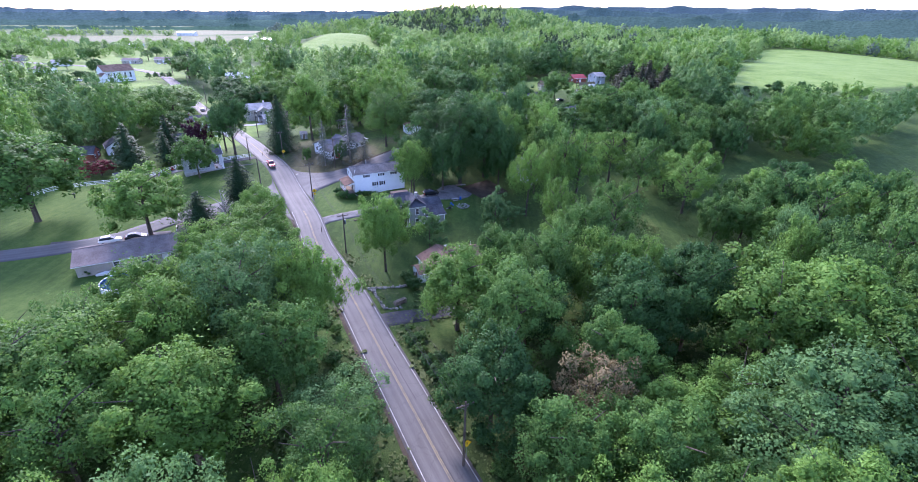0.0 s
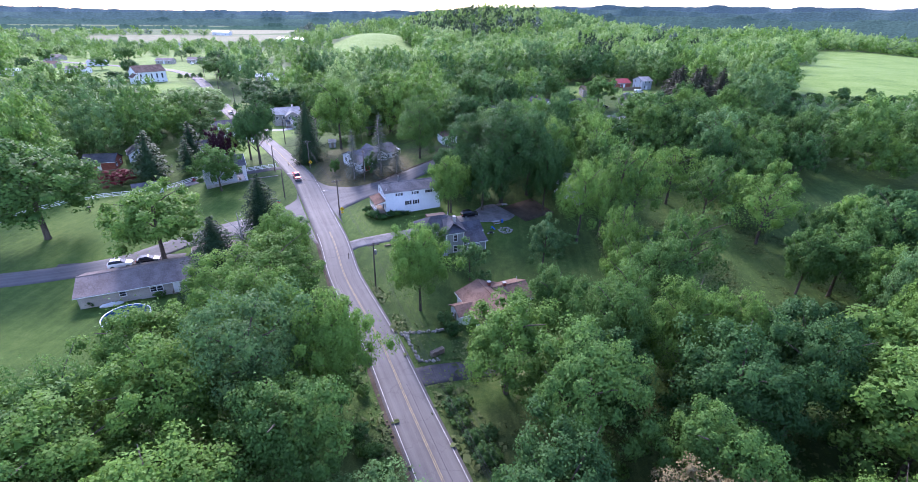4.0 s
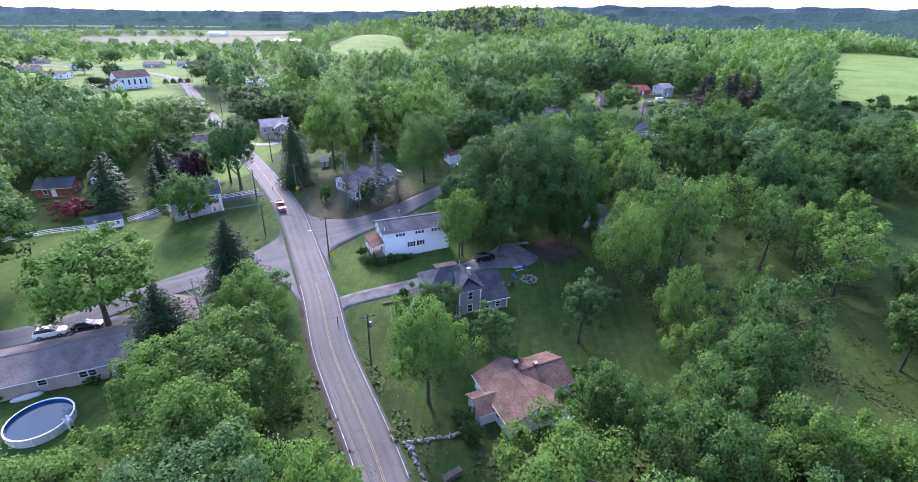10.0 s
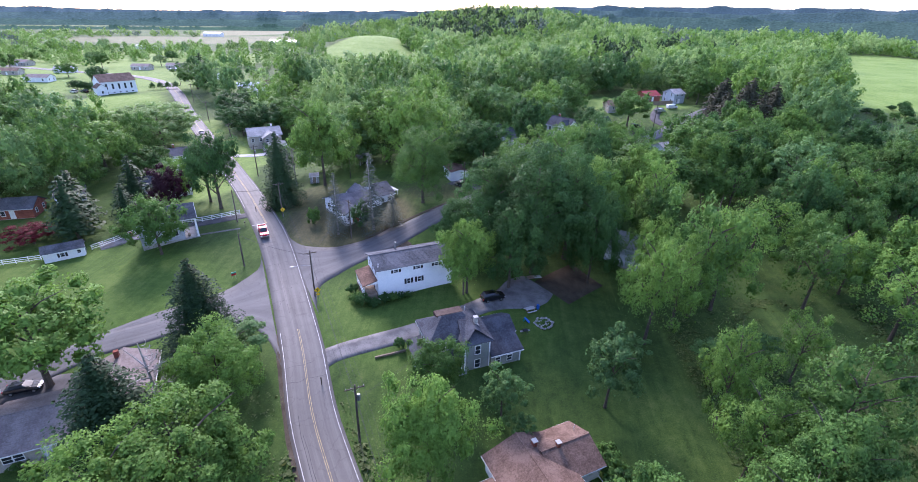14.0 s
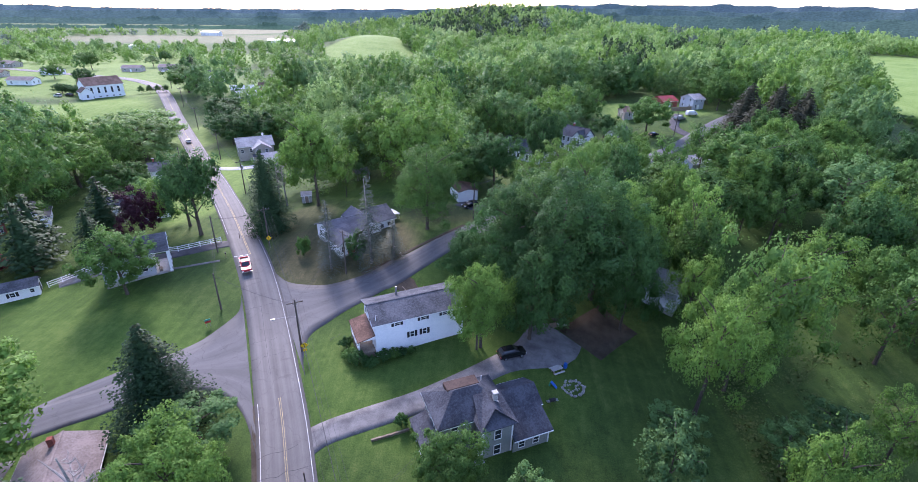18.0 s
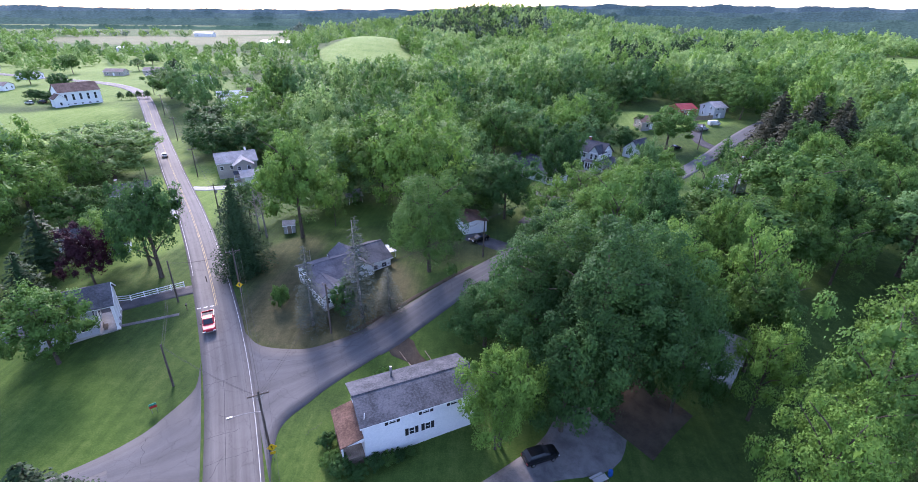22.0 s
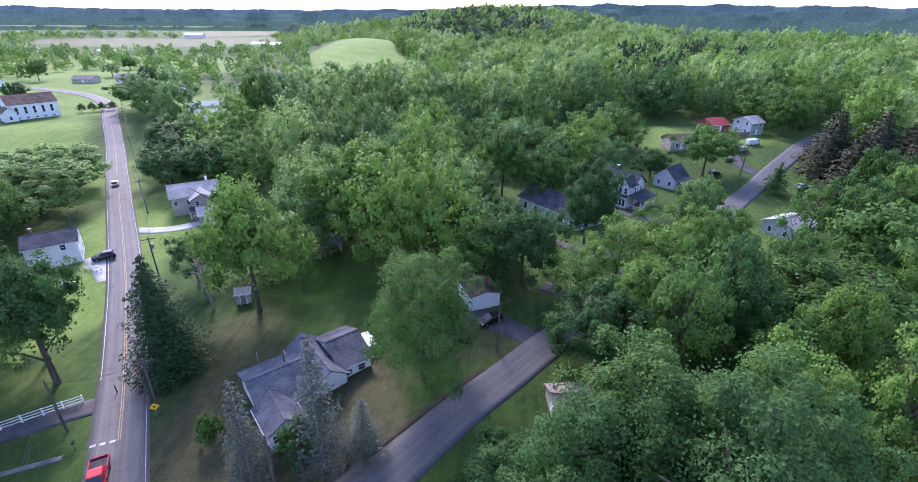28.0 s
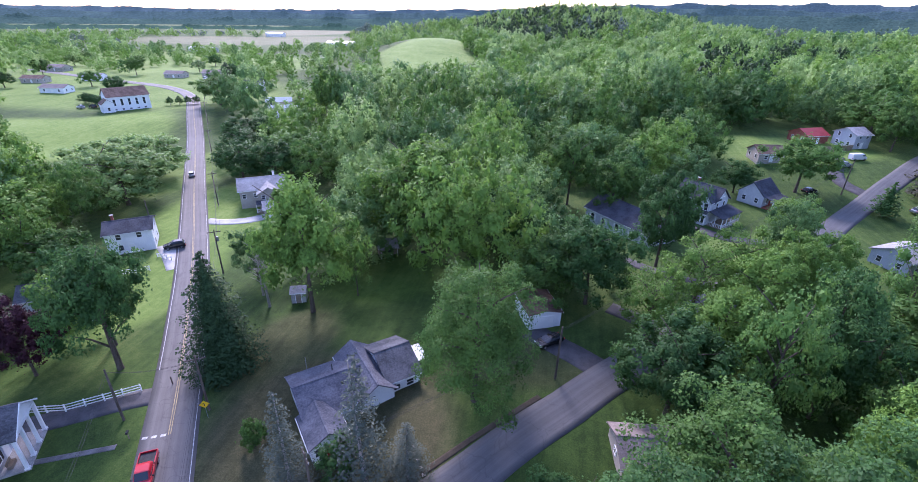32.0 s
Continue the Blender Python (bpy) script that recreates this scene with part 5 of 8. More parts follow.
def window(p, m, side, u, v, w=0.9, h=1.2, half=0.0, shutters=False, bars=1, frame_mat=TRIM_WHITE, name="window"):
    """A sash window on a wall: side f/b (at y = -half/+half) or l/r (at x = -half/+half), u along the wall, v up to its middle."""
    turn = {"f": 0, "r": 90, "b": 180, "l": 270}[side]
    q = m @ pose(0, 0, 0, 0, 0, turn) @ pose(u, -half, v)
    f = 0.09
    fr = part(name, boxes((-w / 2 - f, -0.06, -h / 2 - f, -w / 2, 0.02, h / 2 + f, q), (w / 2, -0.06, -h / 2 - f, w / 2 + f, 0.02, h / 2 + f, q),
                              (-w / 2, -0.06, h / 2, w / 2, 0.02, h / 2 + f, q), (-w / 2, -0.08, -h / 2 - f, w / 2, 0.02, -h / 2, q),
                              (-w / 2, -0.05, -0.025, w / 2, 0.0, 0.025, q)), frame_mat, p)
    part("pane", box(bmesh.new(), -w / 2, -0.022, -h / 2, w / 2, -0.002, h / 2, q), GLASS, fr)
    if shutters:
        for s in (-1, 1):
            x0 = s * (w / 2 + f + 0.24) - 0.2
            part("shutter", box(bmesh.new(), x0, -0.05, -h / 2 - 0.05, x0 + 0.4, -0.004, h / 2 + 0.05, q), SHUTTER, fr)
    return fr


def door(p, m, side, u, half, mat, w=0.95, h=2.05, v=0.0):
    turn = {"f": 0, "r": 90, "b": 180, "l": 270}[side]
    q = m @ pose(0, 0, 0, 0, 0, turn) @ pose(u, -half, v)
    d = part("door", box(bmesh.new(), -w / 2, -0.05, 0.05, w / 2, 0.02, h, q), mat, p)
    part("door_frame", boxes((-w / 2 - 0.1, -0.07, 0.05, -w / 2, 0.02, h + 0.1, q), (w / 2, -0.07, 0.05, w / 2 + 0.1, 0.02, h + 0.1, q), (-w / 2, -0.07, h, w / 2, 0.02, h + 0.1, q)), TRIM_WHITE, d)
    return d


def chimney(p, x, y, z0, z1, w=0.6, mat=BRICK_RED):
    c = part("chimney", boxes((x - w / 2, y - w / 2, z0, x + w / 2, y + w / 2, z1)), mat, p)
    part("cap", boxes((x - w / 2 - 0.08, y - w / 2 - 0.08, z1, x + w / 2 + 0.08, y + w / 2 + 0.08, z1 + 0.12)), CONCRETE, c)
    return c


def siding(p, m, w, d, h, mat, gap=0.32, sides="f"):
    """Clapboards: thin lapped boards on a long wall, each its own edge."""
    for s in sides:
        bm = bmesh.new()
        y = -d / 2 if s == "f" else d / 2
        o = -1 if s == "f" else 1
        for k in range(int(h / gap)):
            z = k * gap + 0.02
            solid(bm, [m @ Vector(c) for c in ((-w / 2, y, z), (-w / 2, y + o * 0.035, z), (-w / 2, y + o * 0.006, z + gap - 0.015), (-w / 2, y, z + gap - 0.015))], m.to_3x3() @ Vector((w, 0, 0)))
        part("siding", bm, mat, p)


def shingles(p, m, w, d, h, rise, mat, over=0.4, course=0.28):
    """Courses of shingles on both slopes of a gable roof, each row a little proud of the next."""
    run = math.hypot(d / 2 + over, rise + over * rise / (d / 2))
    n = int(run / course)
    for s in (-1, 1):
        bm = bmesh.new()
        for k in range(n):
            f0, f1 = k / n, (k + 1) / n
            y0, y1 = (d / 2 + over) * (1 - f0), (d / 2 + over) * (1 - f1)
            zt = h + rise + 0.19
            zl = h - over * rise / (d / 2) + 0.19
            z0, z1 = zl + (zt - zl) * f0, zl + (zt - zl) * f1
            a, b = -w / 2 - over, w / 2 + over
            solid(bm, [m @ Vector(c) for c in ((a, s * y0, z0), (a, s * y0, z0 + 0.020), (a, s * y1, z1 + 0.006), (a, s * y1, z1))], m.to_3x3() @ Vector((b - a, 0, 0)))
        part("shingles", bm, mat, p)
    part("ridge_cap", box(bmesh.new(), -w / 2 - over, -0.14, h + rise + 0.17, w / 2 + over, 0.14, h + rise + 0.235, m), mat, p)


def post(p, x, y, z0, z1, w=0.14, mat=TRIM_WHITE, m=None):
    return part("post", boxes((x - w / 2, y - w / 2, z0, x + w / 2, y + w / 2, z1, m or Matrix())), mat, p)


def lean_to(p, x0, y0, x1, y1, z_wall, z_eave, toward, mat, th=0.12):
    """A sloping roof over the rectangle, low on the side it leans toward (l, r, f, b)."""
    hi, lo = z_wall, z_eave
    z = {"f": (lo, lo, hi, hi), "b": (hi, hi, lo, lo), "l": (lo, hi, hi, lo), "r": (hi, lo, lo, hi)}[toward]
    bm = bmesh.new()
    solid(bm, [(x0, y0, z[0]), (x1, y0, z[1]), (x1, y1, z[2]), (x0, y1, z[3])], (0, 0, th))
    return part("porch_roof", bm, mat, p)


def steps_up(p, x, y, n, w=1.2, rise=0.18, run=0.28, facing="f", z=0.0, mat=CONCRETE):
    for k in range(n):
        y1 = y - (n - 1 - k) * run
        part("step", boxes((x - w / 2, y1 - run, z - 0.9, x + w / 2, y1, z - (n - 1 - k) * rise + 0.0)), mat, p)


# the long white house on the corner
h = thing("house", "long white two-storey house with black shutters and a grey shingle roof", "house", pose(-23.97, 136.04, 4.1, 0, 0, 28.2))
m = block(h, 14.8, 7.2, 5.2, WHITE_PAINT, SHINGLE_GREY, 1.3, 0.45)
siding(h, m, 14.4, 7.2, 5.0, WHITE_PAINT, 0.3)
shingles(h, m, 14.8, 7.2, 5.2, 1.3, SHINGLE_GREY, 0.45)
for u in (-3.9, 0.4, 4.1):
    window(h, m, "f", u, 4.45, 0.8, 0.6, 3.63, True)
for u in (-1.5, 0.6):
    window(h, m, "f", u, 1.9, 0.62, 1.0, 3.63, True)
for u in (-2.2, 0.2, 2.2):
    window(h, m, "l", u, 4.2, 0.8, 1.1, 7.4)
window(h, m, "r", 0, 4.2, 0.9, 1.1, 7.4)
for u in (-4.4, 0, 4.4):
    window(h, m, "b", u, 4.0, 0.9, 1.1, 3.6)
lean_to(h, -10.2, -3.5, -7.4, 3.0, 3.0, 2.3, "l", SHINGLE_RUST)
part("porch_end", solid(bmesh.new(), [(-9.9, -3.42, 2.38), (-7.42, -3.42, 2.35), (-7.42, -3.42, 2.96)], (0, 0.08, 0)), TRIM_WHITE, h, "white boarded porch gable")
part("porch_floor", boxes((-10.0, -3.4, -1.5, -7.4, 2.9, 0.15)), WOOD, h)
for y_ in (-3.3, -1.2, 0.8, 2.8):
    post(h, -9.95, y_, 0.15, 2.34)
part("rail", boxes((-10.0, -3.3, 0.95, -9.9, 2.8, 1.03), (-10.0, -3.3, 0.3, -9.9, 2.8, 0.36)), TRIM_WHITE, h)
door(h, m, "l", 1.0, 7.4, SHUTTER)
part("flue", rod((-2.2, 2.4, 5.4), (-2.2, 2.4, 7.4), 0.16, n=10), METAL_GREY, h, "round grey metal flue")
part("basement_wall", boxes((-7.36, -3.58, -1.3, 7.36, -3.5, 0.0), (7.3, -3.5, -1.3, 7.38, 3.5, 0.0), (-7.38, -3.5, -1.3, -7.3, 3.5, 0.0)), WHITE_PAINT, h)
part("service_mast", rod((-7.2, -3.2, 5.0), (-7.0, -3.0, 6.4), 0.04), TRIM_WHITE, h)

# the grey farmhouse with its porches and rear additions
h = thing("house", "grey-green two-storey farmhouse with dark hipped roof and porches", "house", pose(-11.7, 113.5, 0.75, 0, 0, 26))
m = hip(h, 9.0, 6.0, 5.5, SIDING_GREY, SHINGLE_DARK, 2.3, 0.5, -0.2, 5.3, 0, ridge=3.4)
part("roof", solid(bmesh.new(), [(-0.4, -0.5, 5.6), (4.7, -0.5, 5.6), (4.0, 4.2, 7.3), (0.4, 4.2, 7.3)], (0, 0, 0.1)), SHINGLE_DARK, h)
part("roof", solid(bmesh.new(), [(-0.45, -0.5, 5.55), (2.15, 1.2, 7.2), (2.15, 5.0, 7.55), (-0.45, 3.0, 5.55)], (0, 0, 0.12)), SHINGLE_DARK, h)
part("roof", solid(bmesh.new(), [(4.75, -0.5, 5.55), (2.15, 1.2, 7.2), (2.15, 5.0, 7.55), (4.75, 3.0, 5.55)], (0, 0, 0.12)), SHINGLE_DARK, h)
part("wall", boxes((0, 0, 0, 4.3, 0.2, 5.5)), SIDING_GREY, h)
part("wall", boxes((0, 0.2, 0, 0.2, 2.4, 5.5)), SIDING_GREY, h)
part("wall", boxes((4.1, 0.2, 0, 4.3, 2.4, 5.5)), SIDING_GREY, h)
part("foundation", boxes((0.05, 0.05, -1.6, 4.25, 2.4, 0)), FOUNDATION, h)
siding(h, pose(2.15, 0, 0), 3.9, 0, 5.4, SIDING_GREY, 0.3)
for x0 in (0.02, 4.12):
    part("corner_board", boxes((x0 - 0.06, -0.05, 0, x0 + 0.16, 0.1, 5.5)), TRIM_WHITE, h)
part("frieze", boxes((-0.1, -0.06, 5.2, 4.4, 0.02, 5.5)), TRIM_WHITE, h)
mm = pose(2.15, 0, 0)
window(h, mm, "f", 0, 4.2, 0.85, 1.5, 0.03)
window(h, mm, "f", 0, 1.6, 0.85, 1.5, 0.03)
window(h, m, "f", -2.6, 4.3, 0.85, 1.4, 3.0)
window(h, m, "f", -3.3, 1.6, 0.85, 1.4, 3.0)
window(h, m, "l", 1.0, 4.2, 0.85, 1.4, 4.5)
window(h, m, "l", -1.2, 4.2, 0.85, 1.4, 4.5)
window(h, m, "b", 0.5, 4.2, 0.85, 1.4, 3.0)
door(h, m, "f", -1.6, 3.0, SHUTTER)
part("roof_hatch", boxes((-2.5, 5.75, 7.15, 1.9, 7.35, 7.75)), DARK_BROWN, h, "flat brown raised roof panel")
part("roof_hatch_edge", boxes((-2.56, 5.69, 7.10, 1.96, 5.75, 7.66), (-2.56, 7.35, 7.10, 1.96, 7.41, 7.66), (-2.56, 5.75, 7.10, -2.5, 7.35, 7.66), (1.9, 5.75, 7.10, 1.96, 7.35, 7.66)), DARK_BROWN, h)
chimney(h, 2.9, 2.9, 5.9, 8.2, 0.55, STONE)
part("flashing", boxes((2.5, 2.5, 6.5, 3.3, 3.3, 6.95)), METAL_GREY, h)
part("vent_pipe", rod((2.6, 6.6, 6.9), (2.6, 6.6, 8.0), 0.06), METAL_WHITE, h)
lean_to(h, -4.7, 0.2, 0.0, 2.5, 3.3, 2.75, "f", SHINGLE_DARK)
for x_ in (-4.5, -2.4, -0.3):
    post(h, x_, 0.35, -0.1, 2.85)
part("porch_floor", boxes((-4.7, 0.25, -1.4, 0, 2.3, 0.0)), WOOD, h)
lean_to(h, -7.2, 2.6, -4.7, 7.6, 3.4, 2.6, "l", SHINGLE_DARK)
for y_ in (2.8, 5.1, 7.4):
    post(h, -7.0, y_, -0.1, 2.7)
part("porch_floor", boxes((-7.1, 2.7, -1.0, -4.75, 7.5, 0.0)), WOOD, h)
part("rail", boxes((-7.05, 2.8, 0.85, -6.97, 7.4, 0.92), (-7.05, 2.8, 0.25, -6.97, 7.4, 0.31)), TRIM_WHITE, h)
m2 = block(h, 5.6, 4.8, 4.0, SIDING_GREY, SHINGLE_DARK, 1.3, 0.35, 7.1, 5.4)
window(h, m2, "r", 0.2, 3.2, 0.8, 0.9, 2.8)
window(h, m2, "r", 1.2, 1.4, 0.8, 1.1, 2.8)
lean_to(h, 4.2, -0.8, 9.9, 3.1, 4.1, 2.75, "f", SHINGLE_DARK, 0.16)
part("wall", boxes((4.3, -0.4, 0, 9.5, -0.2, 2.8)), SIDING_GREY, h)
part("wall", solid(bmesh.new(), [(9.3, -0.2, 0), (9.3, 3.0, 0), (9.3, 3.0, 3.95), (9.3, -0.2, 2.85)], (0.2, 0, 0)), SIDING_GREY, h)
part("foundation", boxes((4.35, -0.35, -1.6, 9.45, 3, 0)), FOUNDATION, h)
part("corner_board", boxes((9.38, -0.46, 0, 9.56, -0.3, 2.8)), TRIM_WHITE, h)
window(h, pose(6.9, 0, 0), "f", 0.7, 1.6, 0.8, 1.0, 0.42)
window(h, pose(6.9, 0, 0), "f", -1.4, 1.6, 0.8, 1.0, 0.42)
door(h, pose(9.5, 1.3, 0), "r", 0, 0.0, TRIM_WHITE)
part("gutter", boxes((4.2, -0.9, 2.68, 9.9, -0.78, 2.8)), TRIM_WHITE, h)
part("cellar_door", solid(bmesh.new(), [(-1.0, -1.4, -0.2), (0.3, -1.4, -0.2), (0.3, 0.0, 0.7), (-1.0, 0.0, 0.7)], (0, 0, 0.08)), METAL_GREY, h)

# the brown-roofed cottage
h = thing("house", "single-storey cottage with brown shingle cross-gable roof and brick chimneys", "house", pose(-4.1, 100.5, -2.3, 0, 0, 29))
m = block(h, 10.5, 9.0, 2.8, WHITE_PAINT, SHINGLE_BROWN, 1.75, 0.45, 0.3, -5.0, 0, 90)
shingles(h, m, 10.5, 9.0, 2.8, 1.75, SHINGLE_BROWN, 0.45)
m2 = block(h, 6.6, 7.0, 2.7, WHITE_PAINT, SHINGLE_BROWN, 1.55, 0.45, 5.6, -2.9, 0, 0)
shingles(h, m2, 6.6, 7.0, 2.7, 1.55, SHINGLE_BROWN, 0.45)
m3 = block(h, 3.2, 4.0, 2.3, WHITE_PAINT, SHINGLE_BROWN, 1.0, 0.35, -5.2, -4.6, 0, 0)
window(h, m2, "f", 1.6, 1.9, 1.0, 0.6, 3.5)
window(h, m2, "r", 0.5, 1.6, 1.0, 1.0, 3.3)
window(h, m, "b", 2.0, 1.6, 0.9, 1.2, 4.5)
window(h, m, "b", -2.5, 1.6, 0.9, 1.2, 4.5)
window(h, m, "r", 1.5, 1.6, 0.9, 1.2, 5.25)
door(h, m3, "l", 0.2, 1.6, WOOD)
chimney(h, 1.7, -1.6, 3.0, 5.0, 0.55, BRICK_RED)
chimney(h, 4.4, -3.0, 3.5, 5.0, 0.5, BRICK_RED)
part("vent_pipe", rod((8.3, -1.2, 3.2), (8.3, -1.2, 4.6), 0.05), METAL_WHITE, h)
part("patio", boxes((2.6, -11.5, -0.7, 8.6, -6.5, 0.1)), SIDING_BLUE, h, "blue-grey painted patio deck")
part("rail", boxes((8.5, -11.5, 0.8, 8.6, -6.5, 0.88)), TRIM_WHITE, h)

# the ranch house with the pool
h = thing("house", "low tan ranch house with a taupe shingle roof and back steps", "house", pose(-71.0, 94.9, -0.35, 0, 0, 29))
m = block(h, 9.6, 9.4, 2.65, SIDING_TAN, SHINGLE_TAUPE, 1.65, 0.5, -4.2, 0)
shingles(h, m, 9.6, 9.4, 2.65, 1.65, SHINGLE_TAUPE, 0.5)
m2 = block(h, 8.4, 9.9, 2.8, SIDING_TAN, SHINGLE_TAUPE, 1.75, 0.5, 4.9, 0)
shingles(h, m2, 8.4, 9.9, 2.8, 1.75, SHINGLE_TAUPE, 0.5)
window(h, m2, "f", -1.9, 1.7, 0.95, 0.95, 4.95)
window(h, m2, "f", -0.8, 1.7, 0.95, 0.95, 4.95)
window(h, m2, "f", 3.4, 1.8, 0.7, 0.7, 4.95)
window(h, m, "f", 2.2, 1.7, 1.0, 0.9, 4.7)
window(h, m, "l", 0.5, 1.6, 1.2, 1.1, 4.8)
door(h, m2, "f", 2.0, 4.95, TRIM_WHITE, v=0.15)
steps_up(h, 6.9, -5.0, 4, 1.4, z=0.15, mat=WOOD)
m3 = block(h, 10.0, 8.2, 2.7, SIDING_TAN, SHINGLE_TAUPE, 1.7, 0.4, 13.6, 4.6, 0, 90)
shingles(h, m3, 10.0, 8.2, 2.7, 1.7, SHINGLE_TAUPE, 0.4)
window(h, m3, "r", 0.0, 1.6, 1.1, 1.1, 5.0)
part("chimney", boxes((12.6, 8.0, 3.0, 13.2, 8.6, 5.4)), BRICK_RED, h)
part("steps_rail", boxes((6.15, -6.1, 0.4, 6.22, -5.0, 1.05), (7.58, -6.1, 0.4, 7.65, -5.0, 1.05)), WOOD, h)
for s_, u_ in (("b", -4), ("b", 2)):
    window(h, m, s_, u_, 1.6, 1.1, 1.1, 4.7)


def round_pool(x, y, r, wall):
    p = thing("swimming_pool", "round above-ground pool with a pale wall and top rail", "pool", at(x, y, 0))
    def ring(r0, r1, z0, z1, n=48):
        bm = bmesh.new()
        rows = [[bm.verts.new((a * math.cos(2 * math.pi * k / n), a * math.sin(2 * math.pi * k / n), z)) for k in range(n)] for a, z in ((r0, z0), (r1, z0), (r1, z1), (r0, z1))]
        for i in range(4):
            for k in range(n):
                bm.faces.new((rows[i][k], rows[i][(k + 1) % n], rows[(i + 1) % 4][(k + 1) % n], rows[(i + 1) % 4][k]))
        return bm
    part("pool_wall", ring(r - 0.06, r, -0.2, wall), POOL_LINER, p)
    part("liner", ring(r - 0.09, r - 0.065, -0.2, wall - 0.02), PLASTIC_BLUE, p)
    part("top_rail", ring(r - 0.12, r + 0.10, wall, wall + 0.06), TRIM_WHITE, p)
    bm = bmesh.new()
    bmesh.ops.create_circle(bm, cap_ends=True, segments=48, radius=r - 0.1, matrix=Matrix.Translation((0, 0, wall - 0.38)))
    part("water", bm, WATER, p)
    for k in range(12):
        a = 2 * math.pi * k / 12
        part("upright", rod(((r + 0.04) * math.cos(a), (r + 0.04) * math.sin(a), -0.2), ((r + 0.04) * math.cos(a), (r + 0.04) * math.sin(a), wall), 0.06), TRIM_WHITE, p)
    part("ladder", boxes((r - 0.1, -0.3, 0, r + 0.6, -0.25, 1.9), (r - 0.1, 0.25, 0, r + 0.6, 0.3, 1.9), *[(r + 0.1, -0.25, 0.3 * k, r + 0.5, 0.25, 0.3 * k + 0.04) for k in range(1, 6)]), TRIM_WHITE, p)


round_pool(-65.6, 84.0, 3.75, 1.25)

# the low white house on the corner lot
h = thing("house", "low white house with blue-grey shingle roofs and a red front door", "house", pose(-43.9, 161.7, 5.5, 0, 0, 43))
m = block(h, 8.4, 8.6, 2.7, WHITE_PAINT, SHINGLE_BLUE, 1.7, 0.45, 2.4, 4.9)
shingles(h, m, 8.4, 8.6, 2.7, 1.7, SHINGLE_BLUE, 0.45)
m2 = block(h, 9.6, 4.6, 2.8, WHITE_PAINT, SHINGLE_BLUE, 1.6, 0.45, 7.4, 5.0, 0.2, 90)
shingles(h, m2, 9.6, 4.6, 2.8, 1.6, SHINGLE_BLUE, 0.45)
m3 = block(h, 4.6, 8.4, 2.7, WHITE_PAINT, SHINGLE_GREY, 1.9, 0.4, 11.6, 5.2, 0.6, found=1.2)
shingles(h, m3, 4.6, 8.4, 2.7, 1.9, SHINGLE_GREY, 0.4)
window(h, m3, "f", 0.8, 1.5, 1.0, 0.95, 4.2)
window(h, m3, "f", -1.2, 1.4, 1.0, 0.85, 4.2)
window(h, m3, "r", -1.0, 1.5, 1.0, 1.0, 2.3)
window(h, m, "f", -1.5, 1.5, 0.9, 1.2, 4.3)
window(h, m, "l", 0.5, 1.5, 1.1, 1.1, 4.2)
window(h, m, "l", -2.2, 1.5, 1.1, 1.1, 4.2)
m4 = block(h, 5.2, 4.4, 2.5, WHITE_PAINT, SHINGLE_BLUE, 1.3, 0.35, -0.2, -1.0, 0, 90)
shingles(h, m4, 5.2, 4.4, 2.5, 1.3, SHINGLE_BLUE, 0.35)
door(h, m4, "l", 0.4, 2.6, DOOR_RED, 1.7, 2.1)
window(h, m4, "l", -1.4, 1.4, 0.7, 1.1, 2.6)
part("vent_pipe", rod((3.4, 6.2, 3.9), (3.4, 6.2, 5.1), 0.08), METAL_DARK, h)
part("vent_pipe", rod((7.4, 7.6, 4.3), (7.4, 7.6, 5.2), 0.07), METAL_GREY, h)
part("canopy", solid(bmesh.new(), [(14.2, 3.2, 3.05), (16.6, 3.0, 2.95), (16.5, 6.6, 3.0), (14.2, 6.6, 3.1)], (0, 0, 0.1)), METAL_WHITE, h, "white metal patio canopy")
for x_, y_ in ((16.4, 3.2), (16.3, 6.4), (14.5, 3.4)):
    post(h, x_, y_, 0.3, 3.0, 0.1)
part("patio", boxes((13.95, 1.8, -0.6, 17.2, 7.0, 0.55)), WOOD, h)
part("rail", boxes((17.05, 1.9, 1.2, 17.13, 6.9, 1.27), (14.0, 1.85, 1.2, 17.1, 1.92, 1.27)), WOOD, h)
part("antenna", rod((0.6, 8.6, 2.6), (0.6, 8.6, 5.6), 0.04), METAL_GREY, h)

# the pillared house beside the main road
h = thing("house", "grey-roofed white house with tall square porch pillars", "house", pose(-83.35, 150.0, 3.5, 0, 0, 36))
m = block(h, 8.6, 6.4, 4.9, SIDING_BLUE, SHINGLE_GREY, 2.2, 0.4, -0.9, 0, found=0.8)
shingles(h, m, 8.6, 6.4, 4.9, 2.2, SHINGLE_GREY, 0.4)
for s_ in (-1, 1):
    part("roof", solid(bmesh.new(), [(3.3, s_ * 3.6, 4.70), (6.5, s_ * 3.6, 4.70), (6.5, 0, 7.2), (3.3, 0, 7.2)], (0, 0, 0.17)), SHINGLE_GREY, h)
    part("beam", boxes((3.4, s_ * 3.22 - 0.13, 4.45, 6.2, s_ * 3.22 + 0.13, 4.72)), TRIM_WHITE, h)
    part("bargeboard", solid(bmesh.new(), [(6.5, s_ * 3.62, 4.62), (6.5, 0, 7.12), (6.5, 0, 7.36), (6.5, s_ * 3.62, 4.86)], (0.06, 0, 0)), TRIM_WHITE, h)
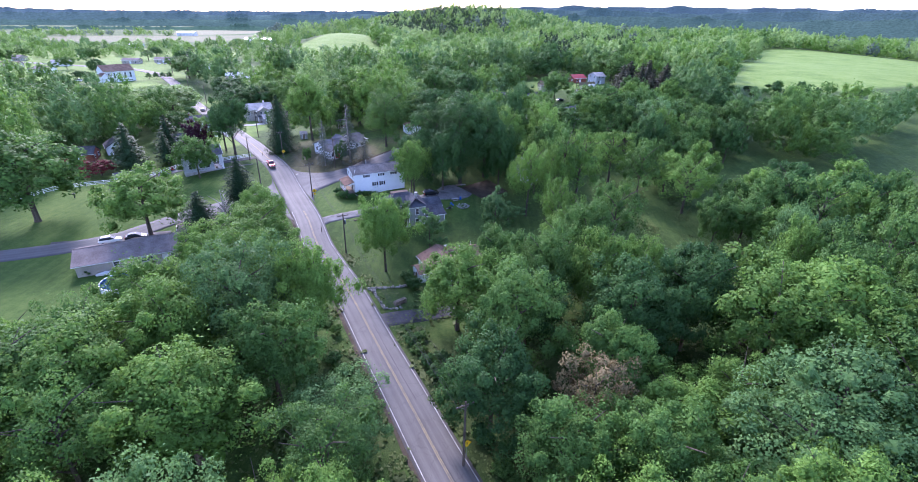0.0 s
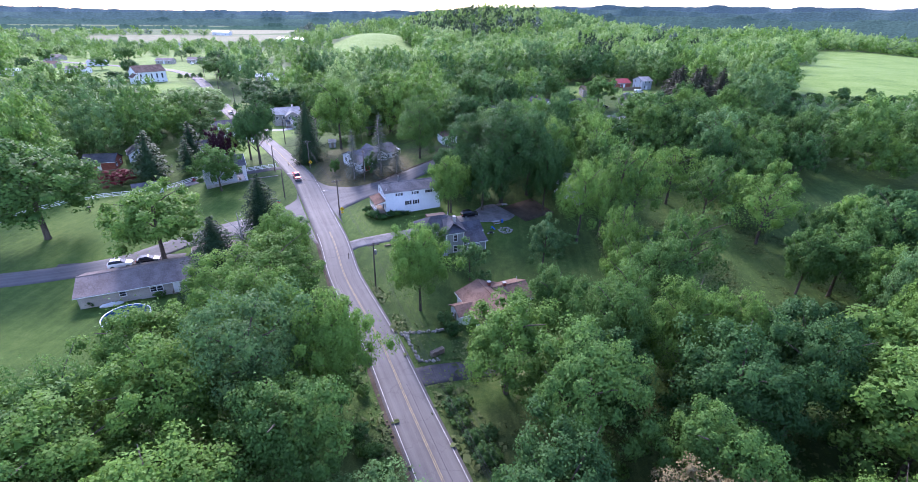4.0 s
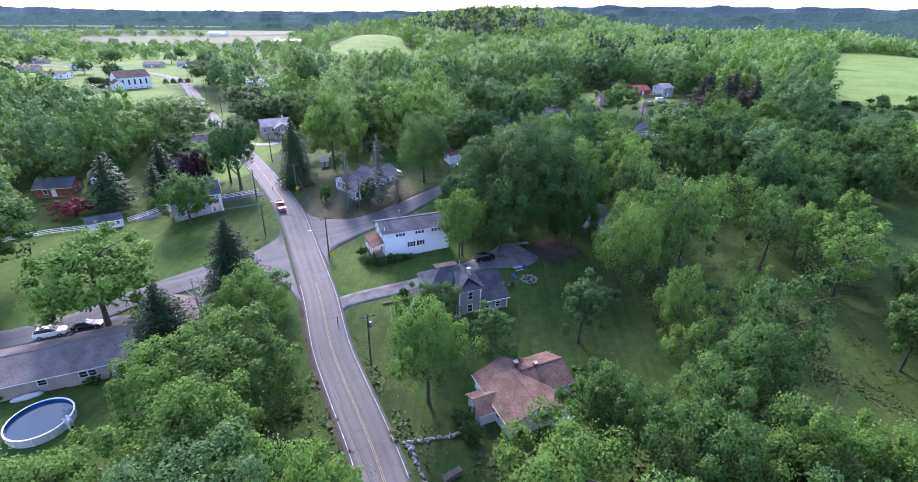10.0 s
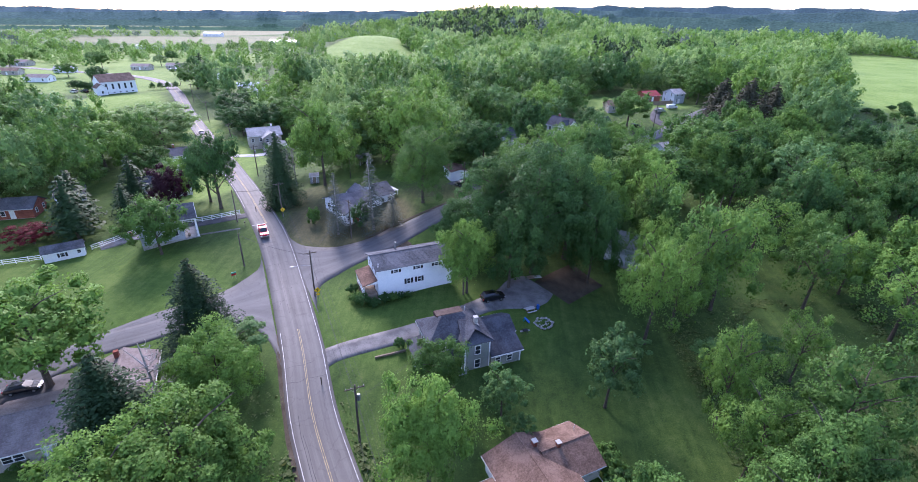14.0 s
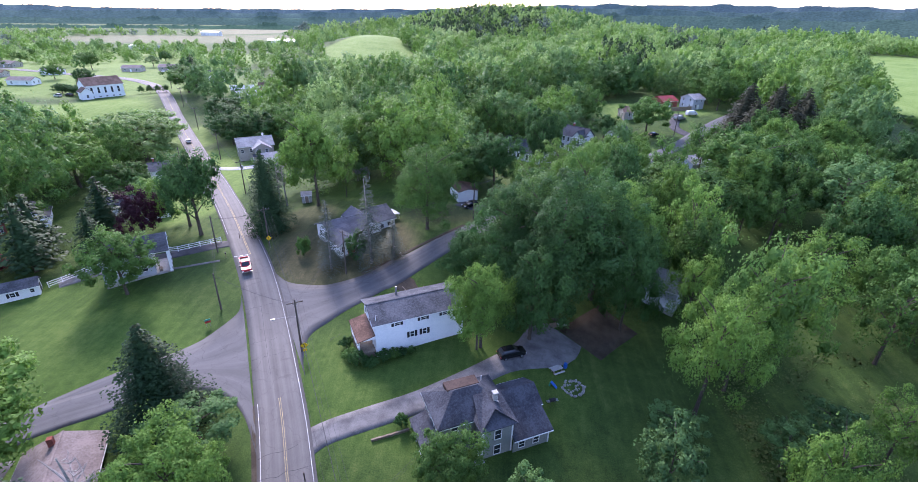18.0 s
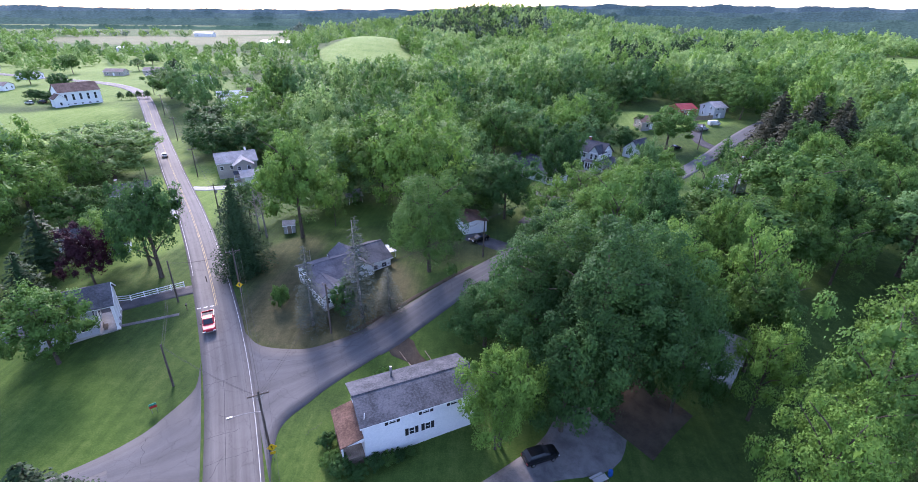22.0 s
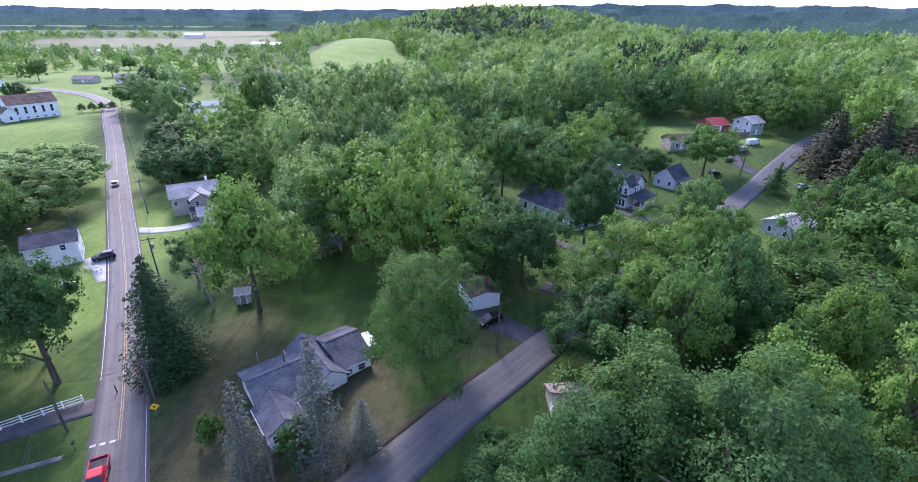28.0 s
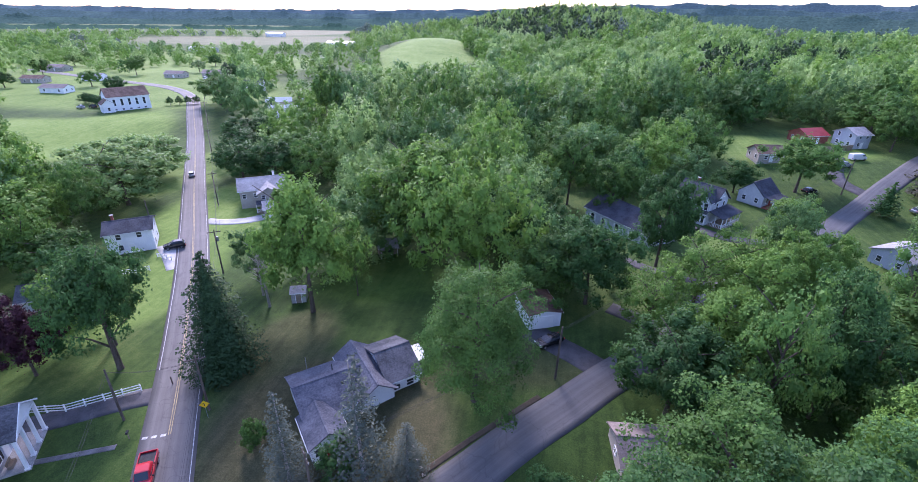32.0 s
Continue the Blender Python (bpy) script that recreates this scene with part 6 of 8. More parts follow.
part("gable", solid(bmesh.new(), [(6.02, -3.3, 4.74), (6.02, 3.3, 4.74), (6.02, 0, 7.05)], (0.15, 0, 0)), TRIM_WHITE, h)
part("beam", boxes((5.95, -3.09, 4.45, 6.2, 3.09, 4.72)), TRIM_WHITE, h)
for y_ in (-3.2, -1.07, 1.07, 3.2):
    pl = post(h, 6.05, y_, 0.0, 4.45, 0.34)
    part("base", boxes((5.8, y_ - 0.25, 0.04, 6.3, y_ + 0.25, 0.26)), TRIM_WHITE, pl)
part("porch_floor", boxes((3.4, -3.4, -1.0, 6.35, 3.4, 0.04)), FOUNDATION, h, "pale stone porch floor")
door(h, m, "r", 0.0, 4.3, TRIM_WHITE)
for u in (-2.0, 2.0):
    window(h, m, "r", u, 1.6, 0.9, 1.5, 4.3, True)
    window(h, m, "r", u, 3.9, 0.9, 1.1, 4.3, True)
for u in (-2.5, 0.5, 2.6):
    window(h, m, "f", u, 1.7, 0.9, 1.3, 3.2)
part("bench", boxes((4.0, -2.6, 0.04, 4.5, -1.3, 0.5), (3.95, -2.6, 0.5, 4.05, -1.3, 0.95)), WOOD, h)


def simple_house(x, y, rot, w, d, hh, rise, wall, roof, label, dz=0.0, wins=3, stories=1, doorside="f", name="house", cat="house", shing=True, dmat=TRIM_WHITE):
    q = thing(name, label, cat, at(x, y, rot, dz))
    mm_ = block(q, w, d, hh, wall, roof, rise, 0.4)
    if shing:
        shingles(q, mm_, w, d, hh, rise, roof, 0.4)
    for st in range(stories):
        v = 1.5 + st * 2.6
        for k in range(wins):
            u = (k - (wins - 1) / 2) * (w / (wins + 0.3))
            for s_ in "fb":
                if not (s_ == doorside and st == 0 and k == wins // 2):
                    window(q, mm_, s_, u, v, 0.9, 1.2, d / 2)
        for s_ in "lr":
            for u in (-d / 4, d / 4):
                window(q, mm_, s_, u, v, 0.85, 1.15, w / 2)
    door(q, mm_, doorside, 0.0, d / 2, dmat)
    return q, mm_


# beyond the junction
q, _ = simple_house(-112.2, 204.2, 38, 9, 8, 5.0, 1.5, WHITE_PAINT, SHINGLE_DARK, "white two-storey house with a dark roof beside the road", 0.1, 2, 2)
chimney(q, -3.0, 1.0, 5.4, 7.6, 0.5)
q = thing("house", "two-level house with pale grey gable roofs and a white deck", "house", at(-101.8, 239.8, 34, -0.1))
m = block(q, 12, 9, 5.4, SIDING_TAN, SHINGLE_PALE, 2.1, 0.5)
shingles(q, m, 12, 9, 5.4, 2.1, SHINGLE_PALE, 0.5)
m2 = block(q, 7, 5.5, 5.0, SIDING_TAN, SHINGLE_PALE, 1.6, 0.5, 1.6, -4.0, 0, 90)
shingles(q, m2, 7, 5.5, 5.0, 1.6, SHINGLE_PALE, 0.5)
lean_to(q, -2.0, -9.6, 5.0, -7.4, 3.0, 2.5, "f", SHINGLE_DARK)
part("deck", boxes((-2.2, -10.0, -0.8, 5.2, -7.5, 0.5)), WOOD, q)
for x_ in (-2.0, 0.3, 2.7, 5.0):
    post(q, x_, -9.8, 0.5, 2.6)
part("rail", boxes((-2.1, -9.9, 1.35, 5.1, -9.8, 1.43), *[(-2.1 + 0.3 * k, -9.88, 0.5, -2.06 + 0.3 * k, -9.82, 1.35) for k in range(24)]), TRIM_WHITE, q)
for u in (-1.5, 1.5):
    window(q, m2, "l", u, 3.9, 0.9, 1.2, 3.5)
    window(q, m2, "l", u, 1.5, 0.9, 1.2, 3.5)
    window(q, m, "l", u, 3.7, 0.9, 1.2, 6.0)
    window(q, m, "f", u - 3.4, 3.7, 0.9, 1.2, 4.5)
chimney(q, 3.6, 2.2, 5.4, 8.2, 0.6, WHITE_PAINT)
q = thing("garage", "grey garage with a gable roof below the two-level house", "garage", at(-93.5, 232.5, 34))
m = block(q, 6, 6, 2.6, SIDING_TAN, SHINGLE_PALE, 1.3, 0.4)
part("garage_door", boxes((-2.2, -3.06, 0.05, 2.2, -3.0, 2.2)), TRIM_WHITE, q)

# the church on its knoll
q = thing("church", "white church with a brown gable roof and tall windows", "church", pose(-231.2, 327.0, 6.3, 0, 0, 58))
m = block(q, 18, 11, 6.8, WHITE_PAINT, SHINGLE_BROWN, 3.6, 0.4, found=1.0)
for u in (-6.4, -3.2, 0.0, 3.2, 6.4):
    window(q, m, "f", u, 4.2, 1.0, 3.0, 5.5, name="window")
    window(q, m, "f", u, 0.9, 1.0, 0.6, 5.5)
    window(q, m, "b", u, 4.2, 1.0, 3.0, 5.5)
for u in (-2.5, 2.5):
    window(q, m, "r", u, 3.8, 0.9, 2.4, 9.0)
m2 = block(q, 5.5, 5.0, 4.2, WHITE_PAINT, SHINGLE_BROWN, 2.0, 0.4, -9.6, -5.0, 0, 90, found=1.0)
window(q, m2, "l", 0, 1.8, 0.9, 1.4, 2.75)
door(q, m2, "f", 0.0, 2.5, TRIM_WHITE, 1.6, 2.2)
part("cornice", boxes((-9.2, -5.62, 6.5, 9.2, -5.5, 6.8)), TRIM_WHITE, q)

# sheds and garages behind the fence
q = thing("shed", "long white garden shed with black shutters and a grey roof", "shed", pose(-101.9, 141.6, 1.35, 0, 0, 40))
m = block(q, 7.2, 3.4, 2.1, WHITE_PAINT, SHINGLE_GREY, 1.1, 0.25, found=0.2)
window(q, m, "f", -0.3, 1.25, 0.7, 0.8, 1.7, True)
window(q, m, "f", 2.6, 1.35, 0.6, 0.7, 1.7)
door(q, m, "r", 0.0, 3.6, SHUTTER, 1.5, 1.9)
q = thing("garage", "white garage with a dark open door and grey roof", "garage", at(-125.5, 171, 40))
m = block(q, 8, 6.5, 2.6, WHITE_PAINT, SHINGLE_GREY, 2.0, 0.4, 0, 0, 0, 90)
part("garage_door", boxes((-1.3, -4.06, 0.05, 1.3, -4.0, 2.2)), SHUTTER, q, "dark open doorway")
simple_house(-131, 161, 20, 9, 7, 2.6, 1.8, BRICK_RED, SHINGLE_GREY, "red house with a grey roof among the trees", 0, 2)
simple_house(-108, 181, 34, 8, 6, 2.6, 1.6, WHITE_PAINT, SHINGLE_GREY, "low white house with a grey roof among tall trees", 0, 2)
simple_house(-98.5, 178.5, 34, 6, 5, 2.4, 1.2, WHITE_PAINT, SHINGLE_DARK, "small white outbuilding with a dark roof", 0, 1)

# the side street
q = thing("house", "pale grey two-storey Victorian house with white trim, gabled bay and porch", "house", pose(17.2, 242.6, 8.7, 0, 0, -42))
m = block(q, 9.4, 6.8, 5.5, SIDING_PALE, SHINGLE_DARK, 2.7, 0.45, 0.5)
shingles(q, m, 9.4, 6.8, 5.5, 2.7, SHINGLE_DARK, 0.45)
m2 = block(q, 4.2, 3.2, 5.9, SIDING_PALE, SHINGLE_DARK, 2.0, 0.35, 3.5, -2.7, 0, 90)
m3 = block(q, 5.0, 6.0, 3.2, SIDING_PALE, SHINGLE_DARK, 1.6, 0.35, -3.5, 5.0, 0, 90)
for u in (-0.75, 0.75):
    window(q, m2, "l", u, 4.5, 0.8, 1.6, 2.1)
    window(q, m2, "l", u, 1.6, 0.8, 1.7, 2.1)
    window(q, m, "r", u * 2, 4.2, 0.85, 1.5, 4.7)
    window(q, m, "l", u * 2, 4.2, 0.85, 1.5, 4.7)
for u in (-3.2, -1.2):
    window(q, m, "f", u, 4.2, 0.85, 1.4, 3.4)
    window(q, m, "f", u, 1.6, 0.85, 1.5, 3.4)
window(q, m2, "f", 0.9, 4.5, 0.7, 1.5, 1.6)
window(q, m2, "b", 0.9, 4.5, 0.7, 1.5, 1.6)
part("belt_trim", boxes((1.86, -4.86, 3.05, 5.14, -4.78, 3.35), (1.86, -4.86, 5.6, 5.14, -4.78, 5.9)), TRIM_WHITE, q)
part("gable_trim", boxes((5.2, -1.5, 6.2, 5.27, 1.5, 6.4), (5.2, -0.06, 6.4, 5.27, 0.06, 7.8)), TRIM_WHITE, q)
part("bay", boxes((1.2, -5.6, -0.6, 5.0, -4.78, 3.0)), SIDING_PALE, q, "ground-floor bay with white windows")
part("bay_window", boxes(*[(1.45 + 0.9 * k, -5.66, 0.8, 2.15 + 0.9 * k, -5.6, 2.5) for k in range(4)]), SHUTTER, q, "dark glass behind white trim")
part("bay_trim", boxes(*[(1.2 + 0.9 * k, -5.7, 0.6, 1.42 + 0.9 * k, -5.6, 2.75) for k in range(5)], (1.2, -5.7, 2.75, 5.0, -5.6, 3.0)), TRIM_WHITE, q)
lean_to(q, 1.0, -5.9, 5.2, -4.78, 3.5, 3.05, "f", SHINGLE_DARK)
lean_to(q, 5.2, -4.9, 8.9, 4.2, 3.6, 2.75, "r", SHINGLE_DARK)
part("porch_floor", boxes((5.2, -4.7, -0.7, 8.7, 4.0, 0.3)), WOOD, q)
part("lattice", boxes(*[(8.7, -4.7 + 0.3 * k, -0.7, 8.74, -4.55 + 0.3 * k, 0.25) for k in range(29)]), TRIM_WHITE, q)
for y_ in (-4.5, -2.4, -0.3, 1.8, 3.8):
    post(q, 8.55, y_, 0.3, 2.8)
post(q, 6.9, -4.5, 0.3, 3.1)
part("rail", boxes((8.5, -4.5, 1.1, 8.6, 3.8, 1.2), *[(8.52, -4.4 + 0.36 * k, 0.3, 8.58, -4.34 + 0.36 * k, 1.1) for k in range(23)]), TRIM_WHITE, q)
part("rail", boxes((5.3, -4.55, 1.1, 8.5, -4.45, 1.2), *[(5.5 + 0.36 * k, -4.53, 0.3, 5.56 + 0.36 * k, -4.47, 1.1) for k in range(9)]), TRIM_WHITE, q)
chimney(q, -1.5, 0.4, 6.5, 9.2, 0.6, BRICK_RED)
q = thing("house", "long pale-grey house with a dark gable roof and white shutters", "house", pose(-0.7, 227.6, 8.9, 0, 0, -48))
m = block(q, 18.6, 9.2, 3.5, SIDING_PALE, SHINGLE_DARK, 2.5, 0.45)
shingles(q, m, 18.6, 9.2, 3.5, 2.5, SHINGLE_DARK, 0.45)
for u in (-7.0, -3.6, 0.4, 4.4, 7.6):
    window(q, m, "f", u, 1.9, 1.0, 1.5, 4.6)
    part("shutter", boxes((u - 0.98, -4.68, 1.1, u - 0.62, -4.62, 2.7), (u + 0.62, -4.68, 1.1, u + 0.98, -4.62, 2.7)), TRIM_WHITE, q)
for u in (-2, 2):
    window(q, m, "r", u, 1.9, 1.0, 1.4, 9.3)
    window(q, m, "l", u, 1.9, 1.0, 1.4, 9.3)
q, mq = simple_house(35.5, 256, 44, 7.5, 6.5, 3.0, 2.9, SIDING_PALE, SHINGLE_DARK, "small pale cottage with a dark steep roof and red porch", 0.1, 2, dmat=DOOR_RED)
part("porch_floor", boxes((-3.5, -5.8, -0.8, 3.5, -3.25, 0.2)), BRICK_RED, q)
lean_to(q, -3.6, -5.9, 3.6, -3.2, 2.9, 2.3, "f", SHINGLE_DARK)
for x_ in (-3.4, -1.1, 1.1, 3.4):
    post(q, x_, -5.6, 0.2, 2.4)
part("rail", boxes((-3.4, -5.65, 0.95, 3.4, -5.55, 1.05), *[(-3.3 + 0.36 * k, -5.63, 0.2, -3.24 + 0.36 * k, -5.57, 0.95) for k in range(19)]), TRIM_WHITE, q)
simple_house(52, 224, 32, 9, 7, 3.0, 1.5, SIDING_BLUE, SHINGLE_PALE, "pale blue house with a light roof among trees", 0.0, 2)
q, mq = simple_house(69, 312, 25, 9, 8, 2.8, 1.8, BRICK_RED, METAL_RED, "house with a bright red metal roof", 0.0, 2, shing=False)
simple_house(80.5, 308, 25, 6.6, 8, 4.6, 1.8, SIDING_BLUE, SHINGLE_PALE, "pale two-storey house with a light grey roof", 0.0, 2, 2, shing=False)
simple_house(47, 287, 10, 8, 7, 2.7, 1.8, SIDING_TAN, SHINGLE_BROWN, "brown-roofed cottage behind trees", 0.0, 2)
q = thing("fence", "tall brown board fence beside the pale house", "fence", at(73, 299, 25))
for k in range(24):
    part("board", boxes((-6 + 0.5 * k, -0.03, 0.05, -5.54 + 0.5 * k, 0.03, 1.9)), WOOD, q)
q = thing("garage", "white garage with a low rust-brown roof on the corner lot", "garage", pose(-19.4, 189.6, 8.1, 0, 0, 24))
m = block(q, 6.5, 5.4, 2.7, WHITE_PAINT, SHINGLE_RUST, 0.6, 0.2, 0, 0, 0, 90)
window(q, m, "r", 0.0, 1.7, 1.6, 0.7, 3.25)
part("garage_door", boxes((-1.4, -3.32, 0.05, 1.4, -3.25, 2.3)), TRIM_WHITE, q)
q, _ = simple_house(22.0, 153.5, -35, 7.5, 6.0, 4.6, 2.2, SIDING_BLUE, SHINGLE_PALE, "pale blue-grey house hidden under trees", 0.0, 2)
lean_to(q, -3.8, -5.6, 3.8, -3.0, 2.7, 2.2, "f", METAL_WHITE)
q = thing("garage", "small garage with a worn grey-brown roof under tall trees", "garage", at(-5.7, 164.8, 8))
m = block(q, 7.0, 6.0, 2.3, SIDING_TAN, SHINGLE_TAUPE, 1.4, 0.35, found=0.4)
shingles(q, m, 7.0, 6.0, 2.3, 1.4, SHINGLE_TAUPE, 0.35)
part("garage_door", boxes((-1.4, -3.06, 0.05, 1.4, -3.0, 2.0)), TRIM_WHITE, q)
window(q, m, "l", 0.0, 1.4, 0.8, 0.8, 3.5)

# houses round the bend and on the rise
for x_, y_, r_, w_, d_, hh, wm, rm, lab in ((-205, 396, 20, 11, 8, 5.2, WHITE_PAINT, SHINGLE_GREY, "white two-storey house on the rise behind trees"),
                                            (-168, 361, 30, 13, 5, 2.7, SIDING_TAN, METAL_WHITE, "long mobile home with a pale metal roof"),
                                            (-157, 347, 40, 14, 5, 2.7, WHITE_PAINT, METAL_WHITE, "white mobile home with a metal roof"),
                                            (-150, 336, 40, 10, 4.5, 2.6, SIDING_BLUE, METAL_WHITE, "small mobile home with a white roof"),
                                            (-163, 378, 20, 5, 4, 2.4, BRICK_RED, SHINGLE_RUST, "small red shed in a clearing"),
                                            (-266, 440, 15, 14, 9, 2.8, SIDING_TAN, SHINGLE_TAUPE, "low tan house near the bend"),
                                            (-285, 425, 10, 13, 8, 2.8, SIDING_TAN, SHINGLE_TAUPE, "ranch house with a brown-grey roof"),
                                            (-300, 350, 10, 14, 8, 2.8, WHITE_PAINT, SHINGLE_TAUPE, "white ranch house with a taupe roof"),
                                            (-330, 330, -5, 18, 7, 2.8, WHITE_PAINT, METAL_WHITE, "long low white building"),
                                            (-345, 375, 15, 13, 8, 2.8, SIDING_TAN, SHINGLE_BROWN, "ranch house with a red-brown roof"),
                                            (-322, 395, 15, 12, 8, 2.8, WHITE_PAINT, SHINGLE_PALE, "white bungalow with a pale roof"),
                                            (-390, 430, 0, 14, 9, 2.9, SIDING_TAN, SHINGLE_TAUPE, "tan bungalow on open lawns"),
                                            (-430, 640, 5, 30, 12, 4, METAL_WHITE, METAL_WHITE, "long pale farm shed"),
                                            (-330, 800, 5, 40, 14, 5, METAL_WHITE, METAL_WHITE, "long pale barn with a metal roof"),
                                            (-560, 1010, 0, 34, 14, 6, METAL_WHITE, METAL_WHITE, "pale barn far across the fields")):
    simple_house(x_, y_, r_, w_, d_, hh, 1.6 if hh < 5 else 2.2, wm, rm, lab, 0.0, 3, 2 if 5 < hh < 6 else 1, shing=False)


# ---- drives, paths and bare earth ----
def strip(name, mat, label, pts, width, lift, category="driveway", wide_at=None):
    line = smooth_line(pts, 1.5)
    w = np.full(len(line), width / 2) if wide_at is None else flare(line, wide_at[0], wide_at[1] / 2, width / 2, wide_at[2])
    return lay(name, mat, label, category, [ribbon(line, -w, w, lift, 5, 0.12)])


strip("driveway", GRAVEL, "grey gravel drive to the farmhouse", [(-35.6, 110.6), (-33, 114.5), (-27, 118), (-21, 121.3), (-14.5, 125.8), (-9, 130), (-3, 134), (1.5, 139)], 3.8, 0.045, wide_at=((-0.5, 135.5), 9.5, 6))
strip("dirt_yard", DIRT, "bare dark earth beside the gravel", [(4.0, 137), (8, 141.5), (12.5, 146)], 8.5, 0.035, "ground")
strip("driveway", ASPHALT_DARK, "dark asphalt drive below the stone wall", [(-15, 73.5), (-11, 76.6), (-5, 79), (1, 81)], 4.4, 0.05)
strip("driveway", CONCRETE, "bright concrete drive beside the white house", [(-95, 197.5), (-100, 202), (-105.5, 206.5)], 5.0, 0.05)
strip("driveway", CONCRETE, "pale drive to the two-level house", [(-107.5, 222), (-103, 223), (-98, 226), (-95, 230)], 4.0, 0.05)
strip("driveway", ASPHALT_DARK, "dark drive to the pillared house", [(-68.5, 165.5), (-74, 162.5), (-81, 157.5), (-88, 153.5)], 3.6, 0.05)
strip("footpath", GRAVEL, "narrow concrete path to the porch", [(-68.9, 155.6), (-72.5, 153.9), (-77.0, 151.8)], 0.8, 0.055, "path")
strip("driveway", ASPHALT_DARK, "dark drive beside the garage", [(-10, 178.5), (-13.5, 181), (-17, 183.2), (-20, 185.5)], 4.4, 0.045)
strip("driveway", ASPHALT_DARK, "dark drive with a parked car behind the ranch house", [(-92, 97.5), (-84, 100.2), (-77, 103.5), (-69, 105.5)], 5.5, 0.045)
strip("driveway", GRAVEL, "gravel patch by the garden shed", [(-98, 146.5), (-95, 149.5), (-91, 153)], 4.6, 0.04)
strip("driveway", ASPHALT_DARK, "grey drive to the Victorian house", [(33, 227), (27, 228.2), (21.5, 228.5), (17, 231.5), (12.5, 236.5)], 3.4, 0.045)
strip("driveway", ASPHALT_DARK, "drive to the cottage", [(46, 239), (42, 246), (38, 250)], 3.2, 0.045)
strip("driveway", ASPHALT_DARK, "drive to the red-roofed house", [(66, 262), (62, 272), (66, 284), (70, 292)], 4.0, 0.045)
strip("driveway", ASPHALT_DARK, "short drive across the side street", [(2, 188.2), (-0.7, 189.6), (-4, 191.6), (-7.6, 193.8)], 3.0, 0.045)
strip("driveway", ASPHALT_DARK, "narrow drive to the long grey house", [(15, 204), (8, 204.6), (1.6, 207), (-4.4, 211.6)], 2.6, 0.045)
near_ = MAIN[(MAIN[:, 1] < 122)]
for side_ in (-1,):
    wob_ = np.array([0.55 + 0.35 * noise.noise(Vector((q[0] * 0.15, q[1] * 0.15, side_))) for q in near_])
    a_, b_ = side_ * (EDGE - 0.05) + 0 * wob_, side_ * (EDGE + wob_)
    lay("verge", DIRT, "worn earth shoulder along the asphalt", "verge", [ribbon(near_, np.minimum(a_, b_), np.maximum(a_, b_), 0.03, 3)])
strip("verge", DIRT, "worn earth edge of the side road", [(-37.4, 152.8), (-33.2, 156.2), (-29.3, 159.9), (-24.6, 164.9), (-18, 171.5)], 0.8, 0.03, "verge")

strip("driveway", DIRT, "worn earth pull-off beside the side road", [(-29.0, 150.9), (-27.0, 149.0), (-24.8, 147.0), (-22.4, 144.6)], 2.2, 0.035, wide_at=((-28.2, 150.2), 4.4, 2.0))
p = thing("log_edging", "pale peeled logs lying along the earth pull-off", "logs", pose(0, 0, 0))
for (ax_, ay_), (bx_, by_) in (((-28.4, 149.2), (-27.0, 147.4)), ((-26.6, 147.0), (-25.6, 145.6)), ((-24.4, 149.6), (-23.2, 147.8)), ((-20.6, 148.6), (-19.8, 147.0))):
    part("log", rod((ax_, ay_, gz(ax_, ay_) + 0.1), (bx_, by_, gz(bx_, by_) + 0.1), 0.09, 0.07), WOOD, p)
p = thing("gate_post", "short weathered timber post on the lawn", "post", at(-29.0, 142.9, 0))
part("post", boxes((-0.12, -0.12, -0.3, 0.12, 0.12, 1.2)), WOOD, p)

# the stop bar and worn marks at the junction
lay("stop_line", LINE_WHITE, "worn white stop bar", "", [ribbon(smooth_line([(-66.6 + 1.0 * k, 157.2 + 0.42 * k), (-66.3 + 1.0 * k, 157.33 + 0.42 * k), (-66.0 + 1.0 * k, 157.46 + 0.42 * k)], 0.3), -0.2, 0.2, 0.082, 2) for k in range(3)], parent=road)
# tar-sealed cracks
crk = random.Random(8)
for k in range(26):
    i0 = crk.randrange(4, len(MAIN) - 60)
    n_ = crk.randrange(4, 12)
    seg = MAIN[i0:i0 + n_]
    o_ = crk.uniform(-2.4, 2.4)
    wob = np.array([o_ + crk.uniform(-0.12, 0.12) for _ in range(n_)])
    lay("tar_crack", TAR, "", "", [ribbon(seg, wob - 0.03, wob + 0.03, 0.076, 2)], parent=road)
for k in range(14):
    i0 = crk.randrange(6, len(MAIN) - 60)
    a_, b_ = MAIN[i0], MAIN[i0 + 1]
    d_ = (b_ - a_) / np.linalg.norm(b_ - a_)
    nrm = np.array([d_[1], -d_[0]])
    pts_ = np.array([a_ + nrm * s_ + d_ * crk.uniform(-0.25, 0.25) for s_ in np.linspace(-3.2, crk.uniform(0, 3.2), 7)])
    lay("tar_crack", TAR, "", "", [ribbon(pts_, -0.025, 0.025, 0.077, 2)], parent=road)


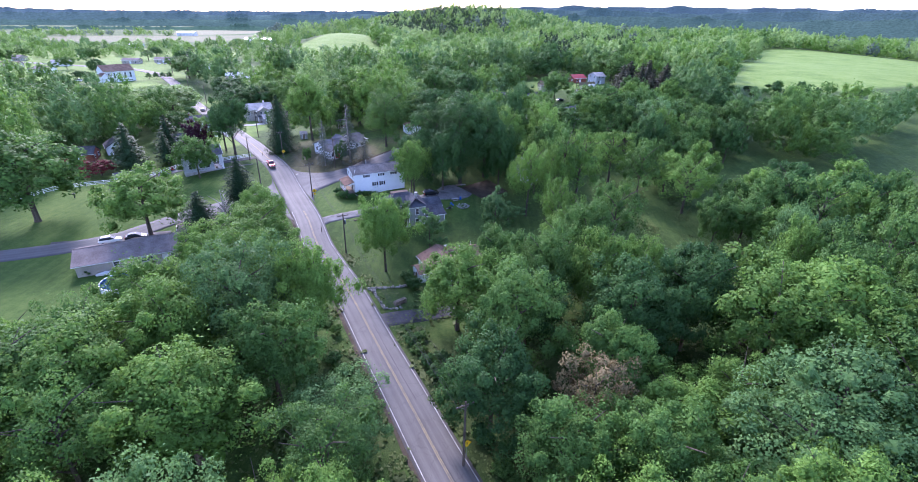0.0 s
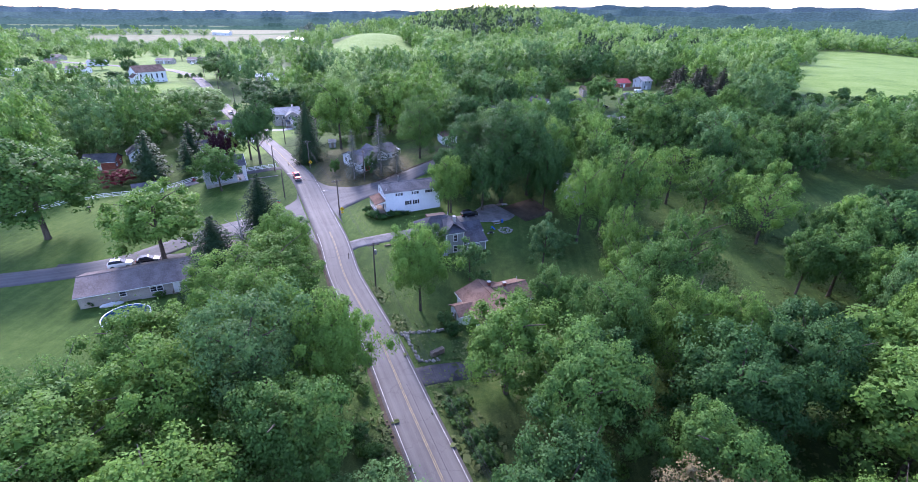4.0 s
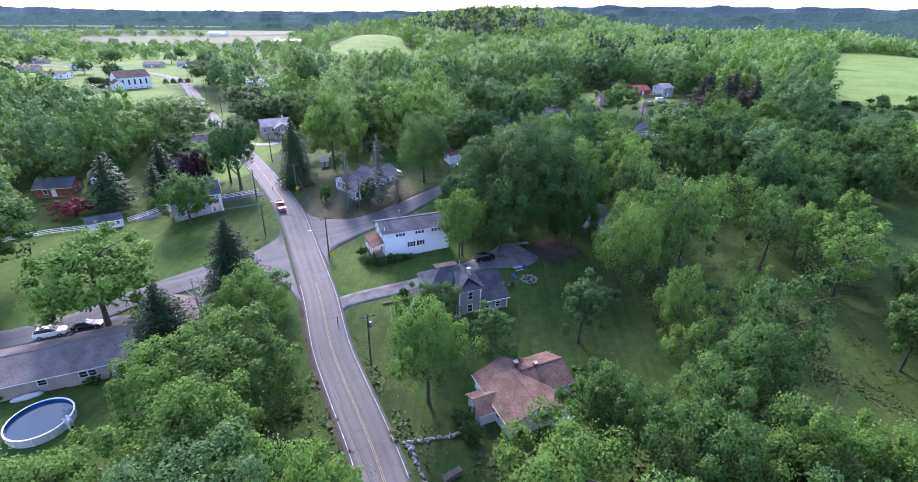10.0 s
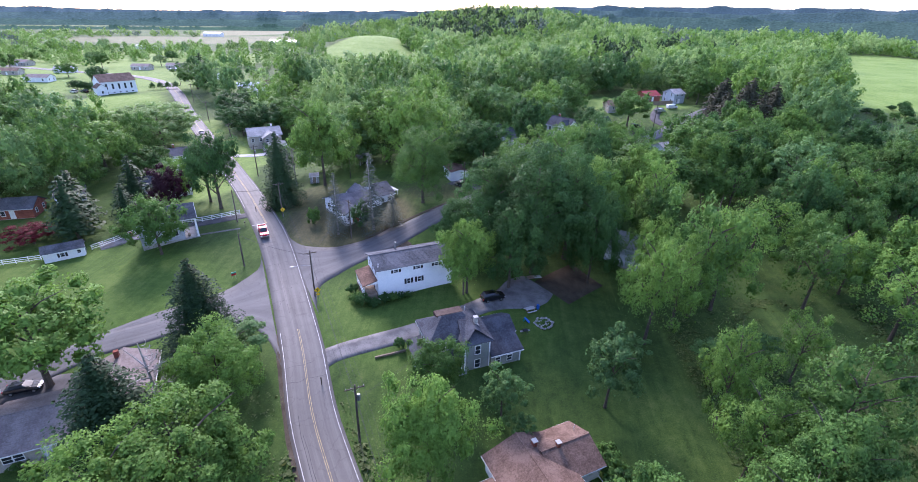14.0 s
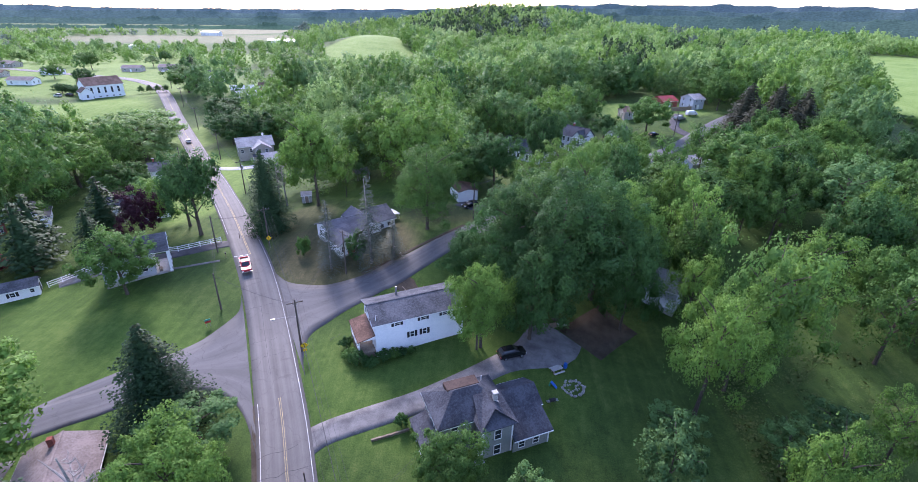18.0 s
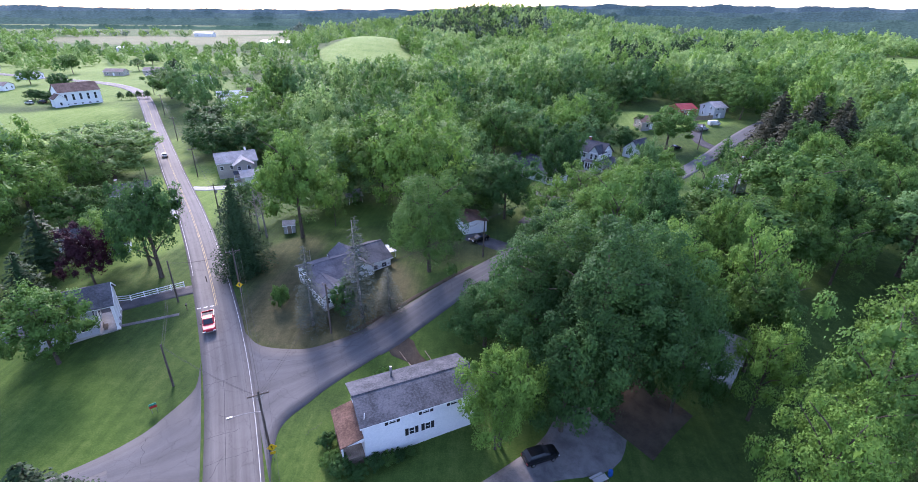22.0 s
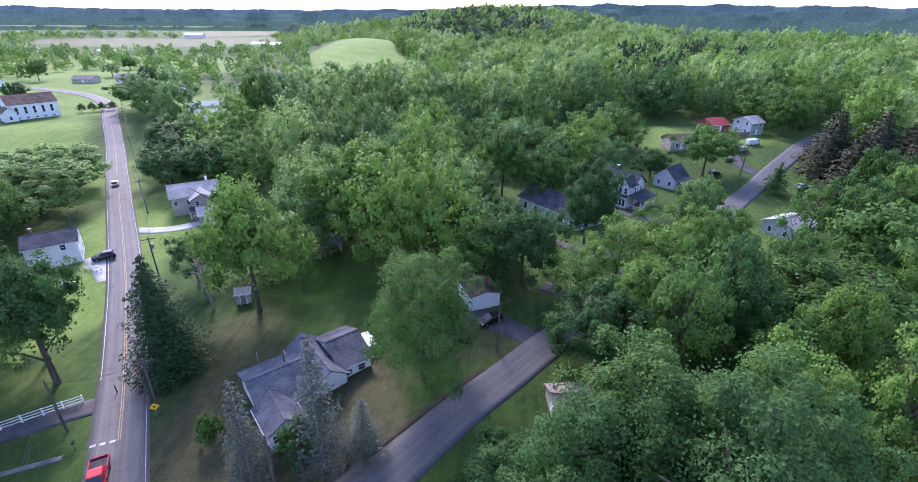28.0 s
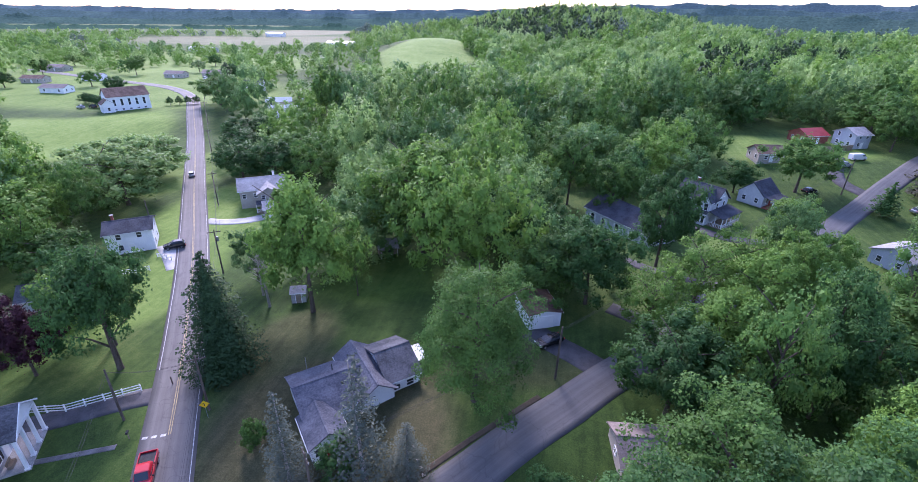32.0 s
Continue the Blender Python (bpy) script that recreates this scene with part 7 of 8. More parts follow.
for k in range(16):
    x_, y_ = crk.uniform(-52, -34), crk.uniform(127, 151)
    if k % 2:
        x_, y_ = crk.uniform(-62, -46), crk.uniform(119, 138)
    a_ = crk.uniform(0, 3.14)
    pts_ = np.array([(x_ + math.cos(a_) * r_ + crk.uniform(-0.2, 0.2), y_ + math.sin(a_) * r_ + crk.uniform(-0.2, 0.2)) for r_ in np.linspace(-crk.uniform(1, 2.6), crk.uniform(1, 2.6), 8)])
    paved = [min(np.hypot(q[0] - c[0], q[1] - c[1]) for c in np.vstack([SIDE_LOWER, WEST_UPPER, WEST_LOWER, SIDE_UPPER])) > 1.0 for q in pts_]
    if all(paved):
        lay("tar_crack", TAR, "", "", [ribbon(pts_, -0.022, 0.022, 0.079, 2)], parent=road)


# ---- poles, wires, signs ----
def utility_pole(x, y, hgt, rot, arms=1, lamp=None, transformer=False, label="tall wooden utility pole with a crossarm"):
    p = thing("utility_pole", label, "utility pole", at(x, y, rot), "poles along the road")
    part("pole", tube(bmesh.new(), [(0, 0, -0.5), (0, 0, hgt * 0.5), (0.03, 0, hgt)], [0.17, 0.15, 0.11], 10), WOOD_POLE, p)
    for k in range(arms):
        z = hgt - 0.55 - 0.9 * k
        arm = part("crossarm", boxes((-1.25, -0.06, z - 0.07, 1.25, 0.06, z + 0.07)), WOOD_POLE, p)
        for x_ in (-1.1, -0.45, 0.45, 1.1):
            part("insulator", tube(bmesh.new(), [(x_, 0, z + 0.07), (x_, 0, z + 0.15), (x_, 0, z + 0.25)], [0.03, 0.055, 0.035], 8), METAL_GREY, arm)
        part("brace", rod((-0.7, 0.05, z - 0.05), (0, 0.1, z - 0.75), 0.02, n=5), METAL_GREY, arm)
        part("brace", rod((0.7, 0.05, z - 0.05), (0, 0.1, z - 0.75), 0.02, n=5), METAL_GREY, arm)
    if transformer:
        part("transformer", tube(bmesh.new(), [(0.38, 0, hgt - 2.6), (0.38, 0, hgt - 2.5), (0.38, 0, hgt - 1.7), (0.38, 0, hgt - 1.6)], [0.2, 0.24, 0.24, 0.18], 12), METAL_GREY, p)
    if lamp:
        l_ = part("lamp_arm", tube(bmesh.new(), [(0, 0, hgt - 3.2), (-lamp * 0.5, 0, hgt - 2.8), (-lamp, 0, hgt - 2.75)], [0.04, 0.035, 0.03], 6), METAL_GREY, p)
        part("lamp_head", boxes((-lamp - 0.6, -0.13, hgt - 2.84, -lamp + 0.05, 0.13, hgt - 2.68)), METAL_GREY, l_)
    return p


POLES = [(3.0, 46.2, 10.8), (-24.6, 99.8, 9.8), (-41.6, 130.8, 10.0), (-61.4, 163.1, 9.2), (-84.5, 197.5, 10.2), (-112, 233, 10), (-147, 277, 10), (-178, 316, 10), (-213, 360, 10)]
for k, (x_, y_, h_) in enumerate(POLES):
    nx, ny, _ = POLES[min(k + 1, len(POLES) - 1)]
    px, py, _ = POLES[max(k - 1, 0)]
    utility_pole(x_, y_, h_, math.degrees(math.atan2(ny - py, nx - px)) - 90, 1, 3.2 if k == 2 else None, k in (1, 4))
for x_, y_, h_ in ((-40.6, 152.6, 9.6), (-16.1, 175.2, 8.7), (59, 263.5, 9.5)):
    utility_pole(x_, y_, h_, -45, 1 if x_ < -30 else 0, label="wooden utility pole on the side street")
for x_, y_, h_ in ((-60.3, 140.1, 7.6), (-71.6, 159.5, 8.6), (-109.2, 207, 10.5)):
    utility_pole(x_, y_, h_, 40, 0, label="plain wooden service pole beside the lawn")


def wire(p0, p1, sag, r=0.016):
    n = 12
    pts = [Vector(p0).lerp(Vector(p1), i / n) - Vector((0, 0, sag * 4 * (i / n) * (1 - i / n))) for i in range(n + 1)]
    ob = part("power_line", tube(bmesh.new(), pts, [r] * (n + 1), 5), WIRE_MAT)
    tagged(ob, "thin dark overhead power line between poles", "power line", "wires along the road")


for a_, b_ in zip(POLES, POLES[1:]):
    d_ = Vector((b_[0] - a_[0], b_[1] - a_[1], 0)).normalized()
    s_ = Vector((d_.y, -d_.x, 0))
    for off, drop in ((-1.1, 0.3), (0.45, 0.3), (1.1, 0.3), (0.1, 1.9), (0.12, 2.7)):
        wire((a_[0] + s_.x * off, a_[1] + s_.y * off, gz(a_[0], a_[1]) + a_[2] - drop), (b_[0] + s_.x * off, b_[1] + s_.y * off, gz(b_[0], b_[1]) + b_[2] - drop), 0.9, 0.012 if drop < 1 else 0.02)
for a_, b_ in (((-41.6, 130.8, 10.0), (-40.6, 152.6, 9.6)), ((-40.6, 152.6, 9.6), (-16.1, 175.2, 8.7)), ((-41.6, 130.8, 9.5), (-60.3, 140.1, 7.6)), ((-60.3, 140.1, 7.6), (-71.6, 159.5, 8.6)), ((-16.1, 175.2, 8.7), (59, 263.5, 9.5)),
               ((-71.6, 159.5, 8.6), (-61.4, 163.1, 9.0)), ((-24.6, 99.8, 8.0), (-14, 117, 6.0))):
    for o_ in (0.0, 0.35):
        wire((a_[0] + o_, a_[1], gz(a_[0], a_[1]) + a_[2] - 0.4), (b_[0] + o_, b_[1], gz(b_[0], b_[1]) + b_[2] - 0.4), 0.7)


def warning_sign(x, y, rot, sub=False):
    p = thing("road_sign", "yellow diamond warning sign with a dark arrow", "road sign", at(x, y, rot), "warning signs")
    part("sign_post", boxes((-0.03, 0.02, -0.4, 0.03, 0.07, 3.0)), METAL_GREY, p)
    s = 0.62
    pl = part("plate", solid(bmesh.new(), [(0, 0, 2.4 - s), (s, 0, 2.4), (0, 0, 2.4 + s), (-s, 0, 2.4)], (0, -0.012, 0)), SIGN_YELLOW, p)
    part("symbol", boxes((-0.06, -0.018, 2.1, 0.05, -0.0145, 2.55), (-0.2, -0.018, 2.5, 0.05, -0.0145, 2.6)), SHUTTER, pl)
    if sub:
        part("plate", boxes((-0.3, -0.012, 1.25, 0.3, 0.0, 1.7)), SIGN_YELLOW, p)


warning_sign(-40.4, 129.4, 25, True)
warning_sign(-60.6, 161.8, 30)
warning_sign(3.4, 47.6, 25)
p = thing("mail_sign", "small red and blue sign board on thin legs", "sign", at(-60.1, 135.5, 40))
part("leg", rod((-0.3, 0, -0.2), (-0.3, 0, 1.6), 0.03), METAL_GREY, p)
part("leg", rod((0.3, 0, -0.2), (0.3, 0, 1.6), 0.03), METAL_GREY, p)
part("board", boxes((-0.45, -0.04, 0.85, 0.45, 0.04, 1.25)), PLASTIC_RED, p)
part("board", boxes((-0.45, -0.04, 1.26, 0.45, 0.04, 1.6)), PLASTIC_GREEN, p)
p = thing("mailbox", "black mailbox on a short wooden post", "mailbox", at(-68.3, 157.0, 30))
part("post", boxes((-0.05, -0.05, -0.3, 0.05, 0.05, 1.0)), WOOD, p)
part("box", boxes((-0.12, -0.28, 1.0, 0.12, 0.28, 1.25)), SHUTTER, p)
for x_, y_ in ((-70.2, 166.6), (-32.6, 108.4)):
    p = thing("marker_post", "short dark roadside post", "post", at(x_, y_, 0))
    part("post", boxes((-0.06, -0.06, -0.3, 0.06, 0.06, 1.5)), WOOD_POLE, p)


# ---- fences ----
def rail_fence(pts, label, gap=2.4, rails=3, hgt=1.25, mat=TRIM_WHITE):
    p = thing("fence", label, "fence", pose(0, 0, 0))
    for a, b in zip(pts, pts[1:]):
        a, b = Vector(a), Vector(b)
        n = max(1, round((b - a).length / gap))
        rot = math.degrees(math.atan2(b.y - a.y, b.x - a.x))
        for k in range(n):
            q0, q1 = a.lerp(b, k / n), a.lerp(b, (k + 1) / n)
            z0, z1 = gz(q0.x, q0.y), gz(q1.x, q1.y)
            part("post", box(bmesh.new(), -0.07, -0.07, -0.4, 0.07, 0.07, hgt + 0.08, pose(q0.x, q0.y, z0, 0, 0, rot)), mat, p)
            for r in range(rails):
                z = hgt * (r + 0.75) / (rails - 0.1)
                bm = bmesh.new()
                side = Vector((-(b - a).y, (b - a).x)).normalized() * 0.02
                solid(bm, [(q0.x + side.x, q0.y + side.y, z0 + z - 0.07), (q0.x - side.x, q0.y - side.y, z0 + z - 0.07), (q0.x - side.x, q0.y - side.y, z0 + z + 0.07), (q0.x + side.x, q0.y + side.y, z0 + z + 0.07)], (q1.x - q0.x, q1.y - q0.y, z1 - z0))
                part("rail", bm, mat, p)
        part("post", box(bmesh.new(), -0.07, -0.07, -0.4, 0.07, 0.07, hgt + 0.08, pose(b.x, b.y, gz(b.x, b.y), 0, 0, rot)), mat, p)


rail_fence([(-73.6, 164.6), (-80.5, 159.2), (-87.5, 157.2)], "white three-rail fence along the drive")
rail_fence([(-98.6, 145.0), (-92.5, 154.8), (-87.8, 157.4)], "white three-rail fence between shed and house")
rail_fence([(-105.6, 139.4), (-111.5, 136.4), (-117.5, 131.5), (-121, 122), (-123, 112)], "white three-rail paddock fence round the lawn")
rail_fence([(-116, 186), (-108, 189), (-100, 195)], "white rail fence by the white house", 2.4, 3, 1.1)
rail_fence([(-103, 200.5), (-99, 200.0)], "short white fence by the concrete drive", 1.5, 3, 1.0)


# ---- vehicles ----
def wheel(p, x, y, r=0.36, w=0.24):
    t_ = part("tyre", tube(bmesh.new(), [(x - w / 2, y, r), (x - w / 2 + 0.04, y, r), (x + w / 2 - 0.04, y, r), (x + w / 2, y, r)], [r * 0.86, r, r, r * 0.86], 16), RUBBER, p)
    for s in (-1, 1):
        part("rim", rod((x + s * (w / 2 - 0.02), y, r), (x + s * (w / 2 + 0.012), y, r), r * 0.6, n=12), METAL_GREY, t_)


def loft(rows):
    """A closed body from cross-sections along y: (y, half width, z low, z high, top half width)."""
    bm = bmesh.new()
    rings = []
    for y, w, z0, z1, wt in rows:
        zm = z0 + (z1 - z0) * 0.6
        rings.append([bm.verts.new(c) for c in ((-w * 0.92, y, z0), (w * 0.92, y, z0), (w, y, zm), (wt, y, z1), (-wt, y, z1), (-w, y, zm))])
    for a, b in zip(rings, rings[1:]):
        for k in range(6):
            bm.faces.new((a[k], a[(k + 1) % 6], b[(k + 1) % 6], b[k]))
    bm.faces.new(rings[0][::-1])
    bm.faces.new(rings[-1])
    bmesh.ops.recalc_face_normals(bm, faces=bm.faces[:])
    bmesh.ops.bevel(bm, geom=[e for e in bm.edges if e.calc_face_angle(0) > 0.5], offset=0.05, segments=2, affect="EDGES")
    return bm


def vehicle(x, y, rot, paint, label, style="car", dz=0.06, name="car", group=""):
    """Front toward +y."""
    p = thing(name, label, "van" if style == "van" else "pickup truck" if style == "truck" else "car", at(x, y, rot, dz), group)
    if style == "truck":
        part("body", loft([(-2.8, 0.93, 0.45, 0.98, 0.9), (-2.7, 0.96, 0.4, 1.05, 0.92), (0.9, 0.98, 0.38, 1.08, 0.93), (1.5, 0.98, 0.4, 1.12, 0.9), (2.55, 0.94, 0.42, 1.02, 0.84), (2.8, 0.86, 0.48, 0.9, 0.76)]), paint, p)
        part("cab", loft([(-0.75, 0.86, 1.0, 1.72, 0.70), (-0.3, 0.88, 1.0, 1.86, 0.72), (0.7, 0.88, 1.0, 1.86, 0.70), (1.5, 0.86, 1.0, 1.12, 0.76)]), paint, p)
        part("windscreen", solid(bmesh.new(), [(-0.70, 1.42, 1.2), (0.70, 1.42, 1.2), (0.64, 0.82, 1.82), (-0.64, 0.82, 1.82)], (0, 0.03, 0.03)), GLASS, p)
        part("rear_window", solid(bmesh.new(), [(-0.62, -0.76, 1.2), (0.62, -0.76, 1.2), (0.58, -0.66, 1.72), (-0.58, -0.66, 1.72)], (0, -0.03, 0)), GLASS, p)
        for s in (-1, 1):
            part("side_window", solid(bmesh.new(), [(s * 0.865, -0.4, 1.22), (s * 0.865, 1.15, 1.22), (s * 0.745, 0.72, 1.72), (s * 0.745, -0.3, 1.72)], (s * 0.02, 0, 0)), GLASS, p)
            part("bed_side", boxes((s * 0.93 - 0.05, -2.72, 1.04, s * 0.93 + 0.05, -0.8, 1.32)), paint, p)
            part("mirror", boxes((s * 1.08 - 0.08, 1.0, 1.15, s * 1.08 + 0.08, 1.1, 1.36)), SHUTTER, p)
        part("bed_floor", boxes((-0.87, -2.68, 1.05, 0.87, -0.78, 1.10)), SHUTTER, p, "black truck bed liner")
        part("tailgate", boxes((-0.9, -2.8, 0.75, 0.9, -2.72, 1.3)), paint, p)
        part("bumper", boxes((-0.95, 2.72, 0.42, 0.95, 2.9, 0.66)), CHROME, p)
        part("bumper", boxes((-0.95, -2.95, 0.45, 0.95, -2.78, 0.66)), CHROME, p)
        ax, hw, r = (1.8, -1.75), 0.84, 0.4
        fr, bk = 2.83, -2.83
    elif style == "van":
        part("body", loft([(-2.6, 0.95, 0.4, 2.0, 0.84), (-2.5, 0.98, 0.35, 2.1, 0.86), (1.2, 0.98, 0.35, 2.1, 0.84), (2.0, 0.97, 0.35, 1.25, 0.88), (2.6, 0.9, 0.42, 1.0, 0.8)]), paint, p)
        part("windscreen", solid(bmesh.new(), [(-0.82, 2.02, 1.25), (0.82, 2.02, 1.25), (0.74, 1.3, 2.02), (-0.74, 1.3, 2.02)], (0, 0.03, 0.03)), GLASS, p)
        for s in (-1, 1):
            part("side_window", boxes((s * 0.95 - 0.02, 0.6, 1.3, s * 0.95 + 0.02, 1.5, 1.8)), GLASS, p)
        ax, hw, r = (1.7, -1.6), 0.86, 0.36
        fr, bk = 2.62, -2.62
    else:
        suv = style == "suv"
        t = 0.22 if suv else 0.0
        part("body", loft([(-2.25, 0.84, 0.42, 0.86 + t, 0.78), (-2.1, 0.9, 0.34, 0.96 + t, 0.84), (-1.0, 0.92, 0.3, 0.98 + t, 0.85), (0.9, 0.92, 0.3, 0.96 + t, 0.84), (1.9, 0.9, 0.32, 0.84 + t, 0.8), (2.25, 0.78, 0.4, 0.7 + t, 0.66)]), paint, p)
        rear = -2.05 if suv else -1.75
        part("cabin", loft([(rear, 0.82, 0.9 + t, 1.0 + t, 0.74), (rear + 0.35, 0.83, 0.9 + t, 1.44 + 1.4 * t, 0.64), (0.1, 0.83, 0.9 + t, 1.48 + 1.4 * t, 0.64), (1.1, 0.8, 0.88 + t, 0.98 + t, 0.72)]), GLASS, p, "dark tinted windows")
        part("roof", loft([(rear + 0.4, 0.66, 1.40 + 1.4 * t, 1.47 + 1.4 * t, 0.60), (0.0, 0.66, 1.44 + 1.4 * t, 1.51 + 1.4 * t, 0.60), (0.2, 0.64, 1.40 + 1.4 * t, 1.48 + 1.4 * t, 0.58)]), paint, p)
        ax, hw, r = (1.4, -1.35), 0.80, 0.34
        fr, bk = 2.2, -2.22
        for s in (-1, 1):
            part("mirror", boxes((s * 0.96 - 0.07, 0.75, 0.95 + t, s * 0.96 + 0.07, 0.86, 1.08 + t)), paint, p)
    for yy in ax:
        for s in (-1, 1):
            wheel(p, s * hw, yy, r)
    for s in (-1, 1):
        part("headlight", boxes((s * 0.68 - 0.16, fr - 0.12, 0.62, s * 0.68 + 0.16, fr + 0.03, 0.78)), LAMP_CLEAR, p)
        part("tail_lamp", boxes((s * 0.76 - 0.1, bk - 0.04, 0.7, s * 0.76 + 0.1, bk + 0.08, 0.92)), LAMP_RED, p)
    return p


vehicle(-61.6, 152.6, 212, CAR_RED, "red pickup truck with a black bed on the road", "truck", 0.08, "pickup_truck")
vehicle(-7.6, 131.8, -66, CAR_BLACK, "black estate car parked on the gravel", "suv", 0.06)
vehicle(-17.2, 182.6, 130, CAR_BLACK, "black car parked before the garage", "car")
vehicle(-80.0, 101.4, -62, CAR_WHITE, "white car parked behind the ranch house", "suv")
vehicle(-75.6, 104.0, -66, CAR_BLACK, "dark car parked behind the ranch house", "car")
vehicle(-102.6, 205.3, 130, CAR_BLACK, "dark car on the concrete drive", "suv")
vehicle(74.2, 289.5, -70, CAR_WHITE, "white van parked by the red-roofed house", "van", name="van")
vehicle(66.6, 281.5, -60, CAR_SILVER, "silver pickup truck on the drive", "truck", name="pickup_truck")
vehicle(51.6, 264.5, -60, CAR_BLACK, "dark blue car on the verge", "car")
vehicle(72.4, 254.6, -60, CAR_SILVER, "silver car under the spruces", "car")
vehicle(-137, 253.5, 38, CAR_SILVER, "silver car far along the road", "car", 0.09)
for k in range(4):
    vehicle(-262 + 4.2 * k, 425 + 1.0 * k, 10, (CAR_WHITE, CAR_SILVER, CAR_BLACK, CAR_WHITE)[k], "car in the row parked near the bend", "car", group="cars at the bend")
for k in range(2):
    vehicle(-247 - 4 * k, 322 - 3 * k, 80, (CAR_BLACK, CAR_SILVER)[k], "car parked beside the church", "suv", group="cars by the church")

# ---- yard things ----
p = thing("picnic_table", "weathered wooden picnic table with benches", "table", at(-0.6, 129.7, 30))
part("tabletop", boxes(*[(-0.95, -0.4 + 0.2 * k, 0.70, 0.95, -0.22 + 0.2 * k, 0.75) for k in range(4)]), CONCRETE, p)
for s in (-1, 1):
    part("bench", boxes((-0.95, s * 0.75 - 0.14, 0.40, 0.95, s * 0.75 + 0.14, 0.45)), CONCRETE, p)
    part("leg", boxes((s * 0.7 - 0.05, -0.8, 0.34, s * 0.7 + 0.05, 0.8, 0.40), (s * 0.7 - 0.05, -0.35, 0, s * 0.7 + 0.05, -0.25, 0.7), (s * 0.7 - 0.05, 0.25, 0, s * 0.7 + 0.05, 0.35, 0.7)), WOOD, p)
p = thing("barrel", "blue plastic barrel standing on gravel", "barrel", at(0.9, 130.9, 0))
part("body", tube(bmesh.new(), [(0, 0, 0), (0, 0, 0.3), (0, 0, 0.6), (0, 0, 0.9)], [0.26, 0.3, 0.3, 0.26], 14), PLASTIC_BLUE, p)
part("hoop", tube(bmesh.new(), [(0, 0, 0.29), (0, 0, 0.33)], [0.315, 0.315], 14), PLASTIC_BLUE, p)
p = thing("fire_pit", "ring of rough stones round a fire pit", "fire pit", at(1.7, 126.8, 0))
rs = random.Random(3)


def rock(seed, sx, sy, sz):
    r_ = random.Random(seed)
    bm = bmesh.new()
    bmesh.ops.create_icosphere(bm, subdivisions=1, radius=1.0)
    for v in bm.verts:
        k = r_.uniform(0.75, 1.1)
        v.co = Vector((v.co.x * sx * k, v.co.y * sy * k, v.co.z * sz * k))
    me_ = bpy.data.meshes.new("stone")
    bm.to_mesh(me_)
    bm.free()
    me_.materials.append(STONE)
    return me_


ROCKS = [rock(s, 0.3, 0.24, 0.2) for s in range(5)]


def lay_stone(p, x, y, z, k=1.0):
    o = new("stone", ROCKS[rs.randrange(5)])
    o.parent = p
    o.matrix_basis = Matrix.LocRotScale((x, y, z), Euler((rs.uniform(-0.4, 0.4), rs.uniform(-0.4, 0.4), rs.uniform(0, 6))), (k * rs.uniform(0.8, 1.3),) * 3)


for k in range(26):
    a_ = 2 * math.pi * k / 26
    lay_stone(p, 1.55 * math.cos(a_) + rs.uniform(-0.15, 0.15), 1.55 * math.sin(a_) + rs.uniform(-0.15, 0.15), 0.1)
for k in range(14):
    lay_stone(p, rs.uniform(-0.9, 0.9), rs.uniform(-0.9, 0.9), 0.06, 0.7)
p = thing("stone_wall", "low tumbled stone wall round the road-side garden", "stone wall", pose(0, 0, 0))
for (ax_, ay_), (bx_, by_), n_ in (((-16.2, 86.3), (-12.6, 79.8), 30), ((-12.6, 79.8), (-9.4, 80.6), 14), ((-16.2, 86.3), (-9.2, 89.4), 26), ((-16.9, 86.2), (-15.4, 85.4), 12)):
    for k in range(n_):
        f_ = (k + 0.5) / n_
        x_, y_ = ax_ + (bx_ - ax_) * f_ + rs.uniform(-0.2, 0.2), ay_ + (by_ - ay_) * f_ + rs.uniform(-0.2, 0.2)
        for lvl in range(rs.choice((1, 1, 2))):
            lay_stone(p, x_, y_, gz(x_, y_) + 0.1 + 0.25 * lvl)
p = thing("wood_pile", "stack of split firewood by the drive", "firewood", at(-9.9, 82.3, 40))
for k in range(40):
    r_, c_ = divmod(k, 10)
    part("log", rod((-1.2 + 0.26 * c_ + rs.uniform(-0.04, 0.04), -0.4, 0.14 + 0.24 * r_), (-1.2 + 0.26 * c_, 0.4, 0.14 + 0.24 * r_), rs.uniform(0.09, 0.13), n=6), WOOD, p)
p = thing("garden_wall", "low timber edging beside the farmhouse drive", "garden wall", pose(0, 0, 0))
for k in range(9):
    f_ = k / 9
    part("timber", box(bmesh.new(), 0, -0.12, -0.2, 0.55, 0.12, 0.35, pose(-26.0 + 4.6 * f_, 114.4 + 2.2 * f_, gz(-26 + 4.6 * f_, 114.4 + 2.2 * f_), 0, 0, 25 + rs.uniform(-6, 6))), WOOD, p)
p = thing("grill", "black barbecue grill on a trolley", "grill", at(-1.9, 123.2, 20))
part("lid", tube(bmesh.new(), [(-0.4, 0, 0.95), (0.4, 0, 0.95)], [0.28, 0.28], 12), SHUTTER, p)
part("shelf", boxes((-0.9, -0.22, 0.78, 0.9, 0.22, 0.84)), METAL_GREY, p)
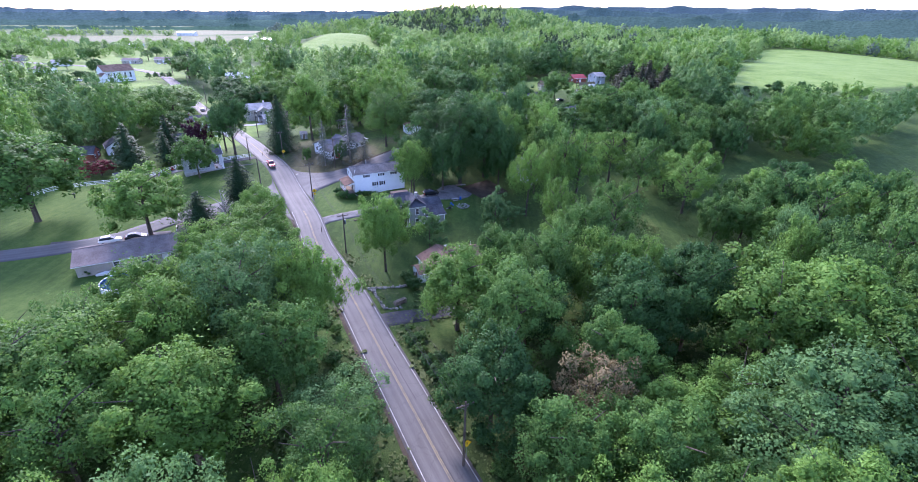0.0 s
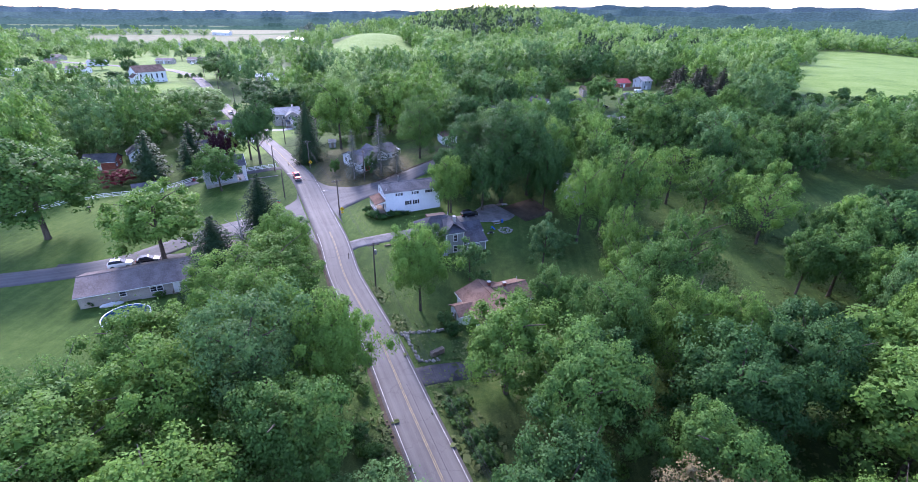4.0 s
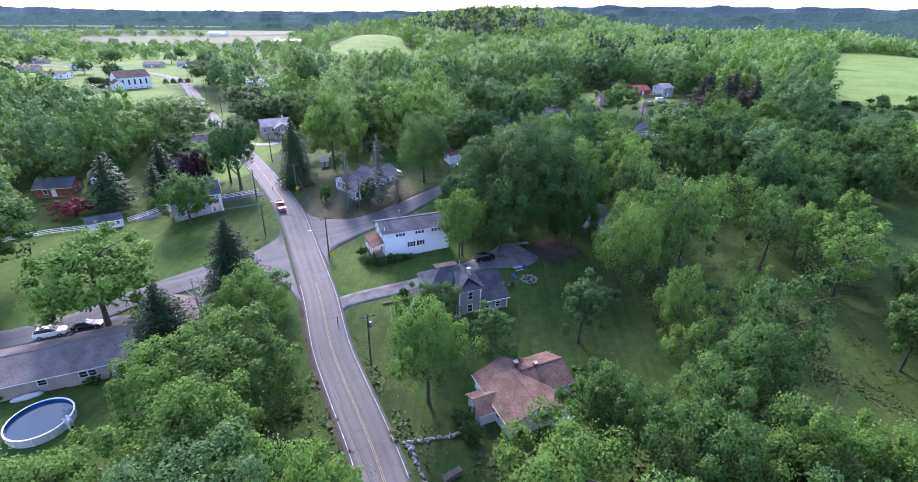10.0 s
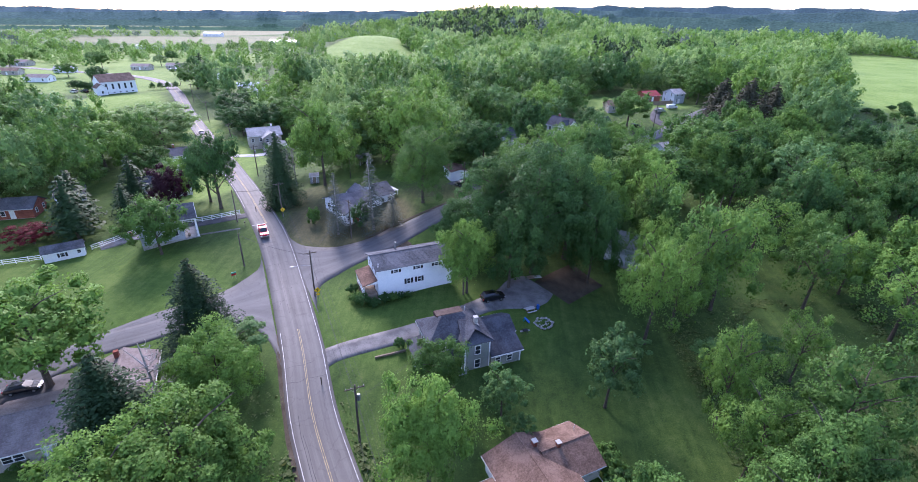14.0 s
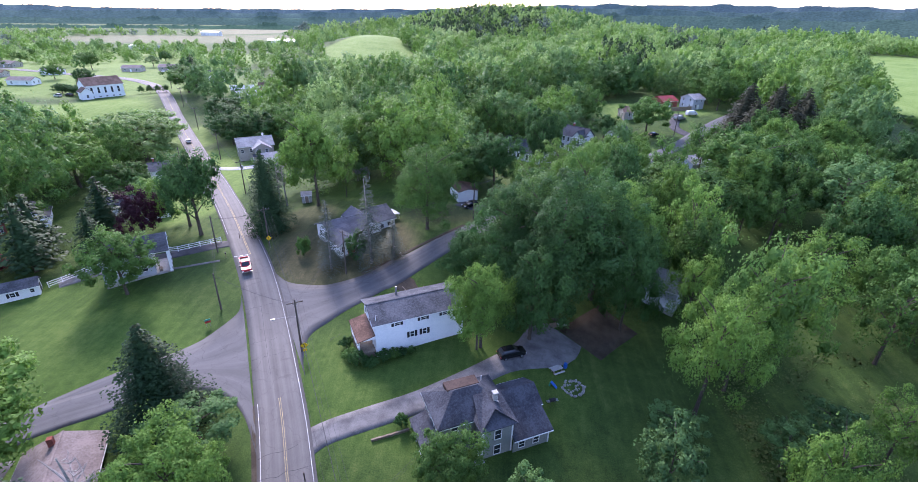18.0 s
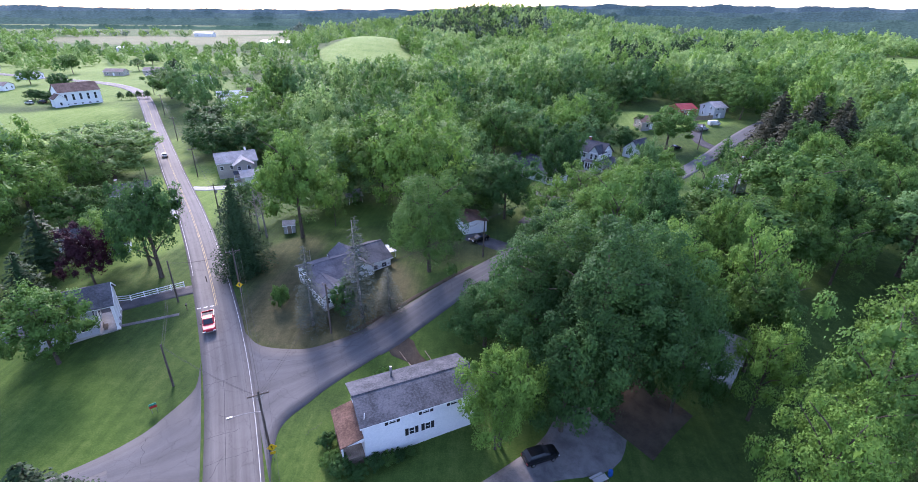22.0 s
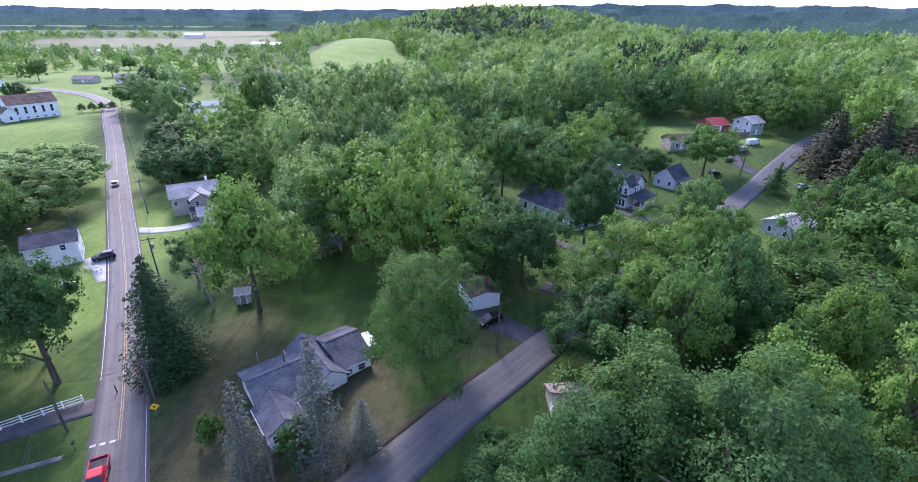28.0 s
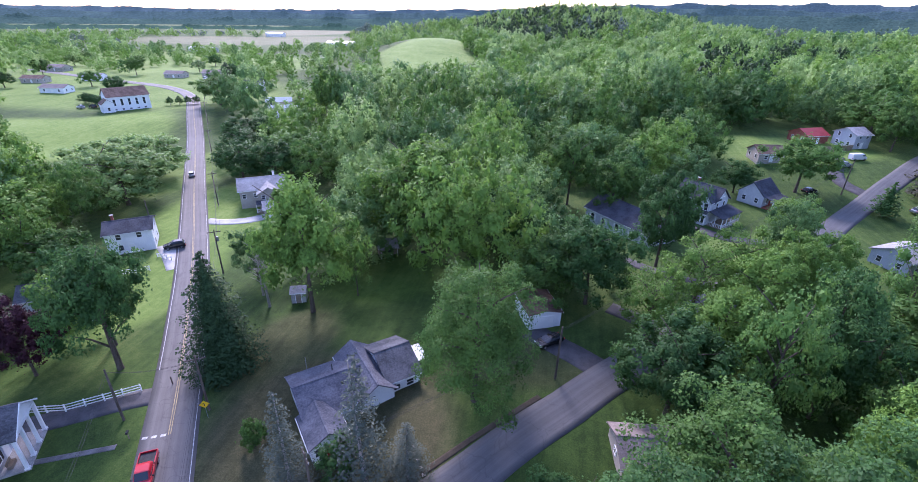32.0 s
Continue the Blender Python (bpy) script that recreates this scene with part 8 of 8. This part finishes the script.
for x_, y_ in ((-0.4, -0.2), (0.4, -0.2), (-0.4, 0.2), (0.4, 0.2)):
    part("leg", rod((x_, y_, 0), (x_, y_, 0.8), 0.025, n=6), METAL_DARK, p)
p = thing("toy_slide", "green and blue plastic toy slide", "toy", at(-1.5, 126.6, 60))
part("slide", solid(bmesh.new(), [(-0.25, -0.7, 0.05), (0.25, -0.7, 0.05), (0.25, 0.3, 0.75), (-0.25, 0.3, 0.75)], (0, 0, 0.06)), PLASTIC_BLUE, p)
part("steps", boxes((-0.25, 0.3, 0, 0.25, 0.5, 0.25), (-0.25, 0.3, 0.25, 0.25, 0.42, 0.75)), PLASTIC_GREEN, p)
p = thing("utility_trailer", "small flat trailer with boards beside the dirt", "trailer", at(0.4, 140.6, 25))
part("bed", boxes((-1.1, -0.6, 0.5, 1.1, 0.6, 0.58)), WOOD, p)
part("sheet", solid(bmesh.new(), [(0.2, -0.8, 0.6), (1.8, -0.8, 0.5), (1.8, 0.2, 0.55), (0.2, 0.2, 0.66)], (0, 0, 0.05)), CONCRETE, p)
wheel(p, -0.7, 0.0, 0.28, 0.18)
wheel(p, 0.7, 0.0, 0.28, 0.18)
p = thing("rowing_boat", "white upturned boat beside the ranch house", "boat", at(-72.0, 88.4, 35, 0.05))
part("hull", tube(bmesh.new(), [(-1.9, 0, 0.1), (-1.3, 0, 0.15), (0, 0, 0.18), (1.2, 0, 0.16), (1.9, 0, 0.1)], [0.15, 0.42, 0.55, 0.45, 0.1], 12), METAL_WHITE, p)
part("keel", boxes((-1.5, -0.03, 0.6, 1.5, 0.03, 0.74)), WOOD, p)
p = thing("tool_shed", "small dark timber playhouse with a pale roof", "shed", at(-53.5, 212, 30))
m = block(p, 4.0, 3.2, 2.2, WOOD, SHINGLE_PALE, 1.2, 0.3, found=0.0)
door(p, m, "f", 0, 1.6, SHUTTER, 1.2, 1.9)
for x_, y_ in ((-1.8, -3.0), (1.8, -3.0)):
    post(p, x_, y_, 0, 2.3, 0.12, TRIM_WHITE)
lean_to(p, -2.2, -3.2, 2.2, -1.6, 2.5, 2.3, "f", SHINGLE_PALE)
p = thing("tool_shed", "grey garden hut under the dead tree", "shed", at(-63.0, 190.5, 20))
m = block(p, 2.6, 2.4, 2.2, FOUNDATION, SHINGLE_PALE, 0.7, 0.2, found=0.0)
door(p, m, "f", 0, 1.2, WOOD)
p = thing("garden_urn", "dark iron garden ornament on the lawn", "ornament", at(-107.5, 126.5, 0))
part("stem", tube(bmesh.new(), [(0, 0, 0), (0, 0, 0.5), (0, 0, 0.9)], [0.18, 0.12, 0.3], 10), SHUTTER, p)
part("bowl", tube(bmesh.new(), [(0, 0, 0.9), (0, 0, 1.2), (0, 0, 1.3)], [0.3, 0.45, 0.4], 10), SHUTTER, p)
p = thing("garden_tractor", "red garden tractor beside the white fence", "tractor", at(-94.3, 151.8, 40))
part("body", loft([(-0.8, 0.4, 0.35, 0.6, 0.35), (-0.1, 0.4, 0.35, 0.62, 0.35), (0.1, 0.35, 0.4, 0.95, 0.3), (0.9, 0.32, 0.4, 0.9, 0.26)]), PLASTIC_RED, p)
part("seat", boxes((-0.25, -0.55, 0.62, 0.25, -0.15, 0.72), (-0.25, -0.6, 0.72, 0.25, -0.52, 1.1)), SHUTTER, p)
for x_, y_, r_ in ((-0.45, -0.5, 0.3), (0.45, -0.5, 0.3), (-0.42, 0.6, 0.2), (0.42, 0.6, 0.2)):
    wheel(p, x_, y_, r_, 0.2)
p = thing("stepping_stones", "line of pale stepping stones to the house", "path", pose(0, 0, 0))
for k in range(6):
    x_, y_ = -32.4 + 0.55 * k, 161.6 - 0.75 * k
    part("stone", box(bmesh.new(), -0.22, -0.18, -0.1, 0.22, 0.18, 0.05, pose(x_, y_, gz(x_, y_), 0, 0, 30)), STONE, p)

# shrubs by the walls and in the hedges
for x_, y_, h_, r_ in ((-31.4, 127.8, 2.4, 1.5), (-33.0, 129.0, 1.8, 1.3), (-34.4, 131.6, 2.0, 1.2), (-29.2, 127.6, 1.5, 1.1), (-27.5, 128.9, 1.8, 1.2), (-26.2, 129.5, 1.5, 1.1), (-24.9, 130.2, 1.2, 0.9), (-23.6, 130.9, 0.9, 0.8), (-29.8, 143.5, 1.7, 1.3), (-22.6, 117.2, 1.9, 1.0), (-75.6, 88.0, 1.6, 1.1),
                       (-73.8, 90.0, 1.4, 1.0), (-65.3, 92.3, 1.3, 1.0), (-9.6, 92.0, 2.0, 1.5), (-8.0, 89.0, 2.4, 1.6), (7.5, 100.5, 3.0, 2.2), (9.0, 97.5, 2.6, 2.0), (-4.0, 121.0, 1.2, 0.8)):
    plant("shrub", x_, y_, h_, r_)
for k in range(4):
    plant("arbor", -218 + 3.2 * k, 340 + 2.6 * k, 4.5, 1.8)
for k in range(10):
    plant("arbor", -262 + 3.0 * k, 332 - 1.0 * k, 5.5, 2.6)
for x_, y_ in ((-300, 372), (-340, 352), (-318, 425), (-372, 402), (-290, 455), (-410, 460), (-262, 352), (-360, 470), (-440, 500), (-310, 500), (-236, 402), (-238, 420)):
    plant(("maple", "deep", "small")[int(abs(x_)) % 3], x_, y_, 9 + abs(x_) % 5, 5.5)
# brush on the rough ground before the pasture
rough = random.Random(23)
for k in range(46):
    f_, g_ = rough.uniform(0, 1), rough.uniform(-16, 16)
    plant("shrub", 118 + 95 * f_ + g_, 252 + 52 * f_ - 1.4 * g_, rough.uniform(2, 4.5), rough.uniform(1.8, 3.4))
# brush along the verges and the old fence line
brush = random.Random(17)
for k in range(60):
    t_ = brush.uniform(20, 100)
    i_ = int(np.argmin(np.abs(MAIN[:, 1] - t_)))
    s_ = brush.choice((-1, 1))
    q_ = offsets(MAIN, s_ * brush.uniform(5.6, 8.6))[i_]
    if t_ > 72 and s_ > 0:
        continue
    plant("shrub", float(q_[0]), float(q_[1]), brush.uniform(0.7, 1.8), brush.uniform(0.7, 1.5))


# ---- rough grass and weeds, standing tuft by tuft ----
def tufts(name, label, seed, n, pick, size):
    rng = np.random.default_rng(seed)
    x, y = pick(rng, n)
    ok = ~(near_line(x, y, MAIN, EDGE + 0.5) | near_line(x, y, SIDE, 3.6) | near_line(x, y, WEST, 3.4))
    x, y = x[ok], y[ok]
    thick = np.array([noise.noise(Vector((a * 0.13, b_ * 0.13, seed))) + 0.6 * noise.noise(Vector((a * 0.5, b_ * 0.5, seed))) for a, b_ in zip(x, y)])
    ok = thick + rng.uniform(-0.3, 0.3, len(x)) > 0.0
    x, y, thick = x[ok], y[ok], thick[ok]
    s = size * (0.6 + 0.9 * np.clip(thick, 0, 1)) * rng.uniform(0.6, 1.3, len(x))
    pos = np.column_stack([x, y, ground_z(x, y) + s * 0.28])
    v, t, nr = cards(rng, pos, np.tile([0, 0, 1.0], (len(x), 1)), s, 0.75, 0.75)
    tagged(new(name, tri_mesh(name, v, t, [WEED], None, nr)), label, "grass", kind="stuff")


def by_road(rng, n):
    i = rng.integers(0, len(MAIN) - 1, n)
    q = MAIN[i] + (MAIN[i + 1] - MAIN[i]) * rng.uniform(0, 1, (n, 1))
    d = MAIN[i + 1] - MAIN[i]
    d /= np.linalg.norm(d, axis=1)[:, None]
    o = rng.choice([-1, 1], n) * (EDGE + 0.3 + rng.exponential(1.6, n))
    q = q + np.stack([d[:, 1], -d[:, 0]], -1) * o[:, None]
    keep = q[:, 1] < 106
    return q[keep, 0], q[keep, 1]


tufts("verge_grass", "rough grass and weeds along the road edge", 31, 30000, by_road, 0.42)
tufts("meadow_grass", "long uneven meadow grass under scattered trees", 32, 26000, lambda r, n: (r.uniform(24, 75, n), r.uniform(86, 142, n)), 0.34)
tufts("wood_floor", "low undergrowth beneath the roadside trees", 33, 22000, lambda r, n: (r.uniform(-60, 75, n), r.uniform(25, 90, n)), 0.7)
